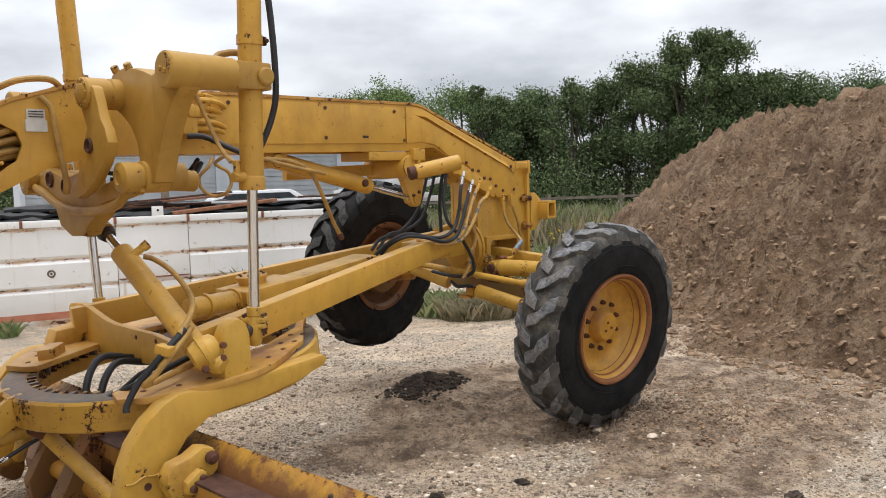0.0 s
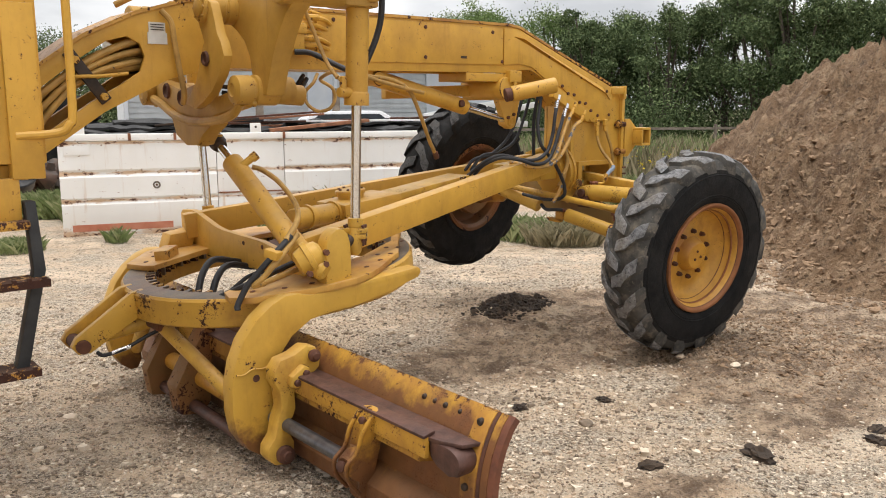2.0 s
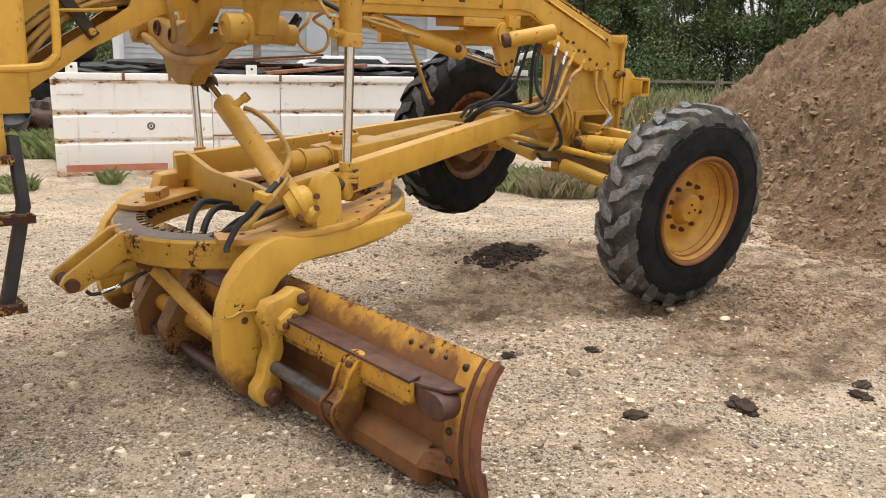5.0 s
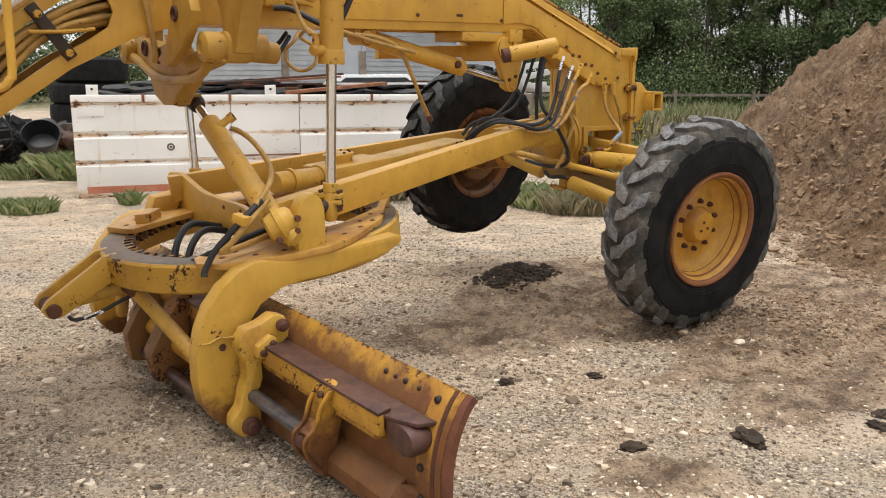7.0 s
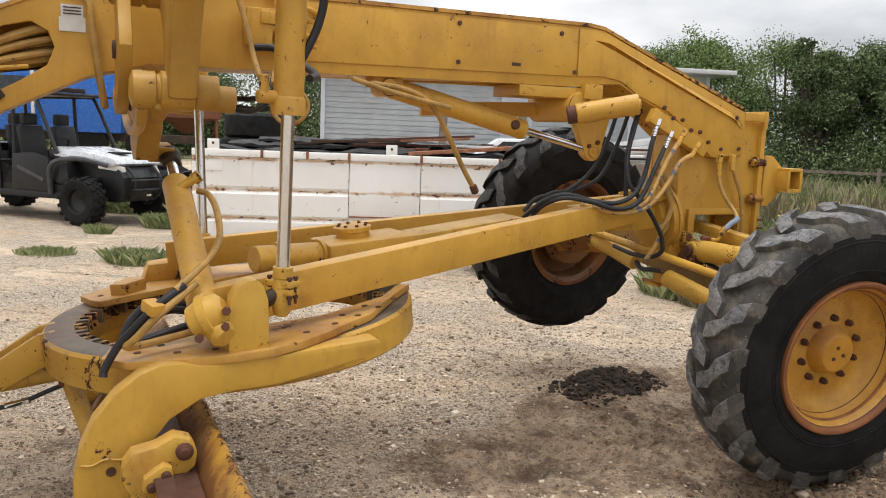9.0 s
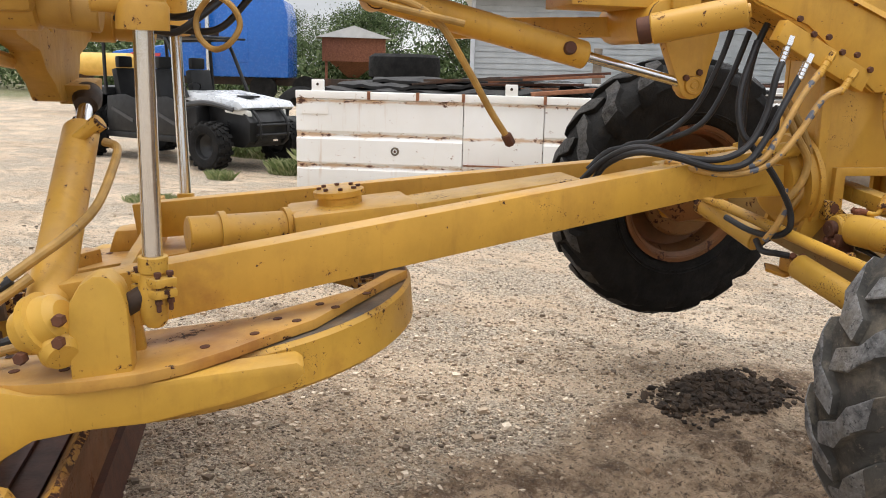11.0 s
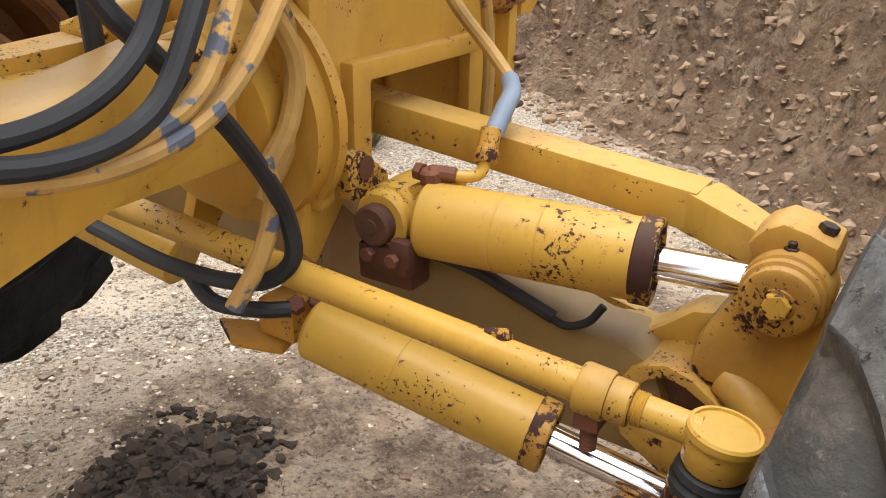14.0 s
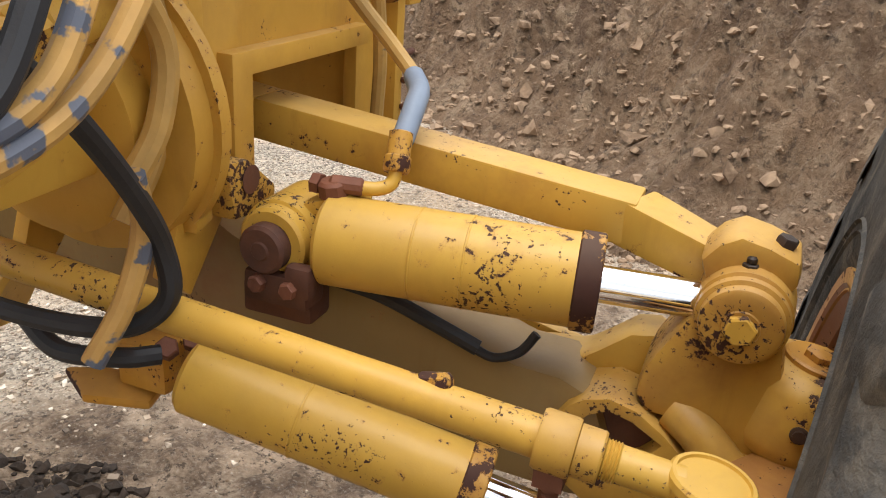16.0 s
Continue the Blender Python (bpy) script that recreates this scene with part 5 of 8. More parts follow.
# tip-cylinder bracket that sticks out behind the circle
for y0 in (-0.03, 0.12):
    bm = bmesh.new()
    prism(bm, [(-2.24, y0, 0.70), (-2.24, y0, 0.585), (-2.50, y0, 0.435), (-2.555, y0, 0.435), (-2.585, y0, 0.475), (-2.56, y0, 0.515), (-2.30, y0, 0.69)], (0, 0.035, 0))
    brk = gp("tip_bracket", bm, paint_circle, circle, "yellow bracket with rusty end", 0.006)
bm = bmesh.new()
rod(bm, (-2.535, -0.055, 0.472), (-2.535, 0.18, 0.472), 0.032, n=20)
gp("tip_pin", bm, rusty, circle, "rust-red pin")
bm = bmesh.new()
rod(bm, (-2.51, 0.06, 0.475), (-2.08, 0.02, 0.545), 0.036, n=20)
tipc = gp("tip_cylinder", bm, paint_worn, None, "short yellow blade-tip cylinder under the circle")
bm = bmesh.new()
rod(bm, (-2.10, 0.02, 0.542), (-1.98, 0.01, 0.50), 0.018, n=16)
gp("piston_rod", bm, chrome, tipc)
bm = bmesh.new()
tube(bm, [(-2.48, -0.045, 0.44), (-2.45, -0.05, 0.42), (-2.36, -0.07, 0.44), (-2.24, -0.08, 0.49), (-2.12, -0.10, 0.53)], 0.009, 8)
gp("hose", bm, hose_black, tipc)
bm = bmesh.new()
rod(bm, (-2.42, -0.055, 0.425), (-2.33, -0.072, 0.447), 0.012, n=10)
gp("hose_ferrule", bm, chrome, tipc)
# blade carrier behind the moldboard
# ribs are coloured darker for the shade under the circle
bm = bmesh.new()
slab(bm, [(-2.02, 0.04), (-2.12, 0.06), (-2.14, 0.20), (-2.05, 0.36), (-1.96, 0.50), (-1.92, 0.48), (-1.95, 0.30), (-1.96, 0.10)], -0.10, 0.02)
gp("carrier_rib", bm, paint_drum, circle, "rusty carrier rib, darkened for shade", 0.008)
bm = bmesh.new()
slab(bm, [(-2.02, 0.04), (-2.12, 0.06), (-2.14, 0.20), (-2.05, 0.36), (-1.96, 0.50), (-1.92, 0.48), (-1.95, 0.30), (-1.96, 0.10)], 0.28, 0.36)
gp("carrier_rib", bm, paint_drum, circle, "rusty carrier rib, darkened for shade", 0.008)
# an added shaft whose dark colour fills in for the dim space here
bm = bmesh.new()
rod(bm, (-2.05, -0.72, 0.095), (-2.05, 0.45, 0.095), 0.030, n=20)
gp("carrier_shaft", bm, shelf_rust, circle, "added cross shaft, dark for the shade below the circle")

# moldboard
BL_L, BL_R = 1.15, -1.965
curve = [(-1.80, 0.015), (-1.833, 0.08), (-1.853, 0.16), (-1.860, 0.24), (-1.853, 0.33), (-1.828, 0.42), (-1.79, 0.495), (-1.755, 0.535)]


def shell(bm, line, thick, y0, y1):
    """A curved plate from a line in x and z, thick towards the front."""
    back = [Vector((x, 0, z)) for x, z in line]
    front = []
    for i, p in enumerate(back):
        d = (back[min(i + 1, len(back) - 1)] - back[max(i - 1, 0)]).normalized()
        front.append(p + Vector((d.z, 0, -d.x)) * thick)
    outline = [(p.x, p.z) for p in back] + [(p.x, p.z) for p in front[::-1]]
    slab(bm, outline, y0, y1)


fine = [(p.x, p.z) for p in smooth_line([(x, 0, z) for x, z in curve], 3)]
bm = bmesh.new()
shell(bm, fine, 0.022, BL_R, BL_L)
blade = gp("moldboard", bm, paint_moldboard, None, "long curved grader blade, worn to rust")
bm = bmesh.new()
shell(bm, [(x - 0.004, z) for x, z in fine], 0.030, BL_R - 0.048, BL_R - 0.016)
gp("end_bit", bm, paint_moldboard, blade, "yellow end plate of the blade")
bm = bmesh.new()
shell(bm, [(x - 0.001, z) for x, z in fine], 0.026, BL_R - 0.078, BL_R - 0.048)
gp("worn_edge", bm, rust_red, blade, "red-brown worn outer edge")
bm = bmesh.new()
shell(bm, [(x - 0.007, z) for x, z in fine], 0.034, BL_R - 0.016, BL_R + 0.012)
gp("end_seam", bm, rusty, blade)
bm = bmesh.new()
shell(bm, [(x - 0.012, z) for x, z in fine[4:]], 0.012, BL_R, BL_R + 0.075)
gp("end_doubler", bm, paint_blade, blade, "", 0.002)
for z, x in ((0.075, -1.832), (0.17, -1.856), (0.28, -1.861), (0.385, -1.842), (0.495, -1.79)):
    bm = bmesh.new()
    rod(bm, (x - 0.022, BL_R + 0.045, z), (x, BL_R + 0.045, z), 0.014, n=12)
    gp("edge_bolt", bm, dark_steel, blade)
for k, y in enumerate((-1.80, -1.72, -1.66, -1.60)):
    bm = bmesh.new()
    rod(bm, (-1.797, y, 0.492), (-1.78, y, 0.495), 0.012 if k % 2 else 0.009, n=12)
    gp("edge_hole", bm, dark_steel, blade)
bm = bmesh.new()
slab(bm, [(-1.795, 0.0), (-1.775, 0.0), (-1.80, 0.14), (-1.83, 0.14)], BL_R - 0.07, BL_L)
gp("cutting_edge", bm, rusty, blade, "rusted cutting edge")
# upper slide rail on a shelf
bm = bmesh.new()
prism(bm, [(-1.83, -1.955, 0.425), (-1.895, -1.93, 0.425), (-1.925, -1.86, 0.425), (-1.94, -1.80, 0.425), (-1.94, 0.95, 0.425), (-1.83, 0.95, 0.425)], (0, 0, 0.014))
gp("rail_shelf", bm, shelf_rust, blade, "rust-brown shelf behind the blade", 0.003)
bm = bmesh.new()
box(bm, (-1.945, -0.43, 0.402), (0.022, 2.75, 0.075))
rail = gp("slide_rail", bm, paint_blade, blade, "chipped yellow slide rail", 0.004)
bm = bmesh.new()
prism(bm, [(-1.962, -1.808, 0.437), (-1.905, -1.80, 0.442), (-1.905, 0.94, 0.442), (-1.962, 0.94, 0.437)], (0, 0, 0.012))
gp("rail_cap", bm, shelf_rust, rail, "bare rust-brown top of the rail", 0.003)
# curled-down end of the shelf
bm = bmesh.new()
line = [(-1.80, 0.425), (-1.90, 0.424), (-1.945, 0.405), (-1.957, 0.37), (-1.94, 0.335)]
pts = [(p.x, p.y) for p in smooth_line([(a, b, 0) for a, b in line], 4)]
prism(bm, [(-1.93, y, z) for y, z in pts] + [(-1.93, y, z) for y, z in [(-1.90, 0.325), (-1.84, 0.34), (-1.80, 0.365)]], (0.085, 0, 0))
gp("shelf_end", bm, shelf_rust, blade, "dark rusty curled end of the shelf", 0.008)
bm = bmesh.new()
slab(bm, [(-1.845, 0.36), (-1.935, 0.35), (-1.935, 0.33), (-1.85, 0.31)], -1.75, 0.9)
gp("rail_web", bm, paint_blade, blade, "", 0.003)
# lower rail: folded channel
bm = bmesh.new()
slab(bm, [(-1.845, 0.20), (-1.90, 0.175), (-1.935, 0.13), (-1.925, 0.06), (-1.88, 0.025), (-1.82, 0.05)], -1.82, 0.95)
gp("lower_rail", bm, paint_blade, blade, "folded lower rail, rusty and dented", 0.010)
bm = bmesh.new()
prism(bm, [(-1.845, -1.94, 0.20), (-1.90, -1.82, 0.175), (-1.93, -1.82, 0.12), (-1.83, -1.95, 0.09)], (0.01, 0.03, 0))
gp("rail_end_plate", bm, paint_blade, blade, "", 0.004)
# side-shift cylinder with its bracket
bm = bmesh.new()
rod(bm, (-2.0, -0.80, 0.235), (-1.985, -1.36, 0.225), 0.029, n=24)
gp("side_shift_rod", bm, scuffed_rod, blade, "scuffed chromed rod")
bm = bmesh.new()
rod(bm, (-2.0, 0.5, 0.225), (-2.0, -0.80, 0.225), 0.044, n=24)
gp("side_shift_barrel", bm, paint_rusty, blade, "rusty cylinder barrel")
bm = bmesh.new()
slab(bm, [(-1.90, 0.44), (-1.955, 0.455), (-1.985, 0.39), (-1.995, 0.29), (-2.03, 0.255), (-2.035, 0.20), (-2.01, 0.17), (-1.975, 0.15), (-1.945, 0.05), (-1.90, 0.035), (-1.90, 0.15)], -1.450, -1.365)
bmesh.ops.subdivide_edges(bm, edges=[e for e in bm.edges if abs(e.verts[0].co.y - e.verts[1].co.y) > 0.05], cuts=2)
for v in bm.verts:
    v.co.y += -0.30 * (v.co.z - 0.22)
    if abs(v.co.y + 0.30 * (v.co.z - 0.22) + 1.4075) < 0.03:
        v.co.x += 0.012
sbr = gp("shift_bracket", bm, paint_blade, blade, "cast bracket with rusty bolts", 0.010)
for y in (-1.449, -1.366):
    bm = bmesh.new()
    tube(bm, [(-1.968, y - 0.065, 0.435), (-1.998, y - 0.045, 0.37), (-2.008, y - 0.02, 0.29), (-2.042, y, 0.235), (-2.02, y + 0.02, 0.165), (-1.96, y + 0.04, 0.09)], 0.0085, 8)
    gp("bracket_rib", bm, paint_blade, sbr)
for x, y, z, r in ((-1.985, -1.48, 0.415, 0.014), (-2.036, -1.41, 0.225, 0.021)):
    bm = bmesh.new()
    lathe(bm, [(0, 0.0), (0.0, r), (0.012, r), (0.016, r * 0.5), (0.016, 0.0)], (x, y, z), (-1, -0.2, 0.2), 16)
    gp("bracket_bolt", bm, rusty, sbr)
# clamp casting that holds the blade at the arm
bm = bmesh.new()
slab(bm, [(-1.83, 0.455), (-1.825, 0.505), (-1.845, 0.545), (-1.895, 0.560), (-1.95, 0.532), (-2.02, 0.518), (-2.05, 0.475), (-2.05, 0.425), (-2.028, 0.385), (-2.02, 0.31), (-2.04, 0.26), (-2.055, 0.19), (-2.088, 0.150), (-2.092, 0.105), (-2.06, 0.066), (-2.0, 0.056), (-1.965, 0.085), (-1.965, 0.155), (-1.99, 0.205), (-1.995, 0.235), (-1.965, 0.262), (-1.952, 0.30), (-1.955, 0.365), (-1.935, 0.405), (-1.88, 0.415)], -0.935, -0.85)
clamp = gp("blade_clamp", bm, paint_worn, None, "cast yellow clamp holding the blade", 0.016)
bm = bmesh.new()
prism(bm, [(-1.905, -0.93, 0.475), (-1.93, -0.93, 0.488), (-1.99, -0.93, 0.450), (-1.995, -0.93, 0.405), (-1.955, -0.93, 0.392), (-1.90, -0.93, 0.425)], (0, -0.045, 0))
gp("clamp_cap", bm, paint_worn, clamp, "", 0.010)
for x, y, z, r in ((-1.968, -0.976, 0.422, 0.015), (-1.925, -0.976, 0.455, 0.015)):
    bm = bmesh.new()
    lathe(bm, [(0, 0), (0, r), (0.009, r), (0.014, r * 0.55), (0.014, 0)], (x, y, z), (0, -1, 0), 18)
    gp("clamp_bolt", bm, rusty, clamp)
bm = bmesh.new()
lathe(bm, [(-0.10, 0.022), (0.0, 0.022), (0.006, 0.027), (0.018, 0.027), (0.024, 0.016), (0.034, 0.014), (0.036, 0)], (-1.868, -0.94, 0.515), (0, -1, 0), 20)
gp("clamp_pin", bm, rusty, clamp, "rusty pin")
bm = bmesh.new()
lathe(bm, [(-0.12, 0.034), (0.0, 0.036), (0.004, 0.040), (0.026, 0.038), (0.030, 0.022), (0.042, 0.020), (0.044, 0)], (-2.02, -0.94, 0.112), (0, -1, 0), 22)
gp("pivot_nut", bm, rusty, clamp, "rusty pivot nut")


# ---- front axle: it hangs lower on the right ----
def holed(bm, outer, inner, x0, x1):
    """A plate across x between two loops of (y, z) with as many points each: an outline and the hole in it."""
    loops = [[bm.verts.new((x, y, z)) for y, z in loop] for x in (x0, x1) for loop in (outer, inner)]
    n = len(outer)
    for a, b in ((0, 1), (2, 3), (0, 2), (1, 3)):
        for i in range(n):
            j = (i + 1) % n
            bm.faces.new((loops[a][i], loops[a][j], loops[b][j], loops[b][i]))
    bmesh.ops.recalc_face_normals(bm, faces=bm.faces)


bm = bmesh.new()
axle_out = [(0.62, 1.06), (0.30, 1.07), (0.05, 1.03), (-0.10, 0.945), (-0.20, 0.908), (-0.294, 0.905), (-0.368, 0.895), (-0.442, 0.876), (-0.50, 0.858), (-0.555, 0.856), (-0.60, 0.84), (-0.63, 0.76), (-0.60, 0.69), (-0.45, 0.695), (-0.21, 0.735), (0.05, 0.81), (0.40, 0.85), (0.62, 0.89)]
prism(bm, [(0.785, y, z) for y, z in axle_out], (0.11, 0, 0))
axle = gp("axle_beam", bm, paint_grime, None, "arched yellow axle beam with dust and grease", 0.016)
bm = bmesh.new()
prism(bm, [(0.85, y, z) for y, z in ((-0.50, 0.845), (-0.564, 0.852), (-0.589, 0.872), (-0.621, 0.900), (-0.65, 0.906), (-0.69, 0.88), (-0.70, 0.80), (-0.60, 0.74))], (0.07, 0, 0))
gp("rear_fork", bm, paint_worn, axle, "rear cheek of the axle fork", 0.014)
bm = bmesh.new()
fork_out = [(-0.552, 0.80), (-0.570, 0.830), (-0.590, 0.845), (-0.618, 0.854), (-0.650, 0.847), (-0.685, 0.824), (-0.720, 0.792), (-0.735, 0.745), (-0.700, 0.700), (-0.630, 0.690), (-0.570, 0.730)]
fork_in = [(-0.577, 0.795), (-0.583, 0.808), (-0.597, 0.826), (-0.619, 0.838), (-0.646, 0.832), (-0.668, 0.820), (-0.684, 0.811), (-0.674, 0.796), (-0.660, 0.780), (-0.635, 0.764), (-0.600, 0.774)]
holed(bm, fork_out, fork_in, 0.768, 0.85)
gp("axle_fork", bm, paint_knuckle, axle, "worn fork at the axle end", 0.005)
bm = bmesh.new()
prism(bm, [(0.802, y * 0.999, z) for y, z in fork_in], (0.012, 0, 0))
gp("fork_pocket", bm, rusty, axle, "dark rusty pocket in the fork")
bm = bmesh.new()
prism(bm, [(0.93, y, z) for y, z in ((-0.33, 0.90), (-0.456, 0.852), (-0.60, 0.822), (-0.66, 0.80), (-0.66, 0.74), (-0.537, 0.770), (-0.452, 0.795), (-0.30, 0.85))], (0.02, 0, 0))
gp("rear_web", bm, paint_worn, axle, "thin rear web of the axle", 0.004)

# wheel-lean bar through the opening in the head
bm = bmesh.new()
bar(bm, (0.915, 0.40, 1.128), (0.905, -0.08, 1.080), 0.075, 0.056)
bar(bm, (0.905, -0.08, 1.080), (0.902, -0.600, 1.030), 0.075, 0.056)
bar(bm, (0.902, -0.595, 1.030), (0.858, -0.715, 1.005), 0.075, 0.056, w1=0.055, h1=0.05)
lean = gp("lean_bar", bm, paint_worn, None, "square yellow wheel-lean bar, chipped", 0.005)
bm = bmesh.new()
prism(bm, [(0.80, y, z) for y, z in ((-0.683, 1.030), (-0.700, 1.052), (-0.721, 1.064), (-0.750, 1.058), (-0.784, 1.046), (-0.786, 1.020), (-0.770, 0.995), (-0.700, 0.99))], (0.07, 0, 0.006))
gp("lean_bar_eye", bm, paint_knuckle, lean, "chipped casting at the bar's end", 0.010)
bm = bmesh.new()
hexbolt(bm, (0.83, -0.764, 1.05), (0, -0.25, 1), 0.012, 0.014)
gp("eye_bolt", bm, dark_steel, lean)


def hydraulic(name, p0, p1, p2, r, rr, label, seams=(0.36, 0.55)):
    """A cylinder from p0 to p1 with its rod on to p2."""
    p0, p1, p2 = Vector(p0), Vector(p1), Vector(p2)
    bm = bmesh.new()
    rod(bm, p0, p1, r, n=40, chamfer=0.006)
    cyl = gp(name, bm, paint_close, None, label)
    d = (p1 - p0).normalized()
    bm = bmesh.new()
    lathe(bm, [(0.001, r * 0.38), (0.001, r - 0.010), (0.006, r - 0.008), (0.006, r + 0.001), (0.004, r + 0.003), (-0.020, r + 0.003), (-0.022, r)], p1, d, 40)
    gp("rusty_gland", bm, paint_flaked, cyl, "dark rusted end ring")
    for k in seams:
        bm = bmesh.new()
        lathe(bm, [(-0.0016, r), (-0.0008, r + 0.0010), (0.0008, r + 0.0010), (0.0016, r)], p0 + (p1 - p0) * k, d, 40)
        gp("weld_seam", bm, paint_close, cyl)
    bm = bmesh.new()
    rod(bm, p1 - d * 0.01, p2, rr, n=32)
    gp("piston_rod", bm, chrome_bright, cyl, "bright chromed rod")
    return cyl


lc = hydraulic("lean_cylinder", (0.742, -0.262, 0.987), (0.792, -0.578, 0.982), (0.812, -0.700, 0.980), 0.0545, 0.0215, "yellow wheel-lean cylinder with rust spots")
bm = bmesh.new()
lathe(bm, [(0, 0.028), (0, 0.040), (0.004, 0.044), (0.018, 0.045), (0.020, 0.049), (0.10, 0.050), (0.106, 0.044), (0.106, 0)], (0.704, -0.212, 0.982), (1, 0.0, 0.01), 36)
gp("base_eye", bm, paint_close, lc, "round base eye of the cylinder")
bm = bmesh.new()
prism(bm, [(0.735, -0.225, 1.026), (0.738, -0.27, 1.040), (0.745, -0.30, 1.043), (0.748, -0.30, 0.93), (0.735, -0.225, 0.937)], (0.055, 0, 0))
gp("eye_neck", bm, paint_close, lc, "", 0.014)
bm = bmesh.new()
lathe(bm, [(0, 0), (0, 0.010), (0.002, 0.012), (0.002, 0.026), (0.006, 0.030), (0.03, 0.030), (0.034, 0.034)], (0.682, -0.210, 0.980), (1, 0, 0.01), 26)
gp("base_pin", bm, rusty, lc, "rusty pin")
bm = bmesh.new()
box(bm, (0.712, -0.225, 0.931), (0.045, 0.085, 0.040))
box(bm, (0.735, -0.215, 0.905), (0.05, 0.095, 0.045))
box(bm, (0.698, -0.256, 0.947), (0.022, 0.034, 0.040))
gp("pin_keeper", bm, rusty, lc, "rust-eaten keeper block", 0.007)
for y, z in ((-0.205, 0.938), (-0.247, 0.938)):
    bm = bmesh.new()
    hexbolt(bm, (0.690, y, z), (-1, 0, 0), 0.011, 0.012)
    gp("keeper_bolt", bm, rust_red, lc)
bm = bmesh.new()
rod(bm, (0.755, -0.268, 1.035), (0.752, -0.266, 1.058), 0.018, n=8)
rod(bm, (0.752, -0.262, 1.053), (0.765, -0.302, 1.051), 0.011, n=10)
hexbolt(bm, (0.752, -0.252, 1.050), (0, 1, 0.1), 0.013, 0.012)
gp("port_fitting", bm, rust_red, lc, "rusted port elbow")
bm = bmesh.new()
tube(bm, [(0.762, -0.295, 1.051), (0.772, -0.315, 1.050), (0.782, -0.328, 1.056), (0.790, -0.330, 1.072)], 0.0085, 12)
gp("port_pipe", bm, paint_close, lc)
bm = bmesh.new()
lathe(bm, [(0, 0.008), (0, 0.014), (0.004, 0.0165), (0.018, 0.0165), (0.020, 0.0145), (0.048, 0.0145), (0.050, 0.010)], (0.789, -0.330, 1.068), (0.45, 0.10, 0.85), 18)
gp("hose_ferrule", bm, paint_flaked, lc, "half-rusted hose end")
bm = bmesh.new()
tube(bm, [(0.765, -0.27, 0.925), (0.770, -0.33, 0.915), (0.772, -0.40, 0.893), (0.775, -0.455, 0.873)], 0.010, 10)
gp("grease_line", bm, hose_black, lc)
bm = bmesh.new()
tube(bm, [(0.775, -0.445, 0.874), (0.775, -0.475, 0.866), (0.777, -0.505, 0.880), (0.785, -0.522, 0.905)], 0.006, 8)
gp("grease_tail", bm, hose_black, lc)

# knuckle with its round pivot cap
bm = bmesh.new()
lathe(bm, [(0.0, 0.0), (0.0, 0.019), (0.002, 0.020), (0.001, 0.037), (0.004, 0.042), (0.010, 0.0435), (0.014, 0.0435), (0.016, 0.0480), (0.024, 0.0490), (0.026, 0.0465), (0.029, 0.0465), (0.031, 0.0505), (0.085, 0.052), (0.09, 0.048), (0.09, 0)], (0.752, -0.737, 0.983), (1, -0.02, 0.03), 44)
knuckle = gp("knuckle", bm, paint_knuckle, None, "heavy yellow steering knuckle, chipped and rusty")
bm = bmesh.new()
hexbolt(bm, (0.753, -0.737, 0.983), (-1, 0.02, 0), 0.017, 0.010)
gp("centre_bolt", bm, paint_close, knuckle)
bm = bmesh.new()
hexbolt(bm, (0.800, -0.735, 1.032), (0, 0, 1), 0.009, 0.006)
rod(bm, (0.800, -0.735, 1.037), (0.800, -0.735, 1.046), 0.0055, n=10)
gp("grease_nipple", bm, dark_steel, knuckle)
bm = bmesh.new()
prism(bm, [(0.782, y, z) for y, z in ((-0.685, 0.972), (-0.664, 0.932), (-0.647, 0.897), (-0.642, 0.861), (-0.655, 0.838), (-0.700, 0.838), (-0.735, 0.825), (-0.760, 0.795), (-0.795, 0.80), (-0.800, 0.86), (-0.792, 0.92), (-0.785, 0.965))], (0.10, 0, 0))
gp("knuckle_body", bm, paint_knuckle, knuckle, "", 0.024)
bm = bmesh.new()
lathe(bm, [(-0.105, 0), (-0.105, 0.060), (-0.095, 0.070), (-0.080, 0.074), (-0.020, 0.073), (-0.008, 0.066), (0.000, 0.056), (0.004, 0.044), (0.004, 0)], (0.838, -0.828, 0.920), (0.03, -0.16, 1), 44)
gp("kingpin_housing", bm, paint_knuckle, knuckle)
bm = bmesh.new()
lathe(bm, [(0.0, 0.038), (0.006, 0.038), (0.008, 0.035), (0.007, 0.022), (0.007, 0)], (0.836, -0.827, 0.923), (0.03, -0.16, 1), 30)
gp("kingpin_cap", bm, paint_rusty, knuckle, "rusty kingpin cap")
bm = bmesh.new()
hexbolt(bm, (0.836, -0.828, 0.929), (0.03, -0.16, 1), 0.019, 0.010)
gp("cap_nut", bm, paint_rusty, knuckle)
bm = bmesh.new()
lathe(bm, [(0, 0), (0, 0.010), (0.004, 0.010), (0.005, 0.007), (0.009, 0.007), (0.009, 0)], (0.765, -0.818, 0.872), (-1, 0.05, 0.1), 12)
gp("plug", bm, dark_steel, knuckle)
bm = bmesh.new()
lathe(bm, [(-0.150, 0), (-0.150, 0.045), (-0.135, 0.062), (-0.115, 0.071), (-0.108, 0.068), (-0.108, 0)], (0.838, -0.828, 0.920), (0.03, -0.16, 1), 40)
gp("lower_boss", bm, paint_knuckle, knuckle)
bm = bmesh.new()
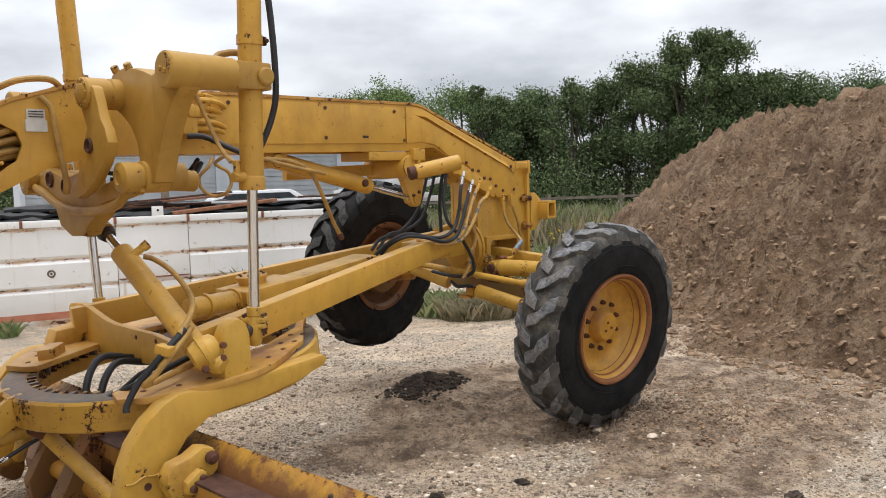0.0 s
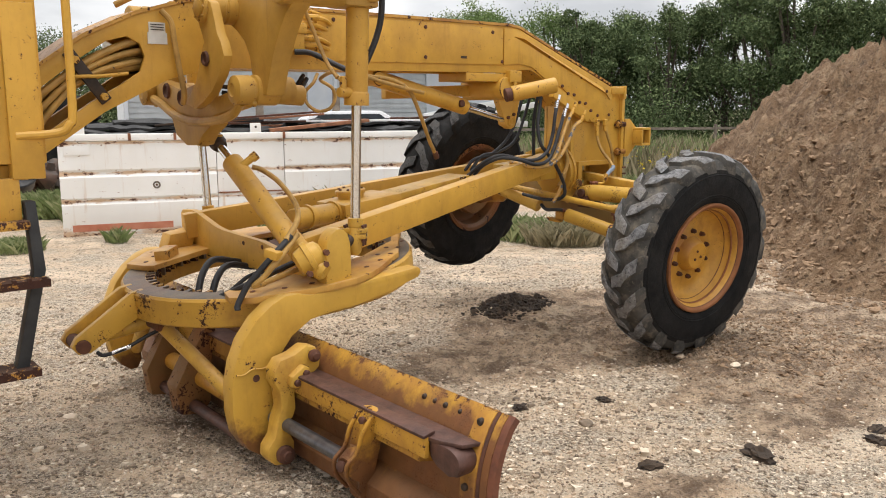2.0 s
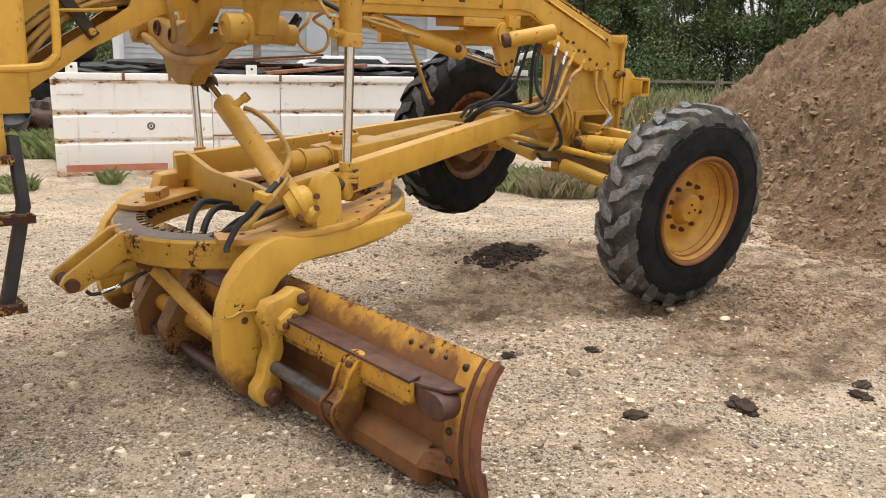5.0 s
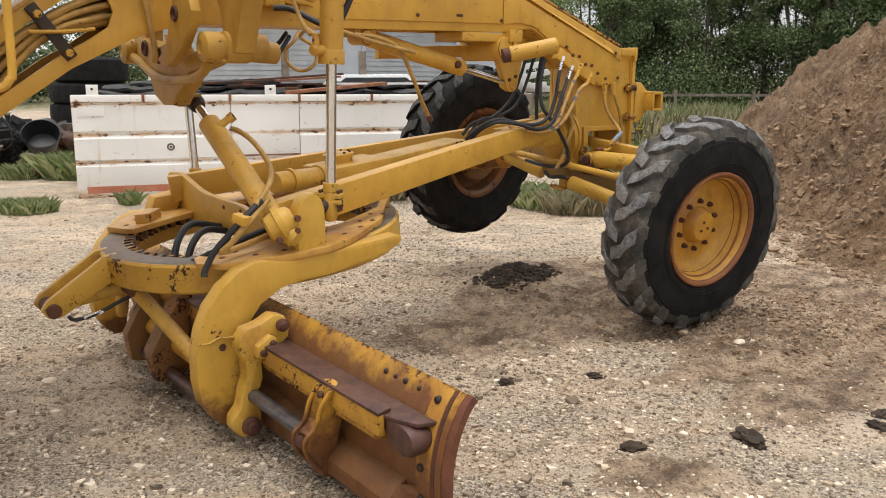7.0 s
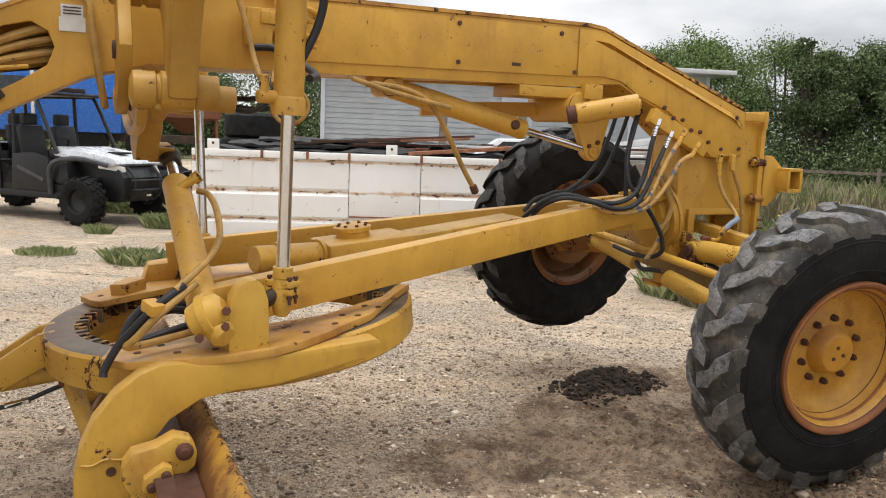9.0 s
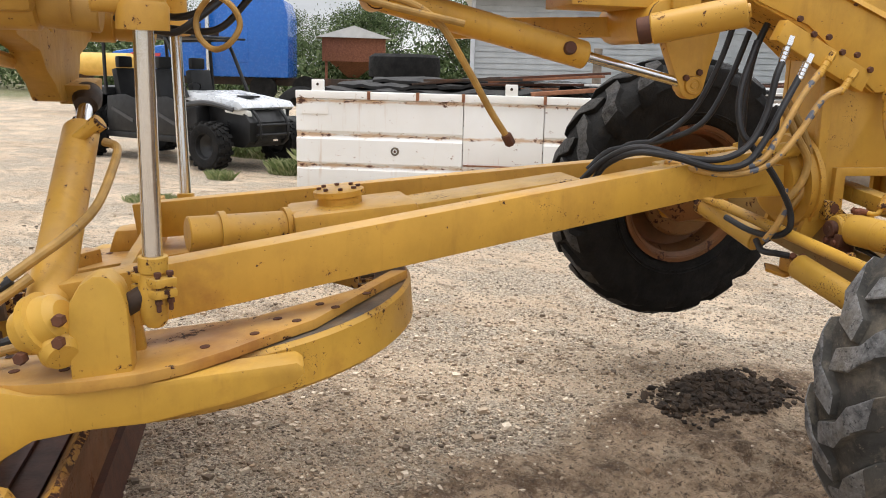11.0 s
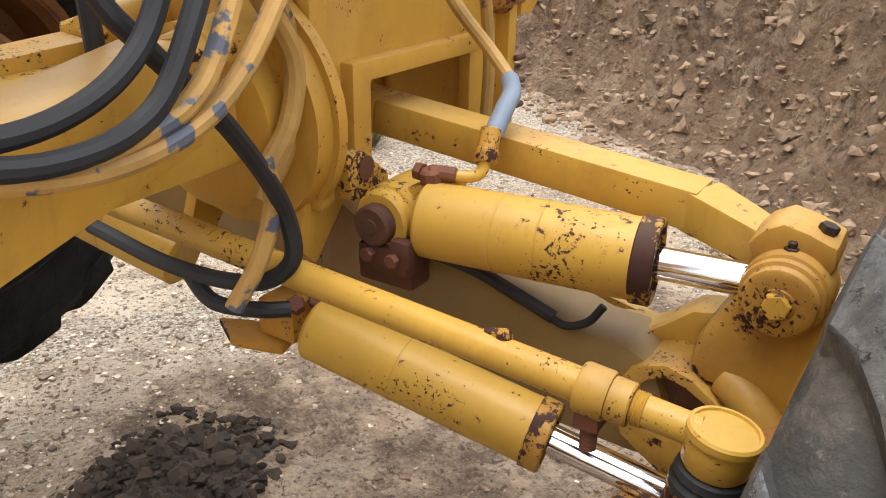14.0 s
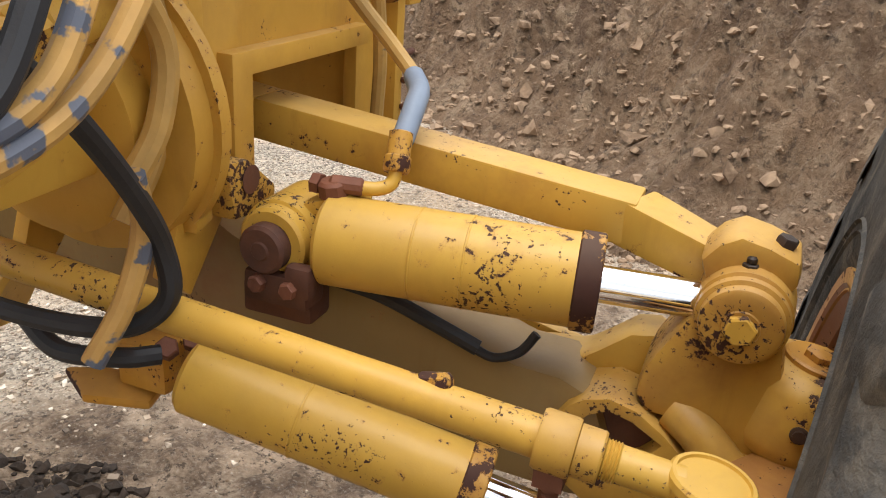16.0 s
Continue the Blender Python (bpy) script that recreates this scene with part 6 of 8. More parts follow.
tube(bm, [(0.80, -0.690, 0.845), (0.785, -0.720, 0.832), (0.775, -0.750, 0.805), (0.775, -0.785, 0.775), (0.79, -0.83, 0.755)], 0.026, 16)
gp("lower_fork", bm, paint_knuckle, knuckle, "curved lower fork of the knuckle")
bm = bmesh.new()
tube(bm, [(0.80, -0.775, 0.785), (0.77, -0.80, 0.745), (0.76, -0.825, 0.70), (0.77, -0.85, 0.65)], 0.030, 14)
gp("knuckle_leg", bm, paint_knuckle, knuckle)
bm = bmesh.new()
arm_plan = [(-0.690, 0.560), (-0.678, 0.595), (-0.690, 0.635), (-0.715, 0.665), (-0.745, 0.74), (-0.79, 0.80), (-0.85, 0.81), (-0.875, 0.74), (-0.85, 0.66), (-0.815, 0.60), (-0.775, 0.565), (-0.73, 0.548)]
prism(bm, [(x, y, 0.830) for y, x in arm_plan], (0.02, 0.0, -0.10))
gp("steering_arm", bm, paint_armrust, knuckle, "rust-worn steering arm under the ball joint", 0.018)
bm = bmesh.new()
lathe(bm, [(0, 0), (0, 0.048), (0.012, 0.058), (0.05, 0.060), (0.062, 0.050), (0.062, 0)], (0.655, -0.648, 0.645), (0.25, -0.2, 1), 30)
gp("arm_boss", bm, paint_armrust, knuckle, "round boss on the steering arm")
for y, x in ((-0.80, 0.63), (-0.84, 0.70)):
    bm = bmesh.new()
    hexbolt(bm, (x, y, 0.830), (0, 0, 1), 0.014, 0.014)
    gp("arm_bolt", bm, paint_armrust, knuckle)
bm = bmesh.new()
rod(bm, (0.82, -0.76, 0.70), (0.87, -0.92, 0.66), 0.085, n=28, chamfer=0.02)
gp("wheel_spindle", bm, paint_rusty, knuckle)
bm = bmesh.new()
lathe(bm, [(0, 0), (0, 0.15), (0.015, 0.165), (0.05, 0.165), (0.06, 0.15), (0.07, 0.10)], RIGHT_C - W_AXIS * 0.085, W_AXIS, 36)
gp("brake_drum", bm, paint_rusty, knuckle)

# tie rod
tb = Vector((0.578, -0.737, 0.918))
tl = Vector((0.515, 0.66, 1.034))
ta = tb + Vector((0, 0, -0.016))
td = (tl - ta).normalized()
bm = bmesh.new()
rod(bm, ta + td * 0.150, tl, 0.0205, n=28)
tie = gp("tie_rod", bm, paint_tie, None, "long round yellow tie rod with rust flecks")
bm = bmesh.new()
lathe(bm, [(0.0, 0.022), (0.0, 0.0275), (0.003, 0.029), (0.032, 0.029), (0.035, 0.0275), (0.035, 0.020)], ta + td * 0.122, td, 28)
lathe(bm, [(0.0, 0.018), (0.0, 0.0235), (0.002, 0.025), (0.024, 0.025), (0.026, 0.0225)], ta + td * 0.097, td, 28)
gp("clamp_collar", bm, paint_knuckle, tie)
bm = bmesh.new()
thread = [(0.082 + 0.0015 * k, 0.0180 if k % 2 == 0 else 0.0200) for k in range(12)]
lathe(bm, [(0.025, 0.0), (0.025, 0.0175)] + thread + [(0.10, 0.018)], ta, td, 24)
gp("threaded_end", bm, paint_close, tie)
bm = bmesh.new()
nut = ta + td * 0.140 + Vector((-0.004, 0, -0.040))
box(bm, nut + Vector((0, 0, 0.012)), (0.030, 0.028, 0.024))
rod(bm, nut + Vector((0, 0, 0.005)), nut + Vector((0, 0, -0.034)), 0.0085, n=14)
for k in range(7):
    lathe(bm, [(-0.0012, 0.0085), (0, 0.0100), (0.0012, 0.0085)], nut + Vector((0, 0, -0.010 - 0.0035 * k)), (0, 0, 1), 14)
gp("clamp_bolt", bm, rust_red, tie, "rusty clamp bolt")
bm = bmesh.new()
tilt = Vector((0.02, -0.12, 1)).normalized()
lathe(bm, [(-0.052, 0.0), (-0.052, 0.029), (-0.044, 0.035), (-0.022, 0.0365), (-0.012, 0.0365), (-0.010, 0.0395), (-0.002, 0.0395), (0.001, 0.037), (0.001, 0.0335), (-0.002, 0.0325), (-0.001, 0.0)], tb, tilt, 40)
gp("ball_end", bm, paint_close, tie, "round ball end of the tie rod")
bm = bmesh.new()
lathe(bm, [(-0.086, 0.0), (-0.086, 0.030), (-0.078, 0.040), (-0.070, 0.0405), (-0.064, 0.036), (-0.060, 0.039), (-0.052, 0.037), (-0.048, 0.030)], tb, tilt, 32)
gp("rubber_boot", bm, black_rubber, tie, "black rubber boot")
bm = bmesh.new()
mid = ta.lerp(tl, 0.185)
rod(bm, mid + Vector((0.006, 0.020, 0.014)), mid + Vector((0.006, -0.014, 0.022)), 0.010, n=8)
gp("grease_fitting", bm, paint_flaked, tie)

# steering cylinders
sc = hydraulic("steering_cylinder", (0.625, -0.150, 0.832), (0.680, -0.500, 0.750), (0.706, -0.665, 0.711), 0.0465, 0.021, "yellow steering cylinder below the axle", (0.40,))
sd = Vector((0.026, -0.165, -0.039)).normalized()
bm = bmesh.new()
rod(bm, Vector((0.704, -0.652, 0.714)), Vector((0.704, -0.652, 0.714)) + sd * 0.030, 0.029, n=26, chamfer=0.006)
gp("rod_clevis", bm, paint_flaked, sc, "rust-flaked rod clevis")
bm = bmesh.new()
rod(bm, Vector((0.704, -0.652, 0.714)) + sd * 0.030, Vector((0.704, -0.652, 0.714)) + sd * 0.052, 0.027, n=6, chamfer=0.004)
gp("rod_nut", bm, worn_steel, sc, "grey steel lock nut")
bm = bmesh.new()
prism(bm, [(0.60, 0.02, 0.795), (0.63, -0.02, 0.790), (0.66, -0.09, 0.778), (0.61, -0.10, 0.772), (0.575, -0.03, 0.782)], (0, 0, 0.014))
box(bm, (0.645, -0.085, 0.825), (0.06, 0.07, 0.06))
gp("anchor", bm, paint_rusty, sc, "rusty anchor plate of the cylinder", 0.007)
for x, y in ((0.625, -0.12), (0.655, -0.135)):
    bm = bmesh.new()
    hexbolt(bm, (x, y, 0.855), (-0.5, -0.3, 0.6), 0.014, 0.016)
    gp("anchor_bolt", bm, rust_red, sc)
bm = bmesh.new()
tube(bm, [(0.60, -0.13, 0.865), (0.57, -0.10, 0.868), (0.56, -0.02, 0.862), (0.57, 0.04, 0.89)], 0.012, 10)
gp("hose", bm, hose_black, sc)
hydraulic("steering_cylinder", (0.625, 0.11, 0.872), (0.555, 0.42, 0.972), (0.52, 0.66, 1.03), 0.0465, 0.021, "yellow steering cylinder below the axle", (0.40,))
bm = bmesh.new()
rod(bm, (0.79, 0.62, 0.93), (0.63, 0.92, 0.905), 0.085, n=28, chamfer=0.02)
gp("left_spindle", bm, paint_rusty, axle)
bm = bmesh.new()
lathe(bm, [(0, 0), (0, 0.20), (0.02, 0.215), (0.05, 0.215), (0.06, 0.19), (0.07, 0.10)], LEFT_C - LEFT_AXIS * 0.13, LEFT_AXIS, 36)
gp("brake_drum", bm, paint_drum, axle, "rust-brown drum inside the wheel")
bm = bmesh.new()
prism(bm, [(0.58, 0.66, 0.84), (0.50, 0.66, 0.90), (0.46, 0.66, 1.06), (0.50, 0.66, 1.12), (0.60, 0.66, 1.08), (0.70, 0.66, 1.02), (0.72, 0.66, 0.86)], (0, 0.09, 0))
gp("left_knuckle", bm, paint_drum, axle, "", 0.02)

# ball joint of the drawbar and round plates under the head
bm = bmesh.new()
lathe(bm, [(0, 0), (0, 0.10), (0.01, 0.13), (0.05, 0.13), (0.055, 0.17), (0.085, 0.175), (0.09, 0.16), (0.12, 0.16)], (0.575, 0.0, 1.12), (1, 0, 0.1), 40)
ball = gp("drawbar_ball", bm, paint_sound, None, "round yellow ball housing of the drawbar")
bm = bmesh.new()
bar(bm, (0.30, 0.0, 1.125), (0.60, 0.0, 1.135), 0.17, 0.115)
gp("ball_stem", bm, paint_worn, ball, "", 0.012)
bm = bmesh.new()
bar(bm, (0.12, -0.02, 1.165), (0.50, -0.01, 1.20), 0.15, 0.05)
gp("wear_pad", bm, paint_worn, ball, "scuffed yellow cap plate", 0.012)
for y in (-0.10, 0.08):
    bm = bmesh.new()
    rod(bm, (0.50, y, 1.235), (0.60, y, 1.255), 0.030, n=18)
    hexbolt(bm, (0.50, y, 1.235), (-1, 0, -0.2), 0.032, 0.03)
    gp("cap_bolt", bm, paint_worn, ball)
bm = bmesh.new()
lathe(bm, [(0, 0.15), (0, 0.185), (0.018, 0.185), (0.018, 0.15)], (0.655, 0.0, 1.13), (1, 0, 0.1), 40)
gp("flange_ring", bm, paint_sound, ball)

# gearbox, motor and long cover on the drawbar
bm = bmesh.new()
bar(bm, (-1.18, -0.02, 0.955), (-0.78, 0.0, 0.995), 0.28, 0.16)
gear = gp("gearbox", bm, paint_sound, None, "yellow circle-drive gearbox", 0.015)
bm = bmesh.new()
lathe(bm, [(0, 0.075), (0.03, 0.075), (0.032, 0.085), (0.05, 0.085), (0.055, 0.07), (0.055, 0)], (-1.02, 0.02, 1.045), (-0.1, 0, 1), 28)
gp("gear_cap", bm, paint_sound, gear, "round bolted cap")
for i in range(8):
    a = i * math.pi / 4
    bm = bmesh.new()
    hexbolt(bm, (-1.025 + 0.065 * math.cos(a), 0.02 + 0.065 * math.sin(a), 1.10 + 0.006 * math.cos(a)), (-0.1, 0, 1), 0.008, 0.008)
    gp("cap_bolt", bm, rusty, gear)
bm = bmesh.new()
rod(bm, (-1.50, -0.16, 0.985), (-1.14, -0.05, 0.985), 0.055, n=26)
gp("motor", bm, paint_sound, gear, "round hydraulic motor")
for k in (0.25, 0.8):
    bm = bmesh.new()
    p = Vector((-1.50, -0.16, 0.985)).lerp(Vector((-1.14, -0.05, 0.985)), k)
    lathe(bm, [(0, 0.055), (0, 0.066), (0.02, 0.066), (0.02, 0.055)], p, (0.36, 0.11, 0), 26)
    gp("motor_flange", bm, paint_sound, gear)
bm = bmesh.new()
bar(bm, (-0.86, 0.02, 1.03), (-0.20, 0.03, 1.125), 0.20, 0.035)
cover = gp("drawbar_cover", bm, paint_worn, None, "long flat yellow cover plate on the drawbar", 0.006)
bm = bmesh.new()
bar(bm, (-0.86, 0.02, 0.985), (-0.20, 0.03, 1.08), 0.16, 0.06)
gp("cover_base", bm, paint_sound, cover, "", 0.004)
bm = bmesh.new()
rod(bm, (-0.20, -0.06, 1.11), (-0.14, -0.05, 1.12), 0.022, n=14)
rod(bm, (-0.17, -0.05, 1.10), (-0.17, -0.05, 1.15), 0.012, n=10)
gp("pipe_clip", bm, paint_worn, cover)
bm = bmesh.new()
lathe(bm, [(0, 0), (0, 0.12), (0.015, 0.12), (0.015, 0)], cpt(-1.42, 0.05, 0.05), C_UP, 28)
gp("cover_disc", bm, rusty, gear, "rusty round cover")

# cylinder and link under the front of the frame
bm = bmesh.new()
rod(bm, (-0.90, -0.06, 1.715), (-0.195, -0.017, 1.556), 0.047, n=26)
st = gp("shift_cylinder", bm, paint_sound, None, "yellow cylinder slung under the frame")
bm = bmesh.new()
rod(bm, (-0.21, -0.017, 1.558), (0.205, 0.025, 1.470), 0.018, n=18)
gp("piston_rod", bm, chrome, st, "dull chromed rod")
bm = bmesh.new()
rod(bm, (-0.27, -0.085, 1.578), (-0.27, -0.05, 1.575), 0.022, n=14)
gp("port_boss", bm, rusty, st)
bm = bmesh.new()
rod(bm, (-0.92, -0.13, 1.71), (-0.92, 0.02, 1.71), 0.04, n=20)
box(bm, (-0.92, -0.05, 1.735), (0.13, 0.12, 0.05))
gp("hanger", bm, paint_sound, st, "", 0.006)
bm = bmesh.new()
lug_line = [(0.08, 1.74), (0.11, 1.60), (0.155, 1.50), (0.178, 1.455)] + arc(0.222, 1.462, 0.047, 200, 350, 6) + [(0.285, 1.53), (0.31, 1.62), (0.33, 1.74)]
slab(bm, lug_line, 0.0, 0.05)
lug = gp("link_lug", bm, paint_sound, None, "yellow hanging lug with pin", 0.006)
bm = bmesh.new()
lathe(bm, [(0, 0), (0, 0.010), (0.004, 0.012), (0.004, 0.020), (0.0, 0.022), (0.0, 0.030), (0.006, 0.033), (0.10, 0.033)], (0.225, -0.010, 1.465), (0, 1, 0), 26)
gp("link_pin", bm, paint_sound, lug)
for dx, dz in ((-0.03, 0.02), (0.02, 0.04)):
    bm = bmesh.new()
    hexbolt(bm, (0.225 + dx, 0.0, 1.470 + dz), (0, -1, 0), 0.012, 0.012)
    gp("keeper_bolt", bm, rusty, lug)
bm = bmesh.new()
rod(bm, (-0.02, 0.16, 1.67), (0.02, -0.17, 1.67), 0.070, n=28)
box(bm, (-0.12, -0.02, 1.735), (0.36, 0.26, 0.05))
box(bm, (0.08, -0.15, 1.745), (0.10, 0.07, 0.07))
pivot = gp("pivot_bracket", bm, paint_sound, None, "heavy yellow pivot bracket under the frame", 0.006)
bm = bmesh.new()
hexbolt(bm, (0.08, -0.17, 1.71), (0, 0, -1), 0.018, 0.02)
gp("bracket_bolt", bm, paint_sound, pivot)
bm = bmesh.new()
rod(bm, (-0.115, -0.345, 1.632), (0.115, -0.485, 1.686), 0.046, n=26)
gp("cross_tube", bm, paint_sound, pivot, "stout round cross tube")
bm = bmesh.new()
rod(bm, (-0.150, -0.325, 1.624), (-0.095, -0.357, 1.637), 0.040, n=22)
gp("rusty_boss", bm, rusty, pivot, "rust-red boss")
bm = bmesh.new()
lathe(bm, [(0, 0.0), (0, 0.022), (0.008, 0.020), (0.008, 0)], (0.1155, -0.4853, 1.686), (0.84, -0.51, 0.2), 20)
gp("tube_plug", bm, paint_sound, pivot)
bm = bmesh.new()
bar(bm, (-0.62, 0.25, 1.64), (-0.02, 0.10, 1.66), 0.07, 0.07)
gp("rear_link", bm, paint_sound, pivot, "", 0.006)

# hose manifold under the front panel
bm = bmesh.new()
bar(bm, (0.42, -0.18, 1.655), (0.77, -0.18, 1.490), 0.05, 0.075)
mani = gp("manifold", bm, paint_sound, None, "slanted manifold block with hose fittings", 0.006)
for i in range(6):
    k = (i + 0.5) / 6
    p = Vector((0.42, -0.18, 1.655)).lerp(Vector((0.77, -0.18, 1.490)), k)
    bm = bmesh.new()
    hexbolt(bm, p + Vector((0.03, -0.025, 0.05 - 0.02 * (i % 2))), (0, -1, 0), 0.011, 0.012)
    gp("manifold_bolt", bm, rusty, mani)

# ---- hoses ----
HOSES = [
    (hose_black, 0.0115, [(0.44, -0.20, 1.56), (0.41, -0.215, 1.50), (0.385, -0.22, 1.38), (0.325, -0.23, 1.275), (0.225, -0.235, 1.228), (0.095, -0.23, 1.232), (-0.05, -0.19, 1.262), (-0.135, -0.12, 1.215), (-0.19, -0.04, 1.13)]),
    (hose_black, 0.0115, [(0.505, -0.205, 1.505), (0.435, -0.23, 1.40), (0.375, -0.245, 1.295), (0.31, -0.25, 1.218), (0.20, -0.25, 1.200), (0.05, -0.235, 1.235), (-0.06, -0.19, 1.245), (-0.13, -0.12, 1.20), (-0.15, -0.05, 1.13)]),
    (hose_flaked, 0.0115, [(0.575, -0.21, 1.52), (0.50, -0.23, 1.43), (0.435, -0.245, 1.325), (0.375, -0.25, 1.235), (0.30, -0.245, 1.200), (0.20, -0.22, 1.185), (0.06, -0.16, 1.215)]),
    (hose_flaked, 0.0115, [(0.668, -0.21, 1.465), (0.585, -0.23, 1.43), (0.505, -0.245, 1.325), (0.42, -0.25, 1.232), (0.335, -0.25, 1.190), (0.235, -0.235, 1.178), (0.10, -0.20, 1.20)]),
    (hose_black, 0.012, [(0.50, -0.02, 1.72), (0.455, -0.01, 1.60), (0.438, 0.0, 1.45), (0.44, 0.0, 1.30), (0.44, -0.01, 1.15)]),
    (hose_black, 0.0105, [(0.40, 0.05, 1.70), (0.345, 0.05, 1.53), (0.255, 0.05, 1.364), (0.10, 0.05, 1.256), (-0.05, 0.05, 1.227), (-0.13, 0.05, 1.16)]),
    (hose_black, 0.0105, [(0.46, 0.05, 1.66), (0.40, 0.05, 1.495), (0.31, 0.05, 1.335), (0.158, 0.05, 1.265), (0.018, 0.05, 1.247), (-0.09, 0.04, 1.16)]),
    (hose_black, 0.0115, [(0.40, -0.10, 1.62), (0.33, -0.14, 1.45), (0.325, -0.17, 1.33), (0.365, -0.19, 1.265), (0.43, -0.20, 1.195), (0.495, -0.20, 1.11), (0.532, -0.20, 1.04), (0.535, -0.20, 0.98), (0.515, -0.15, 0.945), (0.50, -0.02, 0.94), (0.50, 0.15, 0.96)]),
    (hose_flaked, 0.012, [(0.50, -0.20, 1.12), (0.52, -0.19, 1.06), (0.50, -0.18, 0.99), (0.47, -0.16, 0.93)]),
    (hose_yellow, 0.014, [(0.50, -0.14, 1.40), (0.555, -0.15, 1.305), (0.612, -0.15, 1.22), (0.60, -0.15, 1.14), (0.56, -0.14, 1.08)]),
    (hose_yellow, 0.014, [(0.54, -0.10, 1.42), (0.60, -0.12, 1.32), (0.645, -0.12, 1.21), (0.625, -0.12, 1.10), (0.58, -0.11, 1.03)]),
    (hose_yellow, 0.0105, [(0.898, -0.16, 1.44), (0.900, -0.165, 1.35), (0.92, -0.19, 1.265), (0.945, -0.245, 1.19), (0.930, -0.290, 1.150), (0.885, -0.312, 1.137)]),
    (hose_yellow, 0.0105, [(0.985, -0.16, 1.44), (1.01, -0.165, 1.36), (1.05, -0.17, 1.27), (1.075, -0.17, 1.15), (1.08, -0.165, 1.05)]),
    (hose_yellow, 0.0115, [(-1.02, -0.16, 1.72), (-0.86, -0.18, 1.70), (-0.74, -0.17, 1.64), (-0.63, -0.13, 1.50), (-0.54, -0.09, 1.37), (-0.475, -0.068, 1.285)]),
    (hose_yellow, 0.011, [(-1.10, -0.16, 1.735), (-0.90, -0.19, 1.68), (-0.66, -0.19, 1.635)]),
    (hose_black, 0.014, [(-1.52, -0.26, 1.82), (-1.45, -0.30, 1.815), (-1.38, -0.40, 1.76), (-1.36, -0.55, 1.71), (-1.42, -0.68, 1.69)]),
    (hose_black, 0.014, [(-1.47, -0.84, 2.60), (-1.44, -0.86, 2.3), (-1.42, -0.85, 2.0), (-1.43, -0.82, 1.86), (-1.49, -0.80, 1.72)]),
    (hose_yellow, 0.015, [(-1.62, -0.70, 2.11), (-1.58, -0.68, 2.14), (-1.50, -0.70, 2.15), (-1.48, -0.74, 2.10)]),
    (hose_yellow, 0.009, [(-1.66, -0.60, 1.98), (-1.63, -0.64, 1.86), (-1.615, -0.70, 1.75), (-1.61, -0.775, 1.68)]),
    (hose_yellow, 0.0085, [(-1.56, -0.745, 1.66), (-1.52, -0.60, 1.71), (-1.46, -0.42, 1.70), (-1.40, -0.30, 1.685), (-1.345, -0.315, 1.65), (-1.325, -0.31, 1.60), (-1.355, -0.31, 1.55), (-1.40, -0.27, 1.535), (-1.44, -0.235, 1.57), (-1.445, -0.22, 1.625), (-1.41, -0.245, 1.675), (-1.37, -0.22, 1.72)]),
    (hose_yellow, 0.013, [(-2.14, -0.17, 1.98), (-2.10, -0.18, 1.93), (-2.09, -0.185, 1.84), (-2.075, -0.19, 1.72), (-2.06, -0.19, 1.62), (-2.05, -0.15, 1.57)]),
    (hose_yellow, 0.014, [(-2.30, -0.05, 2.0), (-2.20, -0.10, 2.05), (-2.08, -0.12, 2.06), (-2.0, -0.06, 2.03)]),
    (hose_yellow, 0.0125, [(-1.722, -0.165, 1.265), (-1.683, -0.19, 1.25), (-1.675, -0.33, 1.205), (-1.69, -0.50, 1.13), (-1.735, -0.62, 1.08), (-1.80, -0.70, 1.035), (-1.87, -0.745, 0.985)]),
    (hose_black, 0.0135, [(-1.84, -0.735, 1.0), (-1.938, -0.756, 0.93), (-2.0, -0.735, 0.86), (-2.045, -0.71, 0.80), (-2.085, -0.70, 0.725), (-2.09, -0.705, 0.70)]),
    (hose_yellow, 0.0125, [(-1.80, -0.72, 1.0), (-1.90, -0.765, 0.93), (-1.95, -0.77, 0.885), (-1.99, -0.75, 0.835), (-2.02, -0.72, 0.80), (-1.97, -0.69, 0.795), (-1.86, -0.66, 0.81), (-1.72, -0.62, 0.83)]),
    (hose_black, 0.014, [(-1.62, -0.50, 0.85), (-1.75, -0.54, 0.83), (-1.90, -0.58, 0.80), (-2.0, -0.55, 0.76), (-2.04, -0.42, 0.70)]),
    (hose_black, 0.017, [(-2.02, -0.12, 0.62), (-1.96, -0.06, 0.74), (-1.86, 0.02, 0.79), (-1.72, 0.05, 0.76), (-1.58, 0.03, 0.73)]),
    (hose_black, 0.017, [(-1.98, -0.18, 0.62), (-1.92, -0.14, 0.73), (-1.82, -0.06, 0.77), (-1.68, -0.02, 0.74), (-1.55, 0.0, 0.72)]),
    (hose_black, 0.0105, [(-1.95, -0.05, 0.55), (-1.86, -0.16, 0.66), (-1.76, -0.16, 0.72), (-1.62, -0.10, 0.72)]),
    (hose_black, 0.011, [(-1.35, -0.05, 1.72), (-1.42, -0.08, 1.66), (-1.50, -0.06, 1.63), (-1.60, 0.05, 1.64), (-1.75, 0.10, 1.66)]),
    (hose_black, 0.011, [(-1.30, 0.02, 1.70), (-1.40, 0.0, 1.60), (-1.55, 0.05, 1.60), (-1.72, 0.14, 1.63)]),
    (hose_black, 0.011, [(-1.36, -0.10, 1.70), (-1.45, -0.16, 1.62), (-1.52, -0.14, 1.58), (-1.62, -0.02, 1.60)]),
]
for mat, r, pts in HOSES:
    bm = bmesh.new()
    tube(bm, pts, r, 10, 7)
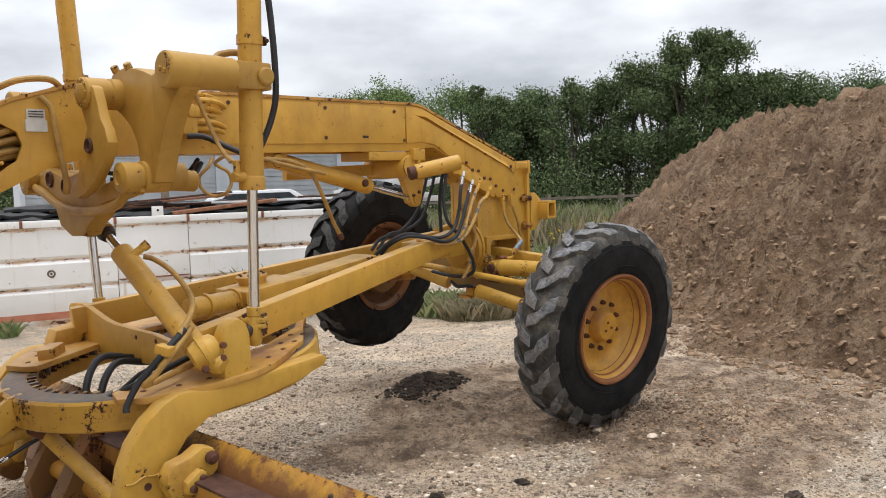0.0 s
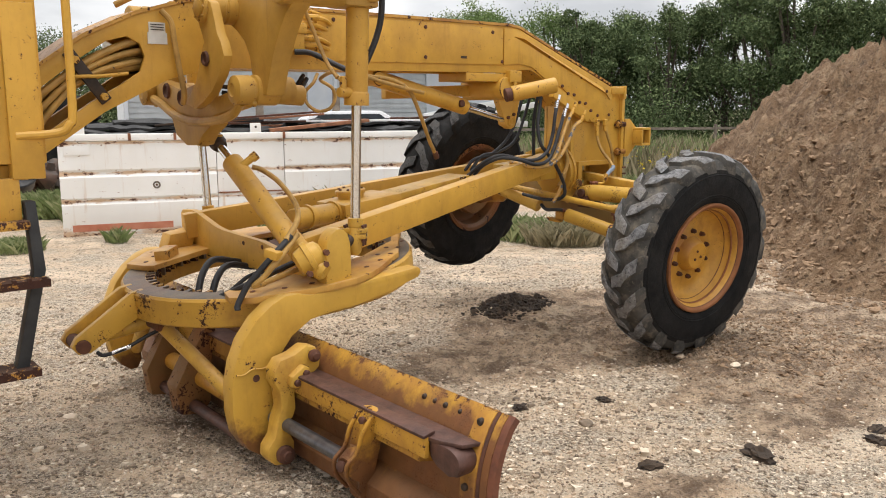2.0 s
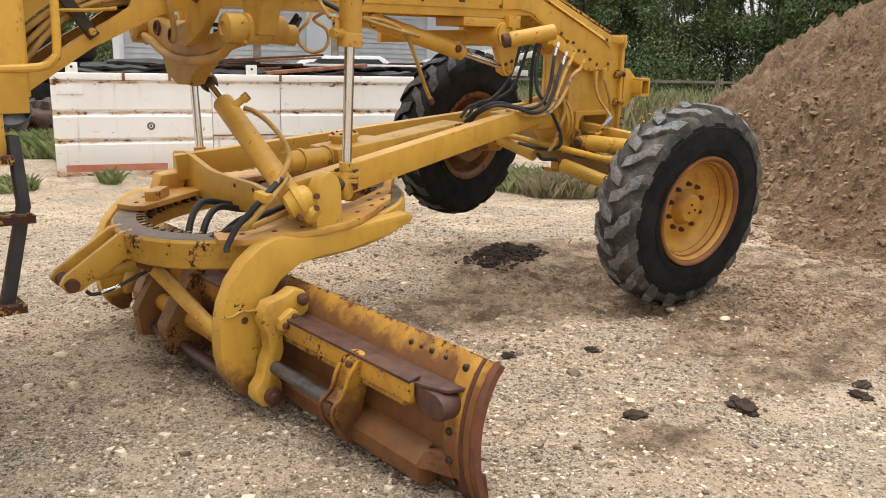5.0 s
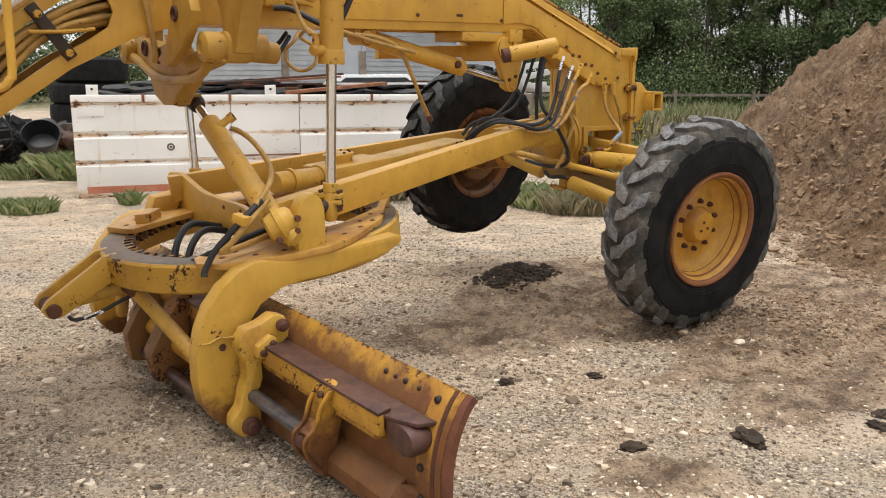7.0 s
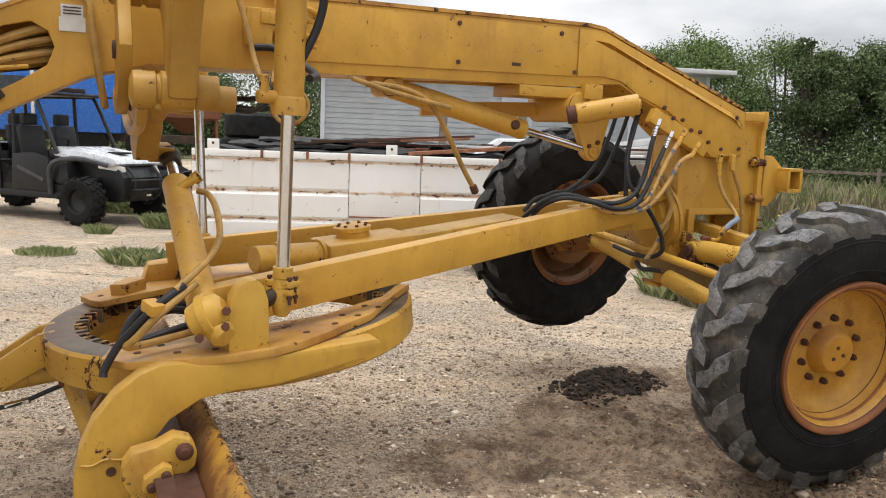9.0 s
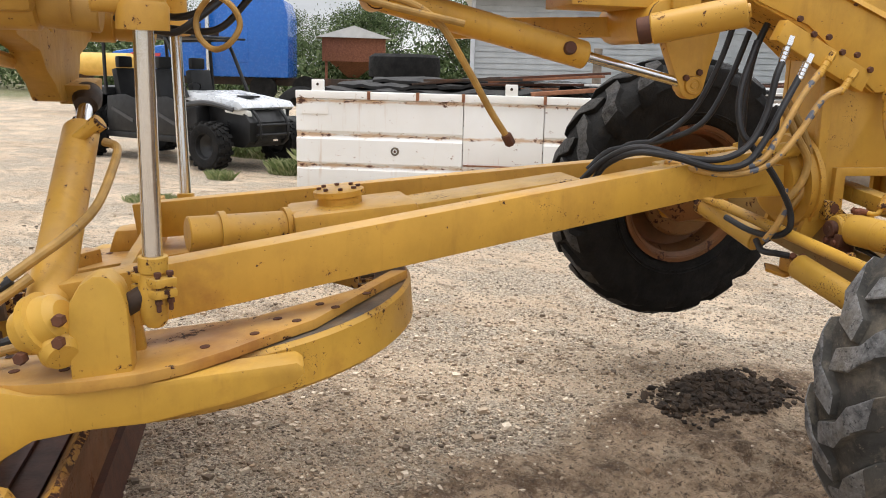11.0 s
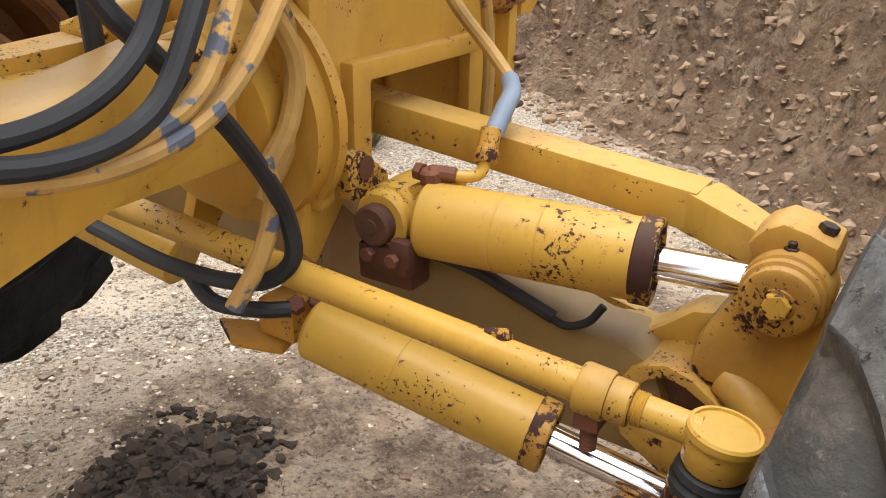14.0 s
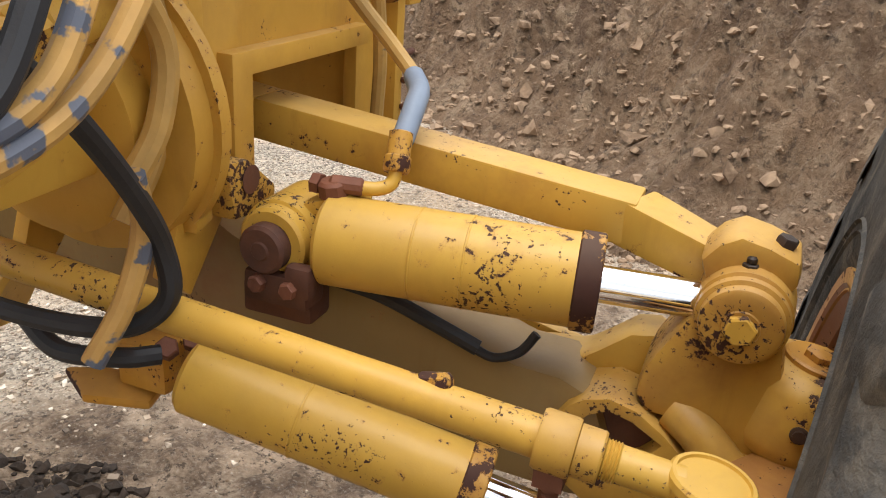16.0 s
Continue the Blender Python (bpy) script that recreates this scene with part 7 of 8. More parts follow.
    gp("hose", bm, mat, None, {"black_hose_rubber": "black rubber hydraulic hose", "painted_hose": "yellow-painted hydraulic hose"}.get(mat.name, "hydraulic hose with flaking yellow paint"))
for p, d in (((0.45, -0.197, 1.595), (-0.35, -0.1, -1)), ((0.525, -0.202, 1.54), (-0.5, -0.15, -1)), ((0.60, -0.205, 1.55), (-0.55, -0.15, -0.8)), ((0.695, -0.205, 1.495), (-0.6, -0.15, -0.8))):
    d = Vector(d).normalized()
    p = Vector(p)
    bm = bmesh.new()
    rod(bm, p - d * 0.045, p - d * 0.005, 0.017, n=6)
    rod(bm, p - d * 0.008, p + d * 0.055, 0.0125, n=16)
    for k in range(3):
        lathe(bm, [(-0.002, 0.0125), (0, 0.0140), (0.002, 0.0125)], p + d * (0.012 + 0.014 * k), d, 16)
    gp("hose_fitting", bm, chrome if p.x < 0.55 else paint_sound, mani)
for x in (0.898, 0.985):
    bm = bmesh.new()
    rod(bm, (x, -0.16, 1.475), (x, -0.16, 1.43), 0.020, n=6)
    rod(bm, (x, -0.16, 1.435), (x + 0.003, -0.163, 1.36 if x < 0.95 else 1.39), 0.0145, n=14)
    gp("hose_fitting", bm, paint_sound, head)
bm = bmesh.new()
rod(bm, (-0.478, -0.069, 1.292), (-0.455, -0.062, 1.255), 0.018, n=6)
gp("open_hose_end", bm, rusty, None, "rusty end of a loose hose")
bm = bmesh.new()
tube(bm, [(0.935, -0.285, 1.153), (0.900, -0.308, 1.143), (0.865, -0.318, 1.132), (0.835, -0.322, 1.112), (0.815, -0.325, 1.100)], 0.0140, 12)
gp("hose_sleeve", bm, plain("blue_grey_sleeve", (0.13, 0.17, 0.24), (0.22, 0.26, 0.32), 0.6), lc)

bm = bmesh.new()
bar(bm, (-1.925, -0.785, 0.925), (-1.955, -0.725, 0.94), 0.05, 0.04)
gp("hose_clamp", bm, paint_sound, None, "yellow two-hose clamp", 0.008)
# hoses in the opening of the frame, with a clamp bar across
for i in range(12):
    k = i / 11
    y = -0.115 + 0.03 * (i % 4)
    a = Vector((-2.24 - 0.02 * (i % 3), y, 1.845 - 0.135 * k))
    b = Vector((-2.48 - 0.04 * k, y - 0.01, 1.735 - 0.115 * k + 0.012 * (i % 2)))
    c = Vector((-2.80, y, 1.49 - 0.20 * k))
    e = Vector((-3.3, y, 1.10 - 0.14 * k))
    bm = bmesh.new()
    tube(bm, [a + Vector((0.14, 0.03, 0.01)), a, b, c, e], 0.0135 if i % 3 else 0.017, 9)
    gp("frame_hose", bm, hose_yellow if i not in (11,) else hose_black, None, "painted hose inside the frame")
bm = bmesh.new()
bar(bm, (-2.545, -0.155, 1.785), (-2.395, -0.155, 1.578), 0.05, 0.02, up=(0, 1, 0))
hc = gp("hose_clamp_bar", bm, dark_steel, None, "dark steel bar clamping the hoses", 0.004)
for p in ((-2.52, -0.165, 1.75), (-2.41, -0.165, 1.598)):
    bm = bmesh.new()
    hexbolt(bm, p, (0, -1, 0), 0.018, 0.02)
    gp("clamp_bolt", bm, paint_sound, hc)
bm = bmesh.new()
tube(bm, [(-2.56, -0.17, 1.68), (-2.42, -0.175, 1.685), (-2.30, -0.165, 1.70)], 0.008, 8)
gp("clamp_pipe", bm, paint_sound, hc)

# ---- corner of the cab with its step ----
bm = bmesh.new()
box(bm, (-3.19, -0.92, 2.05), (0.66, 0.05, 1.36))
box(bm, (-2.92, -0.92, 1.6), (0.10, 0.075, 0.56))
cab = gp("cab_wall", bm, paint_sound, None, "yellow cab corner panel with door edge", 0.006)
bm = bmesh.new()
box(bm, (-3.22, 0, 1.34), (0.62, 1.8, 0.05))
gp("cab_floor", bm, paint_sound, cab, "", 0.004)
bm = bmesh.new()
box(bm, (-2.875, 0.46, 2.05), (0.03, 0.86, 1.36))
# right half and upper band are out of view, added to shade the saddle
box(bm, (-2.877, -0.46, 2.05), (0.026, 0.86, 1.36))
box(bm, (-2.877, 0, 2.96), (0.026, 1.78, 0.46))
gp("cab_front", bm, paint_grime, cab, "", 0.004)
# unseen side, rear and roof panels that keep skylight off the saddle
bm = bmesh.new()
box(bm, (-3.66, -0.92, 2.275), (0.28, 0.046, 1.81))
box(bm, (-3.22, -0.92, 2.955), (0.60, 0.046, 0.45))
box(bm, (-3.36, 0.92, 2.275), (0.88, 0.046, 1.81))
box(bm, (-3.80, 0, 2.275), (0.03, 1.80, 1.81))
gp("unseen_cab_side", bm, paint_sound, cab, "", 0.004)
bm = bmesh.new()
box(bm, (-3.36, 0, 3.23), (1.02, 1.98, 0.09))
gp("unseen_cab_roof", bm, paint_sound, cab, "", 0.02)
bm = bmesh.new()
box(bm, (-3.08, -0.955, 2.0), (0.16, 0.015, 1.0))
gp("cab_window", bm, black_plastic, cab, "dark window strip")
bm = bmesh.new()
box(bm, (-3.04, -0.965, 1.60), (0.07, 0.03, 0.03))
gp("door_latch", bm, dark_steel, cab)
bm = bmesh.new()
tube(bm, [(-2.775, -0.98, 2.6), (-2.777, -0.98, 2.0), (-2.779, -0.98, 1.56), (-2.792, -0.98, 1.495), (-2.83, -0.97, 1.468), (-2.95, -0.95, 1.46)], 0.014, 10)
gp("grab_rail", bm, paint_sound, cab, "round yellow grab rail")
bm = bmesh.new()
box(bm, (-3.06, -0.93, 1.255), (0.22, 0.04, 0.14))
gp("step_bracket", bm, paint_sound, cab, "", 0.006)
step = gp("step_tread", (lambda b: (box(b, (-3.15, -0.95, 1.175), (0.42, 0.10, 0.028)), b)[1])(bmesh.new()), paint_flaked, cab, "rusty step tread", 0.004)
bm = bmesh.new()
prism(bm, [(-2.945, -0.97, 1.25), (-2.912, -0.97, 1.25), (-2.898, -0.975, 1.02), (-2.975, -0.985, 0.70), (-3.015, -0.985, 0.70), (-2.935, -0.975, 1.02)], (0, 0.05, 0))
gp("step_strap", bm, black_rubber, cab, "black rubber strap holding the steps", 0.004)
for z, x in ((0.985, -3.10), (0.69, -3.15)):
    bm = bmesh.new()
    box(bm, (x, -0.97, z), (0.40, 0.12, 0.026))
    for k in range(9):
        box(bm, (x - 0.18 + 0.045 * k, -1.03, z + 0.016), (0.012, 0.02, 0.012))
    gp("step_tread", bm, paint_flaked, cab, "rusty toothed step tread", 0.0)
bm = bmesh.new()
box(bm, (-2.75, -0.05, 2.12), (0.55, 0.22, 0.10))
box(bm, (-2.62, -0.05, 2.20), (0.16, 0.20, 0.09))
gp("tool_box", bm, paint_sound, None, "yellow box on top of the frame", 0.01)
bm = bmesh.new()
box(bm, (-4.88, 0, 1.15), (2.14, 0.7, 1.2))
gp("engine_body", bm, paint_sound, None, "yellow rear body of the grader", 0.03)
for sgn in (-1, 1):
    bm = bmesh.new()
    lathe(bm, [(-0.19, 0.3), (-0.19, 0.55), (-0.15, 0.64), (0.15, 0.64), (0.19, 0.55), (0.19, 0.3), (0.05, 0.28), (0.05, 0)], (-5.6, 0.95 * sgn, 0.63), (0, sgn, 0), 40)
    gp("rear_tyre", bm, tyre_rubber, None, "large black rear tyre")


# ---- white skip full of scrap ----
BIN = Matrix.Translation((-5.313, 8.908, -0.08)) @ Matrix.Rotation(radians(28.6), 4, "Z") @ Matrix.Scale(1.053, 4)
B_LEN, B_DEEP, B_LOW, B_TOP = 4.75, 2.1, 0.13, 1.285
skip = empty("scrap_bin", BIN)
tagged(skip, "long white steel bin with rust streaks, full of scrap", "bin")


def bp(name, bm, mat, parent=None, label="", bevel=0.0):
    return part(name, bm, mat, parent or skip, label, bevel)


prof = [(0.0, B_LOW), (-0.012, B_LOW + 0.02), (-0.012, 0.50), (0.012, 0.53), (0.012, 0.55), (-0.016, 0.575), (-0.016, 0.80), (0.012, 0.835), (0.012, 0.855), (-0.012, 0.885), (-0.012, 1.19), (0.004, 1.20)]
for name, x0, x1 in (("front_panel", 0.0, 1.655), ("front_panel", 2.445, B_LEN)):
    bm = bmesh.new()
    prism(bm, [(x0, y, z) for y, z in prof] + [(x0, 0.05, 1.20), (x0, 0.05, B_LOW)], (x1 - x0, 0, 0))
    bp(name, bm, mat_bin, None, "ribbed white steel panel")
bm = bmesh.new()
box(bm, ((1.655 + 2.445) / 2, 0.015, 0.895), (0.775, 0.05, 0.61))
door = bp("hatch", bm, mat_bin, None, "flat white hatch panel", 0.004)
bm = bmesh.new()
box(bm, ((1.655 + 2.445) / 2, 0.02, 0.355), (0.775, 0.05, 0.45))
bp("lower_hatch", bm, mat_bin, None, "", 0.004)
bm = bmesh.new()
box(bm, (2.05, -0.014, 0.585), (0.76, 0.02, 0.014))
bp("hatch_seam", bm, bin_rust, door)
bm = bmesh.new()
box(bm, (0.62, -0.0135, 0.245), (1.05, 0.004, 0.075))
bp("red_stripe", bm, bin_red, None, "faded red stripe")
for x, a, b in ((0.0, 0, 1), (B_LEN - 0.05, 0, 1)):
    bm = bmesh.new()
    box(bm, (x + 0.025, B_DEEP / 2, (B_LOW + 1.2) / 2), (0.05, B_DEEP, 1.2 - B_LOW))
    bp("end_wall", bm, mat_bin, None, "", 0.005)
bm = bmesh.new()
box(bm, (B_LEN / 2, B_DEEP, (B_LOW + 1.2) / 2), (B_LEN, 0.05, 1.2 - B_LOW))
bp("rear_wall", bm, mat_bin)
bm = bmesh.new()
box(bm, (B_LEN / 2, B_DEEP / 2, B_LOW + 0.05), (B_LEN - 0.1, B_DEEP - 0.05, 0.06))
bp("floor_plate", bm, bin_rust)
for x0, x1 in ((0.0, 0.72), (0.74, 1.20), (1.22, 1.645), (1.665, 2.43), (2.45, 3.3), (3.32, B_LEN)):
    bm = bmesh.new()
    box(bm, ((x0 + x1) / 2, -0.005, 1.235), (x1 - x0, 0.075, 0.075))
    bp("top_rail", bm, mat_bin, None, "", 0.008)
for x in (0.73, 1.21, 1.655, 2.44, 3.31):
    bm = bmesh.new()
    box(bm, (x, -0.008, 1.238), (0.03, 0.082, 0.078))
    bp("rail_joint", bm, bin_rust)
for x in (0.22, 2.115):
    bm = bmesh.new()
    box(bm, (x, -0.005, 1.325), (0.12, 0.05, 0.11))
    clipb = bp("lifting_tab", bm, mat_bin, None, "small white tab with a hole", 0.006)
    bm = bmesh.new()
    rod(bm, (x, -0.034, 1.335), (x, -0.025, 1.335), 0.014, n=12)
    bp("tab_hole", bm, dark_steel, clipb)
bm = bmesh.new()
box(bm, (0.19, -0.018, 1.10), (0.26, 0.012, 0.11))
bp("name_plate", bm, mat_bin, None, "", 0.003)
bm = bmesh.new()
lathe(bm, [(0.0, 0.024), (0.007, 0.026), (0.010, 0.033), (0.007, 0.040), (0.0, 0.042)], (0.99, -0.016, 0.70), (0, -1, 0), 24)
ring = bp("ring_bolt", bm, worn_steel, None, "small steel ring")
bm = bmesh.new()
rod(bm, (0.99, -0.014, 0.70), (0.99, -0.024, 0.70), 0.012, n=12)
bp("ring_core", bm, rusty, ring)
for x in (0.35, 1.6, 2.9, 4.3):
    bm = bmesh.new()
    box(bm, (x, 1.0, 0.085), (0.16, 2.0, 0.11))
    bp("bearer", bm, rusty, None, "", 0.01)


def scrap(name, label, cat, bm, mat, bevel=0.0, m=BIN, group="scrap in the bin"):
    ob = part(name, bm, mat, None, "", bevel)
    ob.matrix_world = m
    return tagged(ob, label, cat, group)


tar = plain("black_tarred_sheet", (0.006, 0.006, 0.007), (0.022, 0.020, 0.018), 0.75, 0, 5, 0.01)
rngj = np.random.default_rng(4)


def sheet(x0, x1, y0, y1, z, amp, seed):
    bm = bmesh.new()
    nx_, ny_ = 22, 9
    g = [[bm.verts.new((x0 + (x1 - x0) * i / nx_, y0 + (y1 - y0) * j / ny_, z + amp * noise.fractal((i * 0.35, j * 0.4, seed), 0.8, 2, 4))) for i in range(nx_ + 1)] for j in range(ny_ + 1)]
    faces = [bm.faces.new((g[j][i], g[j][i + 1], g[j + 1][i + 1], g[j + 1][i])) for j in range(ny_) for i in range(nx_)]
    ext = bmesh.ops.extrude_face_region(bm, geom=faces)
    bmesh.ops.translate(bm, verts=[v for v in ext["geom"] if isinstance(v, bmesh.types.BMVert)], vec=(0, 0, 0.03))
    bmesh.ops.recalc_face_normals(bm, faces=bm.faces)
    return bm


for i, (x0, x1, y0, y1, z) in enumerate(((0.15, 2.4, 0.12, 1.0, 1.25), (0.3, 2.2, 0.5, 1.9, 1.31), (1.9, 4.6, 0.15, 1.2, 1.27), (2.6, 4.7, 0.6, 2.0, 1.34), (0.6, 3.4, 0.9, 2.0, 1.36))):
    scrap("tarred_sheet", "crumpled black tarred sheet lying in the bin", "sheet", sheet(x0, x1, y0, y1, z, 0.055, i * 3.3), tar)
for i in range(16):
    x, y, z = rngj.uniform(0.3, 4.3), rngj.uniform(0.1, 1.6), rngj.uniform(1.30, 1.42)
    a, l = rngj.uniform(-0.35, 0.35), rngj.uniform(0.7, 1.9)
    bm = bmesh.new()
    p = Vector((x, y, z))
    q = p + Vector((l * math.cos(a), l * math.sin(a), rngj.uniform(-0.04, 0.10)))
    bar(bm, p, q, rngj.uniform(0.04, 0.14), 0.025)
    scrap("scrap_strip", "old strip of wood or steel in the bin", "scrap", bm, (rusty, bin_rust, dark_steel, mat_bin)[i % 4], 0.003)
bm = bmesh.new()
bar(bm, (2.3, 0.12, 1.29), (3.55, 0.22, 1.40), 0.16, 0.04)
scrap("rusty_channel", "rusty steel channel on the bin's edge", "scrap", bm, bin_rust, 0.006)


# ---- heap of tyres and junk behind the bin ----
def flat_tyre(place, r, h, tilt=(0, 0, 0), group="tyres behind the bin", label="big black tyre lying flat on a pile"):
    bm = bmesh.new()
    lathe(bm, [(-h / 2, r * 0.55), (-h / 2, r * 0.85), (-h * 0.38, r * 0.98), (-h * 0.1, r), (h * 0.1, r), (h * 0.38, r * 0.98), (h / 2, r * 0.85), (h / 2, r * 0.55), (h * 0.3, r * 0.5), (-h * 0.3, r * 0.5), (-h / 2, r * 0.55)], (0, 0, 0), (0, 0, 1), 36)
    ob = mesh_object("tyre", bm, tyre_rubber)
    ob.matrix_world = Matrix.Translation(place) @ Euler([radians(v) for v in tilt]).to_matrix().to_4x4()
    return tagged(ob, label, "tyre", group)


for k, (r, z) in enumerate(((0.80, 0.20), (0.80, 0.62), (0.82, 1.05), (0.78, 1.50))):
    flat_tyre((-10.28 + 0.05 * k, 17.3, z + 0.045 * (k == 3)), r, 0.46 if k < 3 else 0.55)
for k, (x, y, z, r, t) in enumerate(((-11.6, 15.6, 0.55, 0.55, (70, 0, 30)), (-12.4, 16.3, 0.37, 0.55, (80, 0, 60)), (-10.4, 14.3, 0.23, 0.42, (15, 10, 0)), (-6.3, 15.4, 0.20, 0.45, (4, 0, 0)), (-6.35, 15.45, 0.62, 0.45, (12, 5, 0)), (-5.2, 16.0, 0.3, 0.45, (0, 14, 0)), (-5.25, 16.0, 0.72, 0.44, (8, 12, 0)), (-4.3, 16.5, 0.7, 0.5, (75, 0, 10)), (-7.4, 15.0, 0.3, 0.4, (0, 10, 0)), (-7.5, 15.0, 0.7, 0.42, (12, 4, 0)), (-7.45, 15.05, 1.1, 0.42, (5, 8, 0)), (-6.3, 15.4, 1.02, 0.45, (6, 3, 0)), (-5.2, 16.0, 1.12, 0.45, (6, 9, 0)))):
    flat_tyre((x, y, z), r, 0.30, t, label="old black tyre on a junk pile")
for k in range(14):
    x, y = rngj.uniform(-12.5, -8.0), rngj.uniform(13.2, 15.2)
    bm = bmesh.new()
    bmesh.ops.create_icosphere(bm, subdivisions=3, radius=0.5)
    for v in bm.verts:
        v.co *= 0.6 + 0.5 * noise.fractal(v.co * 1.8 + Vector((k * 3.0, 0, 0)), 0.8, 2, 3)
        v.co.z *= 1.0
    ob = mesh_object("junk_lump", bm, (tar, dark_steel, black_plastic, tyre_rubber)[k % 4])
    ob.location = (x, y, 0.28)
    tagged(ob, "tangled dark junk heaped behind the bin", "junk", "junk behind the bin")
black_tub = plain("black_plastic_tub", (0.010, 0.010, 0.011), (0.022, 0.022, 0.023), 0.45)
bm = bmesh.new()
lathe(bm, [(0, 0), (0, 0.30), (0.38, 0.38), (0.40, 0.41), (0.42, 0.38), (0.05, 0.28), (0.05, 0)], (0, 0, 0), (0, 0, 1), 28)
ob = mesh_object("plastic_tub", bm, black_tub)
ob.matrix_world = Matrix.Translation((-8.05, 12.35, 0.36)) @ Euler((0.7, 0.5, 0)).to_matrix().to_4x4() @ Matrix.Scale(0.72, 4)
tagged(ob, "black plastic tub tipped on its side in weeds", "tub")
bm = bmesh.new()
bar(bm, (-8.0, 11.2, 0.08), (-5.6, 11.0, 0.09), 0.14, 0.05)
tagged(part("plank", bm, bin_rust, None, "", 0.005), "weathered plank lying in the weeds", "plank")

# ---- building with grey lap siding ----
siding = plain("grey_lap_siding", (0.40, 0.42, 0.43), (0.52, 0.54, 0.55), 0.5, 0.1, 3)
pale_wall = plain("pale_blue_grey_wall", (0.60, 0.64, 0.69), (0.70, 0.73, 0.77), 0.5, 0.0, 2)
roofing = plain("pale_metal_roof", (0.55, 0.55, 0.54), (0.66, 0.66, 0.65), 0.4, 0.3, 3)
wood_grey = plain("weathered_post_wood", (0.14, 0.11, 0.085), (0.26, 0.215, 0.17), 0.85, 0, 8)
HOUSE = Matrix.Translation((-9.9, 19.6, 0)) @ Matrix.Rotation(radians(29), 4, "Z")
house = empty("storage_building", HOUSE)
tagged(house, "low building with grey horizontal siding and flat roof", "building")
bm = bmesh.new()
box(bm, (5.1, 2.6, 1.65), (10.2, 5.0, 3.3))
wall_h = part("wall", bm, pale_wall, house, "pale wall behind the siding")
for i in range(24):
    z = 0.12 + 0.132 * i
    for x0, x1 in ((0.1, 4.6), (5.4, 8.0)):
        bm = bmesh.new()
        prism(bm, [(x0, 0.098, z), (x0, 0.060, z), (x0, 0.084, z + 0.128), (x0, 0.098, z + 0.128)], (x1 - x0, 0, 0))
        part("siding_board", bm, siding, wall_h)
for x in (0.05, 4.65, 5.36, 8.05, 10.1):
    bm = bmesh.new()
    box(bm, (x, 0.06, 1.65), (0.10, 0.10, 3.3))
    part("corner_trim", bm, pale_wall, house)
bm = bmesh.new()
box(bm, (5.1, 2.3, 3.36), (10.8, 6.2, 0.12))
part("roof", bm, roofing, house, "flat pale metal roof", 0.02)
for x, y in ((2.7, -3.2), (4.4, -3.4)):
    bm = bmesh.new()
    rod(bm, (0, 0, -0.1), (0, 0, 2.0), 0.10, 0.085, n=14)
    ob = mesh_object("wooden_post", bm, wood_grey)
    ob.matrix_world = Matrix.Translation(HOUSE @ Vector((x, y, 0)))
    tagged(ob, "weathered round wooden post behind the bin", "post", "posts behind the bin")
white_paint = plain("white_vehicle_paint", (0.74, 0.75, 0.76), (0.80, 0.81, 0.82), 0.3)
glass_dark = plain("dark_glass", (0.02, 0.025, 0.03), (0.04, 0.05, 0.06), 0.08)


def pale_car(m):
    car = empty("parked_car", m)
    tagged(car, "white parked car partly hidden behind the bin", "car")
    bm = bmesh.new()
    slab(bm, [(-2.2, 0.35), (-2.25, 0.75), (-1.9, 0.92), (-1.3, 0.98), (-0.6, 1.48), (0.9, 1.5), (1.7, 1.02), (2.2, 0.92), (2.25, 0.4)], -0.85, 0.85)
    part("body", bm, white_paint, car, "", 0.06)
    for s in (-1, 1):
        bm = bmesh.new()
        slab(bm, [(-1.05, 1.0), (-0.5, 1.42), (0.85, 1.43), (1.4, 1.03)], 0.845 * s, 0.862 * s)
        part("window", bm, glass_dark, car)
        for x in (-1.4, 1.4):
            bm = bmesh.new()
            lathe(bm, [(-0.1, 0.2), (-0.1, 0.31), (0.1, 0.31), (0.1, 0.2), (0.08, 0)], (x, 0.78 * s, 0.31), (0, s, 0), 24)
            part("wheel", bm, tyre_rubber, car)
    return car


pale_car(Matrix.Translation((-4.5, 19.3, 0)) @ Matrix.Rotation(radians(20), 4, "Z"))
alu = plain("pale_trailer_steel", (0.60, 0.61, 0.60), (0.72, 0.72, 0.70), 0.4, 0.3)
for k in range(7):
    bm = bmesh.new()
    p = Vector((-2.6 + 0.25 * k, 14.2 + 0.12 * k, 1.2 + 0.07 * (k % 4)))
    bar(bm, p, p + Vector((1.9 - 0.12 * k, 0.5, 0.28 - 0.14 * (k % 3))), 0.06, 0.10)
    tagged(part("metal_beam", bm, alu, None, "", 0.004), "pale metal beam leaning in a scrap stack", "beam", "metal beams in the scrap stack")
bm = bmesh.new()
box(bm, (-1.6, 14.8, 0.6), (2.4, 0.9, 1.2))
tagged(part("scrap_crate", bm, wood_grey, None, "", 0.02), "weathered crate carrying metal beams", "crate")

# ---- far shed ----
shed_rust = rust_iron("rusted_sheet_iron", (0.16, 0.055, 0.03), (0.34, 0.13, 0.07), 0.7, 0.1)
SHED = Matrix.Translation((-26.0, 34.5, 0)) @ Matrix.Rotation(radians(42), 4, "Z")
shed = empty("rusty_hopper_shed", SHED)
tagged(shed, "raised rust-red iron hopper with grey pitched roof", "shed")
bm = bmesh.new()
box(bm, (0, 0, 2.35), (3.0, 2.6, 1.1))
part("wall", bm, shed_rust, shed, "", 0.02)
for i in range(9):
    bm = bmesh.new()
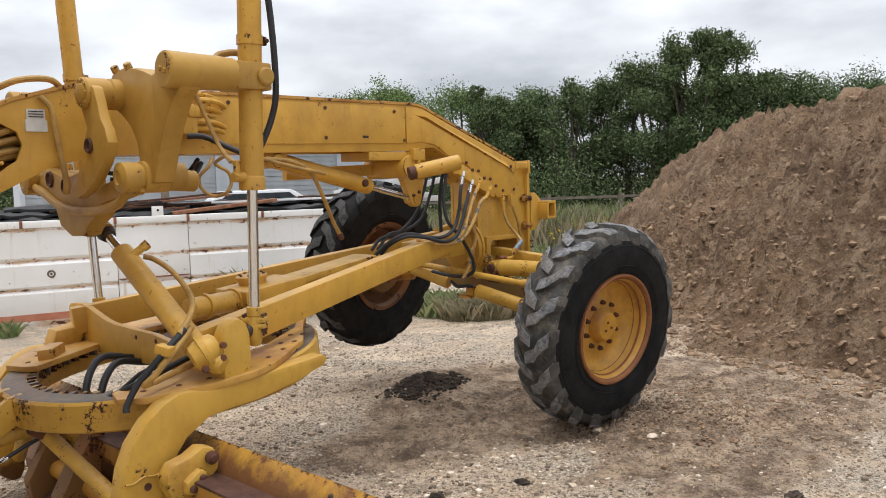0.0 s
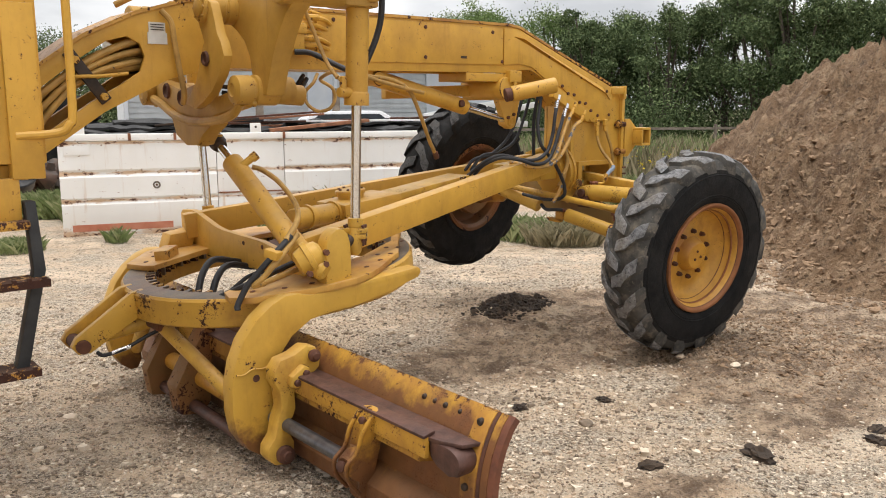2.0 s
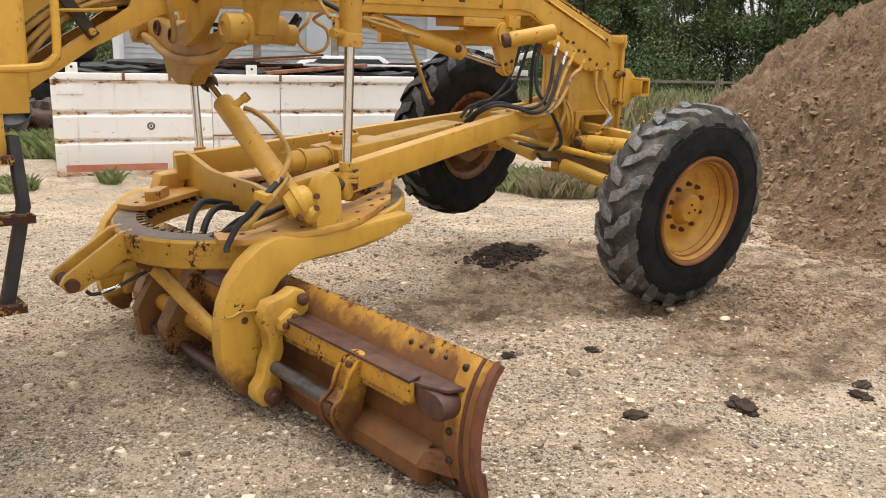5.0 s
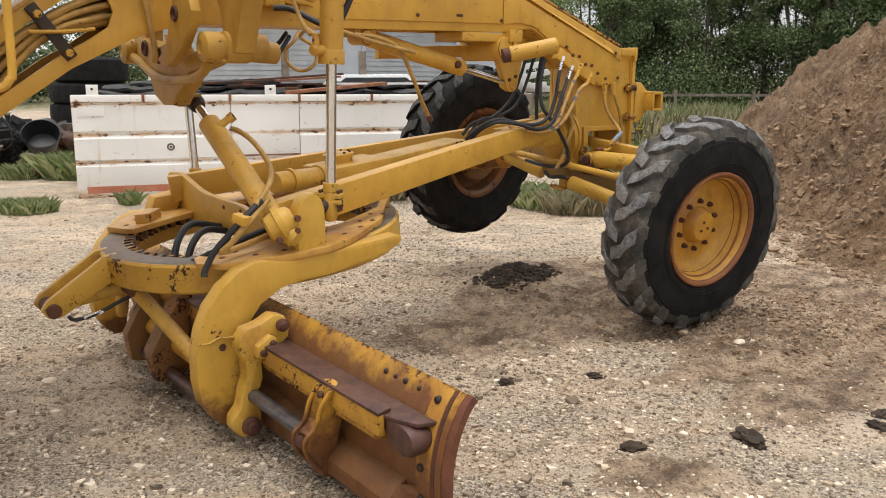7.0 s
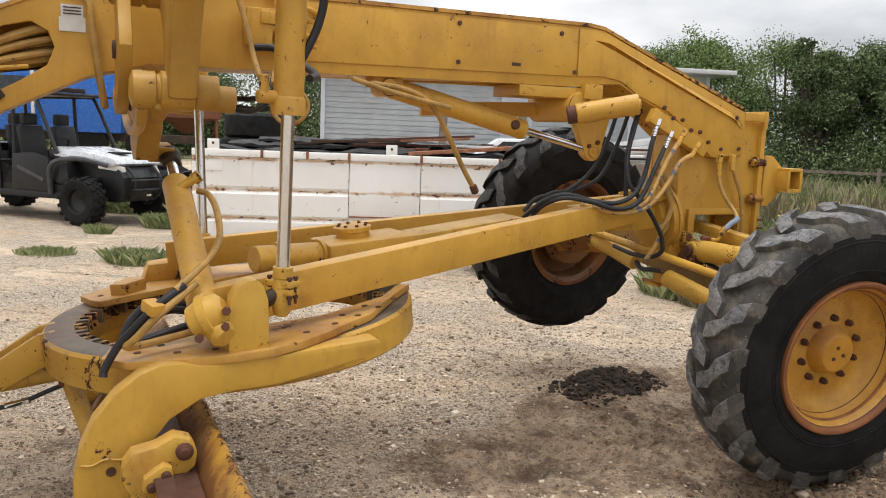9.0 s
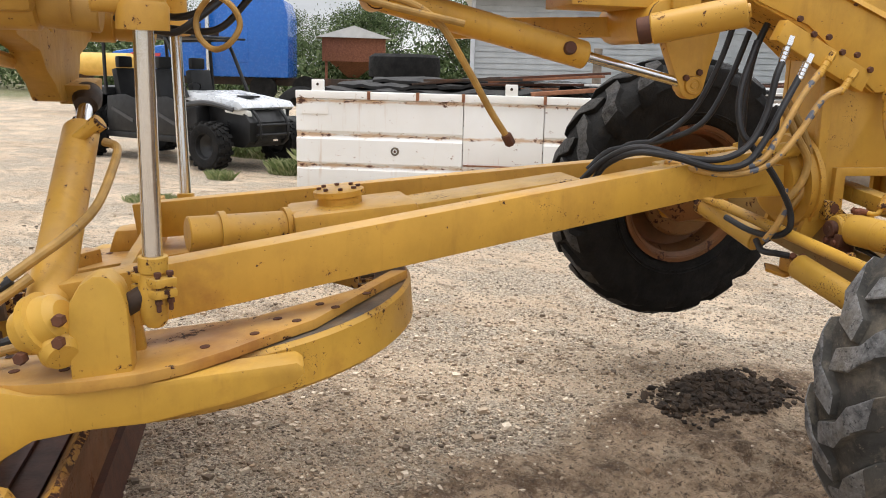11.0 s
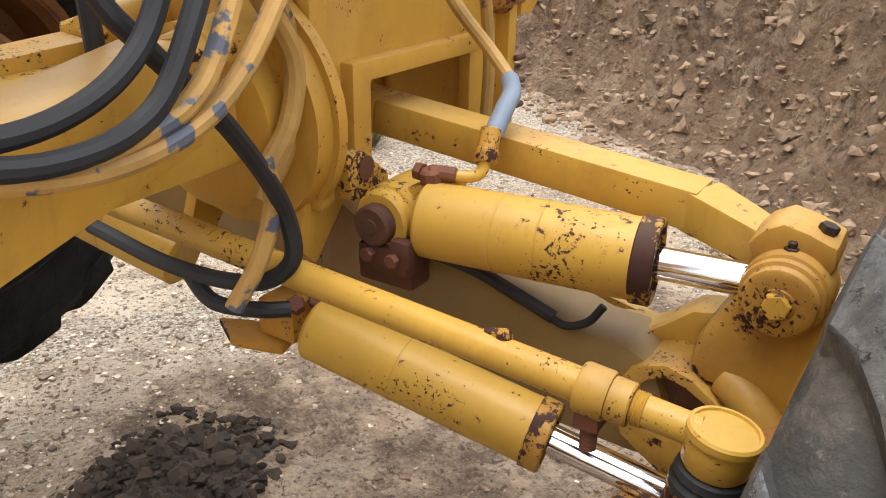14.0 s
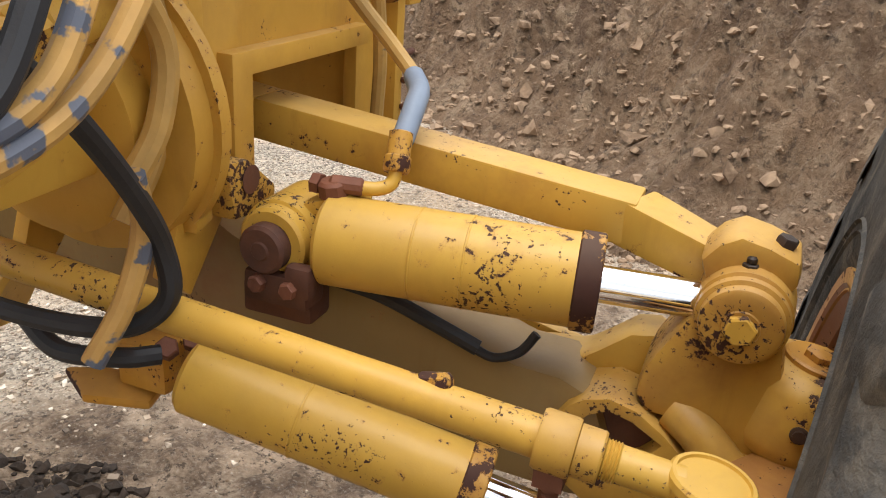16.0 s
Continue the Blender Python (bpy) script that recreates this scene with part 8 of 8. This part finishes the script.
    box(bm, (-1.4 + 0.35 * i, -1.31, 2.35), (0.05, 0.05, 1.1))
    part("rib", bm, shed_rust, shed)
bm = bmesh.new()
lathe(bm, [(1.85, 1.7), (1.05, 0.35)], (0, 0, 0), (0, 0, 1), 4)
part("hopper", bm, shed_rust, shed)
bm = bmesh.new()
prism(bm, [(-1.8, -1.6, 2.9), (1.8, -1.6, 2.9), (0, -1.6, 3.45)], (0, 3.2, 0))
part("roof", bm, roofing, shed)
for sx in (-1.3, 1.3):
    for sy in (-1.1, 1.1):
        bm = bmesh.new()
        box(bm, (sx, sy, 0.95), (0.12, 0.12, 1.9))
        part("leg", bm, shed_rust, shed)

# ---- blue truck ----
blue = plain("blue_truck_paint", (0.012, 0.10, 0.42), (0.02, 0.14, 0.50), 0.25)
TRUCK = Matrix.Translation((-24.6, 28.6, 0)) @ Matrix.Rotation(radians(36), 4, "Z") @ Matrix.Scale(1.12, 4)
truck = empty("blue_truck", TRUCK)
tagged(truck, "tall blue road tractor with sleeper cab", "truck")
bm = bmesh.new()
prism(bm, [(-3.0, 0, 0.9), (0.0, 0, 0.9), (0.0, 0, 3.2), (-0.15, 0, 3.75), (-0.5, 0, 3.92), (-2.2, 0, 3.9), (-3.0, 0, 3.5)], (0, 2.5, 0))
part("sleeper", bm, blue, truck, "", 0.10)
bm = bmesh.new()
prism(bm, [(-4.6, 0.1, 0.9), (-3.0, 0.1, 0.9), (-3.0, 0.1, 3.2), (-3.9, 0.1, 3.1), (-4.6, 0.1, 2.1)], (0, 2.3, 0))
part("cab", bm, blue, truck, "", 0.08)
bm = bmesh.new()
prism(bm, [(-6.8, 0.3, 0.8), (-4.6, 0.3, 0.8), (-4.6, 0.3, 2.05), (-6.7, 0.3, 1.75)], (0, 1.9, 0))
part("hood", bm, blue, truck, "", 0.15)
bm = bmesh.new()
box(bm, (-3.7, 0.09, 2.5), (0.9, 0.03, 0.7))
part("side_window", bm, glass_dark, truck)
bm = bmesh.new()
box(bm, (-2.0, -0.012, 2.1), (1.0, 0.02, 1.3))
part("locker_door", bm, blue, truck, "", 0.02)
bm = bmesh.new()
rod(bm, (-2.95, -0.2, 0.9), (-2.95, -0.2, 4.1), 0.09, n=16)
part("exhaust_stack", bm, chrome, truck, "chromed exhaust stack")
for k, c in enumerate(((0.75, 0.75, 0.75), (0.55, 0.06, 0.07))):
    bm = bmesh.new()
    box(bm, (-5.4, 0.27, 1.45 + 0.2 * k), (1.1, 0.03, 0.12))
    part("stripe", bm, plain("truck_stripe", c, c, 0.4), truck)
for x in (-5.9, -1.0, 0.6):
    bm = bmesh.new()
    lathe(bm, [(-0.15, 0.3), (-0.15, 0.5), (0.15, 0.5), (0.15, 0.3), (0.05, 0)], (x, 0.25, 0.5), (0, -1, 0), 28)
    part("wheel", bm, tyre_rubber, truck)
bm = bmesh.new()
box(bm, (-1.5, 1.25, 0.75), (8.5, 1.0, 0.3))
part("chassis", bm, dark_steel, truck)


# ---- side-by-side utility vehicle ----
utv = empty("utility_vehicle", Matrix.Translation((-8.55, 11.22, 0)) @ Matrix.Rotation(radians(1.5), 4, "Z"))
tagged(utv, "black four-seat off-road utility vehicle with silver hood", "utility vehicle")


def up_(name, bm, mat, parent=None, label="", bevel=0.0):
    return part(name, bm, mat, parent or utv, label, bevel)


silver = plain("silver_hood_paint", (0.50, 0.52, 0.55), (0.72, 0.74, 0.77), 0.28, 0.3, 4)
grey_plast = plain("grey_fender_plastic", (0.035, 0.036, 0.038), (0.06, 0.06, 0.063), 0.5)


def utv_wheel(x, y, s):
    bm = bmesh.new()
    lathe(bm, [(-0.02, 0.0), (0.02, 0.05), (0.05, 0.16), (0.11, 0.18), (0.115, 0.19), (-0.11, 0.19), (-0.05, 0.15), (-0.02, 0.0)], (x, y, 0.355), (0, s, 0), 24)
    w = up_("wheel", bm, black_plastic)
    bm = bmesh.new()
    lathe(bm, [(0.115, 0.185), (0.135, 0.23), (0.13, 0.30), (0.10, 0.335), (-0.10, 0.335), (-0.13, 0.30), (-0.135, 0.23), (-0.115, 0.185)], (x, y, 0.355), (0, s, 0), 36)
    up_("tyre", bm, tyre_rubber, w, "knobbly off-road tyre")
    bm = bmesh.new()
    for i in range(18):
        for q in (-1, 0, 1):
            a = 2 * math.pi * (i + 0.33 * q) / 18
            d = Vector((math.cos(a), 0, math.sin(a)))
            c = Vector((x, y, 0.355)) + d * 0.335 + Vector((0, 0.085 * q, 0))
            bar(bm, c - Vector((0, 0.04, 0)), c + Vector((0, 0.04, 0)), 0.055, 0.035, up=d)
    tagged(up_("tread_block", bm, tyre_rubber, w), kind="stuff")


for x in (0.0, -2.75):
    for s in (-1, 1):
        utv_wheel(x, 0.72 * s, s)
bm = bmesh.new()
slab(bm, [(-3.15, 0.55), (-3.2, 0.95), (-2.25, 0.98), (-2.2, 0.45), (-0.35, 0.42), (-0.30, 0.55), (-0.34, 0.9), (-2.2, 0.62), (-2.3, 0.9)], -0.66, 0.66)
up_("tub", bm, black_plastic, None, "black lower body", 0.02)
bm = bmesh.new()
box(bm, (-1.3, 0, 0.40), (2.2, 1.36, 0.10))
up_("floor", bm, black_plastic, None, "", 0.02)
bm = bmesh.new()
prism(bm, [(-0.62, -0.60, 1.12), (0.34, -0.48, 0.985), (0.42, -0.46, 0.90), (0.35, -0.5, 0.86), (-0.62, -0.62, 0.98)], (0, 1.08, 0))
hood = up_("hood", bm, silver, None, "silver and white patterned hood", 0.03)
bm = bmesh.new()
box(bm, (0.05, 0, 1.045), (0.26, 0.22, 0.03))
up_("hood_scoop", bm, black_plastic, hood, "", 0.008)
bm = bmesh.new()
slab(bm, [(-0.55, 0.98), (0.36, 0.86), (0.50, 0.70), (0.48, 0.42), (0.36, 0.33), (-0.3, 0.35), (-0.5, 0.5)], -0.42, 0.42)
up_("front_body", bm, black_plastic, None, "", 0.03)
for s in (-1, 1):
    bm = bmesh.new()
    prism(bm, [(0.12, 0.46 * s, 0.93), (0.44, 0.34 * s, 0.86), (0.46, 0.32 * s, 0.78), (0.15, 0.48 * s, 0.83)], (-0.02, 0.06 * s, 0))
    up_("headlight", bm, plain("headlight_lens", (0.55, 0.55, 0.50), (0.75, 0.74, 0.70), 0.1), None, "pale headlight lens", 0.01)
    bm = bmesh.new()
    tube(bm, [(-0.60, 0.70 * s, 0.42), (-0.58, 0.74 * s, 0.78), (-0.40, 0.76 * s, 0.92), (0.0, 0.72 * s, 0.96), (0.34, 0.58 * s, 0.88)], 0.038, 8)
    up_("fender_flare", bm, grey_plast, None, "grey plastic fender flare")
    for z in (0.36, 0.48):
        bm = bmesh.new()
        bar(bm, (0.12, 0.25 * s, z), (0.02, 0.62 * s, z - 0.06), 0.04, 0.035)
        up_("suspension_arm", bm, alu)
    bm = bmesh.new()
    rod(bm, (0.08, 0.34 * s, 0.80), (0.03, 0.50 * s, 0.44), 0.022, n=10)
    for k in range(7):
        p = Vector((0.08, 0.34 * s, 0.80)).lerp(Vector((0.03, 0.50 * s, 0.44)), 0.15 + 0.09 * k)
        lathe(bm, [(-0.012, 0.03), (0, 0.045), (0.012, 0.03)], p, (-0.05, 0.16 * s, -0.36), 12)
    up_("shock_absorber", bm, black_plastic)
    # cage
    for pts in ([(-0.55, 0.62 * s, 1.02), (-0.95, 0.60 * s, 1.80), (-1.1, 0.60 * s, 1.88)], [(-1.1, 0.60 * s, 1.88), (-2.45, 0.60 * s, 1.86)], [(-1.35, 0.64 * s, 0.55), (-1.38, 0.62 * s, 1.2), (-1.40, 0.60 * s, 1.87)], [(-2.35, 0.64 * s, 0.6), (-2.42, 0.62 * s, 1.2), (-2.45, 0.60 * s, 1.86)]):
        bm = bmesh.new()
        tube(bm, pts, 0.028, 10)
        up_("cage_tube", bm, black_plastic)
    for x in (-1.0, -1.95):
        bm = bmesh.new()
        slab(bm, [(x - 0.38, 0.45), (x + 0.36, 0.45), (x + 0.34, 0.95), (x + 0.05, 1.02), (x - 0.36, 0.98)], 0.655 * s, 0.69 * s)
        dr = up_("side_door", bm, black_plastic, None, "black half door", 0.015)
        bm = bmesh.new()
        bar(bm, (x - 0.25, 0.695 * s, 0.80), (x + 0.25, 0.695 * s, 0.62), 0.01, 0.05)
        up_("door_trim", bm, grey_plast, dr)
        bm = bmesh.new()
        box(bm, (x - 0.05, 0.32 * s, 0.80), (0.46, 0.46, 0.14))
        seat = up_("seat", bm, black_plastic, None, "black vinyl seat", 0.04)
        bm = bmesh.new()
        bar(bm, (x - 0.26, 0.32 * s, 0.82), (x - 0.38, 0.32 * s, 1.40), 0.42, 0.12, up=(1, 0, 0.2))
        up_("seat_back", bm, black_plastic, seat, "", 0.03)
        bm = bmesh.new()
        box(bm, (x - 0.40, 0.32 * s, 1.50), (0.10, 0.26, 0.18))
        up_("headrest", bm, black_plastic, seat, "", 0.03)
        bm = bmesh.new()
        box(bm, (x - 0.335, 0.32 * s, 1.30), (0.012, 0.16, 0.06))
        up_("seat_label", bm, alu, seat)
bm = bmesh.new()
box(bm, (-1.75, 0, 1.90), (1.75, 1.26, 0.05))
up_("roof", bm, black_plastic, None, "flat black roof panel", 0.015)
bm = bmesh.new()
box(bm, (-0.86, 0, 1.885), (0.55, 1.2, 0.03))
up_("visor", bm, black_plastic, None, "", 0.01)
bm = bmesh.new()
box(bm, (-1.05, 0, 1.97), (0.08, 0.9, 0.07))
up_("light_bar", bm, dark_steel, None, "", 0.01)
bm = bmesh.new()
lathe(bm, [(-0.012, 0.15), (0, 0.165), (0.012, 0.15), (0, 0.135), (-0.012, 0.15)], (-0.82, -0.30, 1.12), (-0.7, 0, 0.7), 20)
up_("steering_wheel", bm, black_plastic)
bm = bmesh.new()
box(bm, (-0.64, 0, 1.0), (0.18, 1.2, 0.16))
up_("dashboard", bm, black_plastic, None, "", 0.03)
bm = bmesh.new()
for y in (-0.28, 0.28):
    tube(bm, [(0.45, y, 0.38), (0.56, y, 0.50), (0.54, y, 0.72), (0.42, y, 0.86)], 0.022, 8)
for z in (0.52, 0.66):
    tube(bm, [(0.55, -0.34, z), (0.57, 0, z), (0.55, 0.34, z)], 0.02, 8)
up_("bull_bar", bm, black_plastic, None, "black tubular front guard")
bm = bmesh.new()
box(bm, (0.57, 0, 0.44), (0.03, 0.10, 0.03))
up_("winch_hook", bm, chrome)
bm = bmesh.new()
box(bm, (-2.85, 0, 0.98), (0.95, 1.3, 0.26))
up_("cargo_bed", bm, black_plastic, None, "", 0.03)
yel_tank = plain("yellow_tank_paint", (0.60, 0.36, 0.06), (0.70, 0.43, 0.09), 0.4)
bm = bmesh.new()
rod(bm, (-23.5, 16.5, 1.42), (-19.9, 17.58, 1.42), 0.33, n=26, chamfer=0.12)
tank = mesh_object("storage_tank", bm, yel_tank)
tagged(tank, "yellow horizontal tank standing beyond the vehicle", "tank")
for p in ((-21.6, 17.1), (-19.4, 17.75)):
    bm = bmesh.new()
    box(bm, (p[0], p[1], 0.55), (0.25, 0.5, 1.15))
    mesh_object("saddle_support", bm, dark_steel, tank)


# ---- trees, bushes and grass ----
def leaf_cloud(centres, radii, count, size, seed, squash=0.8):
    """Small folded leaf faces spread through a set of round clumps."""
    r = np.random.default_rng(seed)
    c, rad = np.asarray(centres, float), np.asarray(radii, float)
    pick = r.choice(len(c), count, p=rad**2 / (rad**2).sum())
    d = r.normal(size=(count, 3))
    d /= np.linalg.norm(d, axis=1, keepdims=True)
    p = c[pick] + d * (rad[pick] * r.uniform(0.1, 1.0, count) ** 0.55 * r.choice([1.0, 1.0, 1.25, 1.6], count))[:, None] * np.array([1, 1, squash])
    a = r.normal(size=(count, 3))
    a /= np.linalg.norm(a, axis=1, keepdims=True)
    b = np.cross(a, r.normal(size=(count, 3)))
    b /= np.linalg.norm(b, axis=1, keepdims=True)
    s = (size * r.uniform(0.6, 1.4, count))[:, None]
    v = np.stack([p - a * s, p - b * s * 0.45, p + a * s, p + b * s * 0.45], 1).reshape(-1, 3)
    f = np.arange(count * 4).reshape(-1, 4)
    return v.tolist(), f.tolist()


def tree(x, y, height, width, seed, leaf, count=15000, size=0.075, thin=False, label="leafy tree with dark foliage at the yard's edge"):
    r = random.Random(seed)
    base = Vector((x, y, 0))
    bm = bmesh.new()
    top = Vector((r.uniform(-0.3, 0.3), r.uniform(-0.3, 0.3), height * 0.55))
    lean = [Vector((0, 0, -0.3)), Vector((0.05, 0, height * 0.2)), top * 0.6 + Vector((0.1, 0.1, 0.1)), top]
    line = smooth_line(lean, 5)
    rings = []
    for i, p in enumerate(line):
        k = i / (len(line) - 1)
        rr = height * 0.028 * (1 - 0.72 * k)
        rings.append([bm.verts.new(p + Vector((math.cos(q * 1.0472) * rr, math.sin(q * 1.0472) * rr, 0))) for q in range(6)])
    for a, b in zip(rings, rings[1:]):
        for q in range(6):
            bm.faces.new((a[q], a[(q + 1) % 6], b[(q + 1) % 6], b[q]))
    cen, rad = [], []
    for i in range(22 if not thin else 16):
        t = r.uniform(0.25, 1.0)
        start = line[int(t * (len(line) - 1))]
        ang = r.uniform(0, 6.28)
        up = r.uniform(0.15, 1.0)
        reach = width * 0.5 * r.uniform(0.35, 1.0) * (1.15 - 0.75 * up)
        end = Vector((math.cos(ang) * reach, math.sin(ang) * reach, height * (0.30 + 0.66 * up)))
        mid = (start + end) / 2 + Vector((0, 0, -0.06 * height))
        tube(bm, [start, mid, end], height * 0.006 * r.uniform(0.7, 1.3), 5, 3)
        cen.append(end)
        rad.append(width * r.uniform(0.07, 0.17) * (0.9 if thin else 1.0))
        for j in range(2):
            cen.append(end + Vector((r.uniform(-1, 1), r.uniform(-1, 1), r.uniform(-0.5, 0.9))) * width * 0.13)
            rad.append(width * r.uniform(0.05, 0.12) * (0.7 if thin else 1.0))
    ob = mesh_object("trunk", bm, bark)
    root = empty("tree", Matrix.Translation(base))
    ob.parent = root
    v, f = leaf_cloud(cen, rad, count, size, seed)
    crown = raw_mesh("crown", v, f, leaf)
    crown.parent = root
    tagged(root, label, "tree", "trees round the yard")
    return root


def polar(az, dist):
    return dist * math.sin(radians(az)), dist * math.cos(radians(az))


TREES = [  # bearing, distance, height, width, leaf, thin
    (-2.5, 31, 5.0, 5.0, 1, 0), (1.5, 33, 5.4, 5.0, 1, 0), (4.6, 30, 4.4, 3.6, 0, 0), (3.2, 29, 5.0, 2.2, 0, 1),
    (6.8, 31, 4.6, 4.0, 0, 0), (8.6, 29, 4.9, 2.8, 0, 1), (10.3, 31, 4.9, 3.8, 0, 0), (12.6, 30, 5.3, 2.8, 0, 1),
    (14.6, 29, 5.2, 4.0, 0, 0), (16.9, 28, 6.0, 3.4, 0, 0), (18.4, 28.5, 6.1, 3.0, 0, 0), (20.6, 30, 4.8, 3.6, 0, 0),
    (23.2, 32, 4.5, 4.5, 0, 0), (26.0, 36, 4.8, 5.5, 0, 0), (29.2, 33, 4.8, 5.0, 0, 0), (33, 31, 5.4, 5.5, 0, 0), (38, 32, 5.5, 6, 0, 0),
    (-6.0, 36, 5.0, 5.5, 1, 0), (-12, 40, 5.0, 6, 0, 0), (-18, 42, 5.0, 7, 0, 0), (-24, 44, 5.0, 7, 0, 0), (-30, 46, 4.6, 8, 0, 0),
    (-36.0, 52, 4.8, 8, 0, 0), (-39.5, 56, 4.6, 8, 0, 0), (-43, 58, 5.0, 8, 0, 0), (-47, 60, 5, 9, 0, 0), (-52, 60, 5, 9, 0, 0), (-58, 60, 5, 9, 0, 0),
]
for i, (az, dist, h, w, kind, thin) in enumerate(TREES):
    x, y = polar(az, dist)
    tree(x, y, h, w, 100 + i, (leaf_oak, leaf_pale)[kind], (30000 if not thin else 9000) if dist < 38 else 16000, 0.046 if dist < 38 else 0.065, bool(thin), ("leafy dark green tree at the yard's edge", "feathery pale green tree at the yard's edge")[kind])

rg = np.random.default_rng(8)
cen, rad = [], []
for i in range(190):
    az = rg.uniform(-9, 44)
    x, y = polar(az, rg.uniform(26.5, 34))
    h = rg.uniform(0.5, 2.6)
    cen.append((x, y, h * 0.75))
    rad.append(rg.uniform(0.7, 1.35))
v, f = leaf_cloud(cen, rad, 170000, 0.048, 31, 0.95)
tagged(raw_mesh("thicket", v, f, leaf_oak), "dense dark undergrowth below the trees", "undergrowth", kind="stuff")
cen, rad = [], []
for i in range(120):
    az = rg.uniform(-64, -8)
    x, y = polar(az, rg.uniform(44, 60))
    cen.append((x, y, rg.uniform(0.3, 2.0)))
    rad.append(rg.uniform(1.0, 2.0))
v, f = leaf_cloud(cen, rad, 60000, 0.13, 32, 0.9)
tagged(raw_mesh("far_thicket", v, f, leaf_oak), "far scrub along the horizon", "undergrowth", kind="stuff")


def blades(name, places, mat, hmin, hmax, width, seed, lean=0.45, label="", cat="grass"):
    """Thin bent grass blades, one triangle pair each, at the given places."""
    r = np.random.default_rng(seed)
    p = np.asarray(places)
    n = len(p)
    a = r.uniform(0, 6.28, n)
    h = r.uniform(hmin, hmax, n)
    d = np.stack([np.cos(a), np.sin(a), 0 * a], -1)
    e = np.stack([-np.sin(a), np.cos(a), 0 * a], -1) * width * r.uniform(0.6, 1.4, n)[:, None]
    mid = p + d * (h * lean * 0.35 * r.uniform(0, 1, n))[:, None] + np.array([0, 0, 1.0]) * (h * 0.55)[:, None]
    tip = p + d * (h * lean * r.uniform(0.3, 1.3, n))[:, None] + np.array([0, 0, 1.0]) * h[:, None]
    v = np.stack([p - e, p + e, mid + e * 0.7, tip, mid - e * 0.7], 1).reshape(-1, 3)
    f = np.arange(n * 5).reshape(-1, 5)
    ob = raw_mesh(name, v.tolist(), f.tolist(), mat)
    return tagged(ob, label, cat, kind="stuff")


def scatter(n, x0, x1, y0, y1, seed, keep_=None):
    r = np.random.default_rng(seed)
    x, y = r.uniform(x0, x1, n), r.uniform(y0, y1, n)
    clump = fbm(x[None], y[None], 0.8, 3, seed)[0]
    ok = (clump > -0.05) & (inside_depth(x, y, TOE) < 0.05)
    if keep_ is not None:
        ok &= keep_(x, y)
    x, y = x[ok], y[ok]
    return np.stack([x, y, ground_height(x[None], y[None])[0] - 0.01], -1)


blades("grass", scatter(26000, -0.5, 4.5, 12.2, 19.5, 51, lambda x, y: (x > 0.2 + 0.1 * (19 - y)) & (y > 13.0 - 0.3 * x)), leaf_grass, 0.12, 0.42, 0.010, 52, label="rough green grass beside the soil heap")
blades("field_grass", scatter(40000, -6, 14, 18, 29, 53), leaf_grass, 0.25, 0.85, 0.014, 54, label="rough grass field before the trees")
blades("dry_weeds", scatter(5000, -1.5, 5, 15.5, 24, 55), leaf_dry, 0.3, 0.95, 0.010, 56, 0.25, label="tall dry weeds among the grass", cat="weeds")
fl = scatter(420, 0.2, 4.5, 14, 21, 57)
v, f = leaf_cloud(fl + np.array([0, 0, 0.6]), np.full(len(fl), 0.10), 420, 0.022, 58)
tagged(raw_mesh("wild_flowers", v, f, leaf_flower), "small yellow wild flowers above the weeds", "flowers", kind="stuff")


def weed(x, y, spread, height, n, seed, mat=leaf_grass, label="low green weed growing in the gravel"):
    n = int(n * 3.4)
    r = np.random.default_rng(seed)
    a, q = r.uniform(0, 6.28, n), spread * np.sqrt(r.uniform(0, 1, n))
    px_, py_ = x + q * np.cos(a), y + q * np.sin(a) * 0.7
    p = np.stack([px_, py_, ground_height(px_[None], py_[None])[0] - 0.005], -1)
    ob = blades("weed", p, mat, height * 0.2, height * 0.95, 0.0017, seed + 1, 0.75, label, "weed")
    ob["kind"] = ""
    del ob["kind"]
    return tagged(ob, group="weeds in the yard")


for i, (x, y, s, h, n) in enumerate(((-5.45, 8.15, 0.33, 0.17, 520), (-6.6, 8.05, 0.36, 0.09, 260), (-7.7, 9.95, 0.2, 0.16, 240), (-7.6, 11.1, 0.3, 0.26, 420), (-6.6, 11.3, 0.7, 0.42, 1500), (-5.9, 10.6, 0.4, 0.35, 600), (-4.6, 8.75, 0.12, 0.2, 60), (-3.0, 9.45, 0.12, 0.22, 70), (-9.5, 12.6, 0.9, 0.22, 900))):
    weed(x, y, s, h, n, 200 + 3 * i)
weed(0.42, 9.5, 0.42, 0.30, 700, 260, leaf_dry, "dry grey-brown tuft of dead grass")
weed(0.05, 9.9, 0.5, 0.30, 500, 264, leaf_grass, "low green tuft behind the machine")
weed(-1.95, 9.85, 0.28, 0.62, 260, 268, leaf_dry, "tall thin weed before the white bin")
for i, x in enumerate((1.0, 3.2, 5.4)):
    bm = bmesh.new()
    rod(bm, (x, 24 + 0.2 * x, -0.1), (x, 24 + 0.2 * x, 1.1), 0.05, n=10)
    tagged(mesh_object("fence_post", bm, wood_grey), "old wooden fence post in the field", "fence post", "fence posts")
bm = bmesh.new()
bar(bm, (-1.0, 23.8, 0.95), (6.0, 25.2, 0.98), 0.05, 0.07)
tagged(part("fence_rail", bm, wood_grey, None), "weathered fence rail across the field", "fence rail")
bm = bmesh.new()
bar(bm, (1.6, 21.3, 0.35), (3.4, 21.6, 0.30), 0.06, 0.12)
tagged(part("white_board", bm, white_paint, None), "pale board lying in the grass", "board")
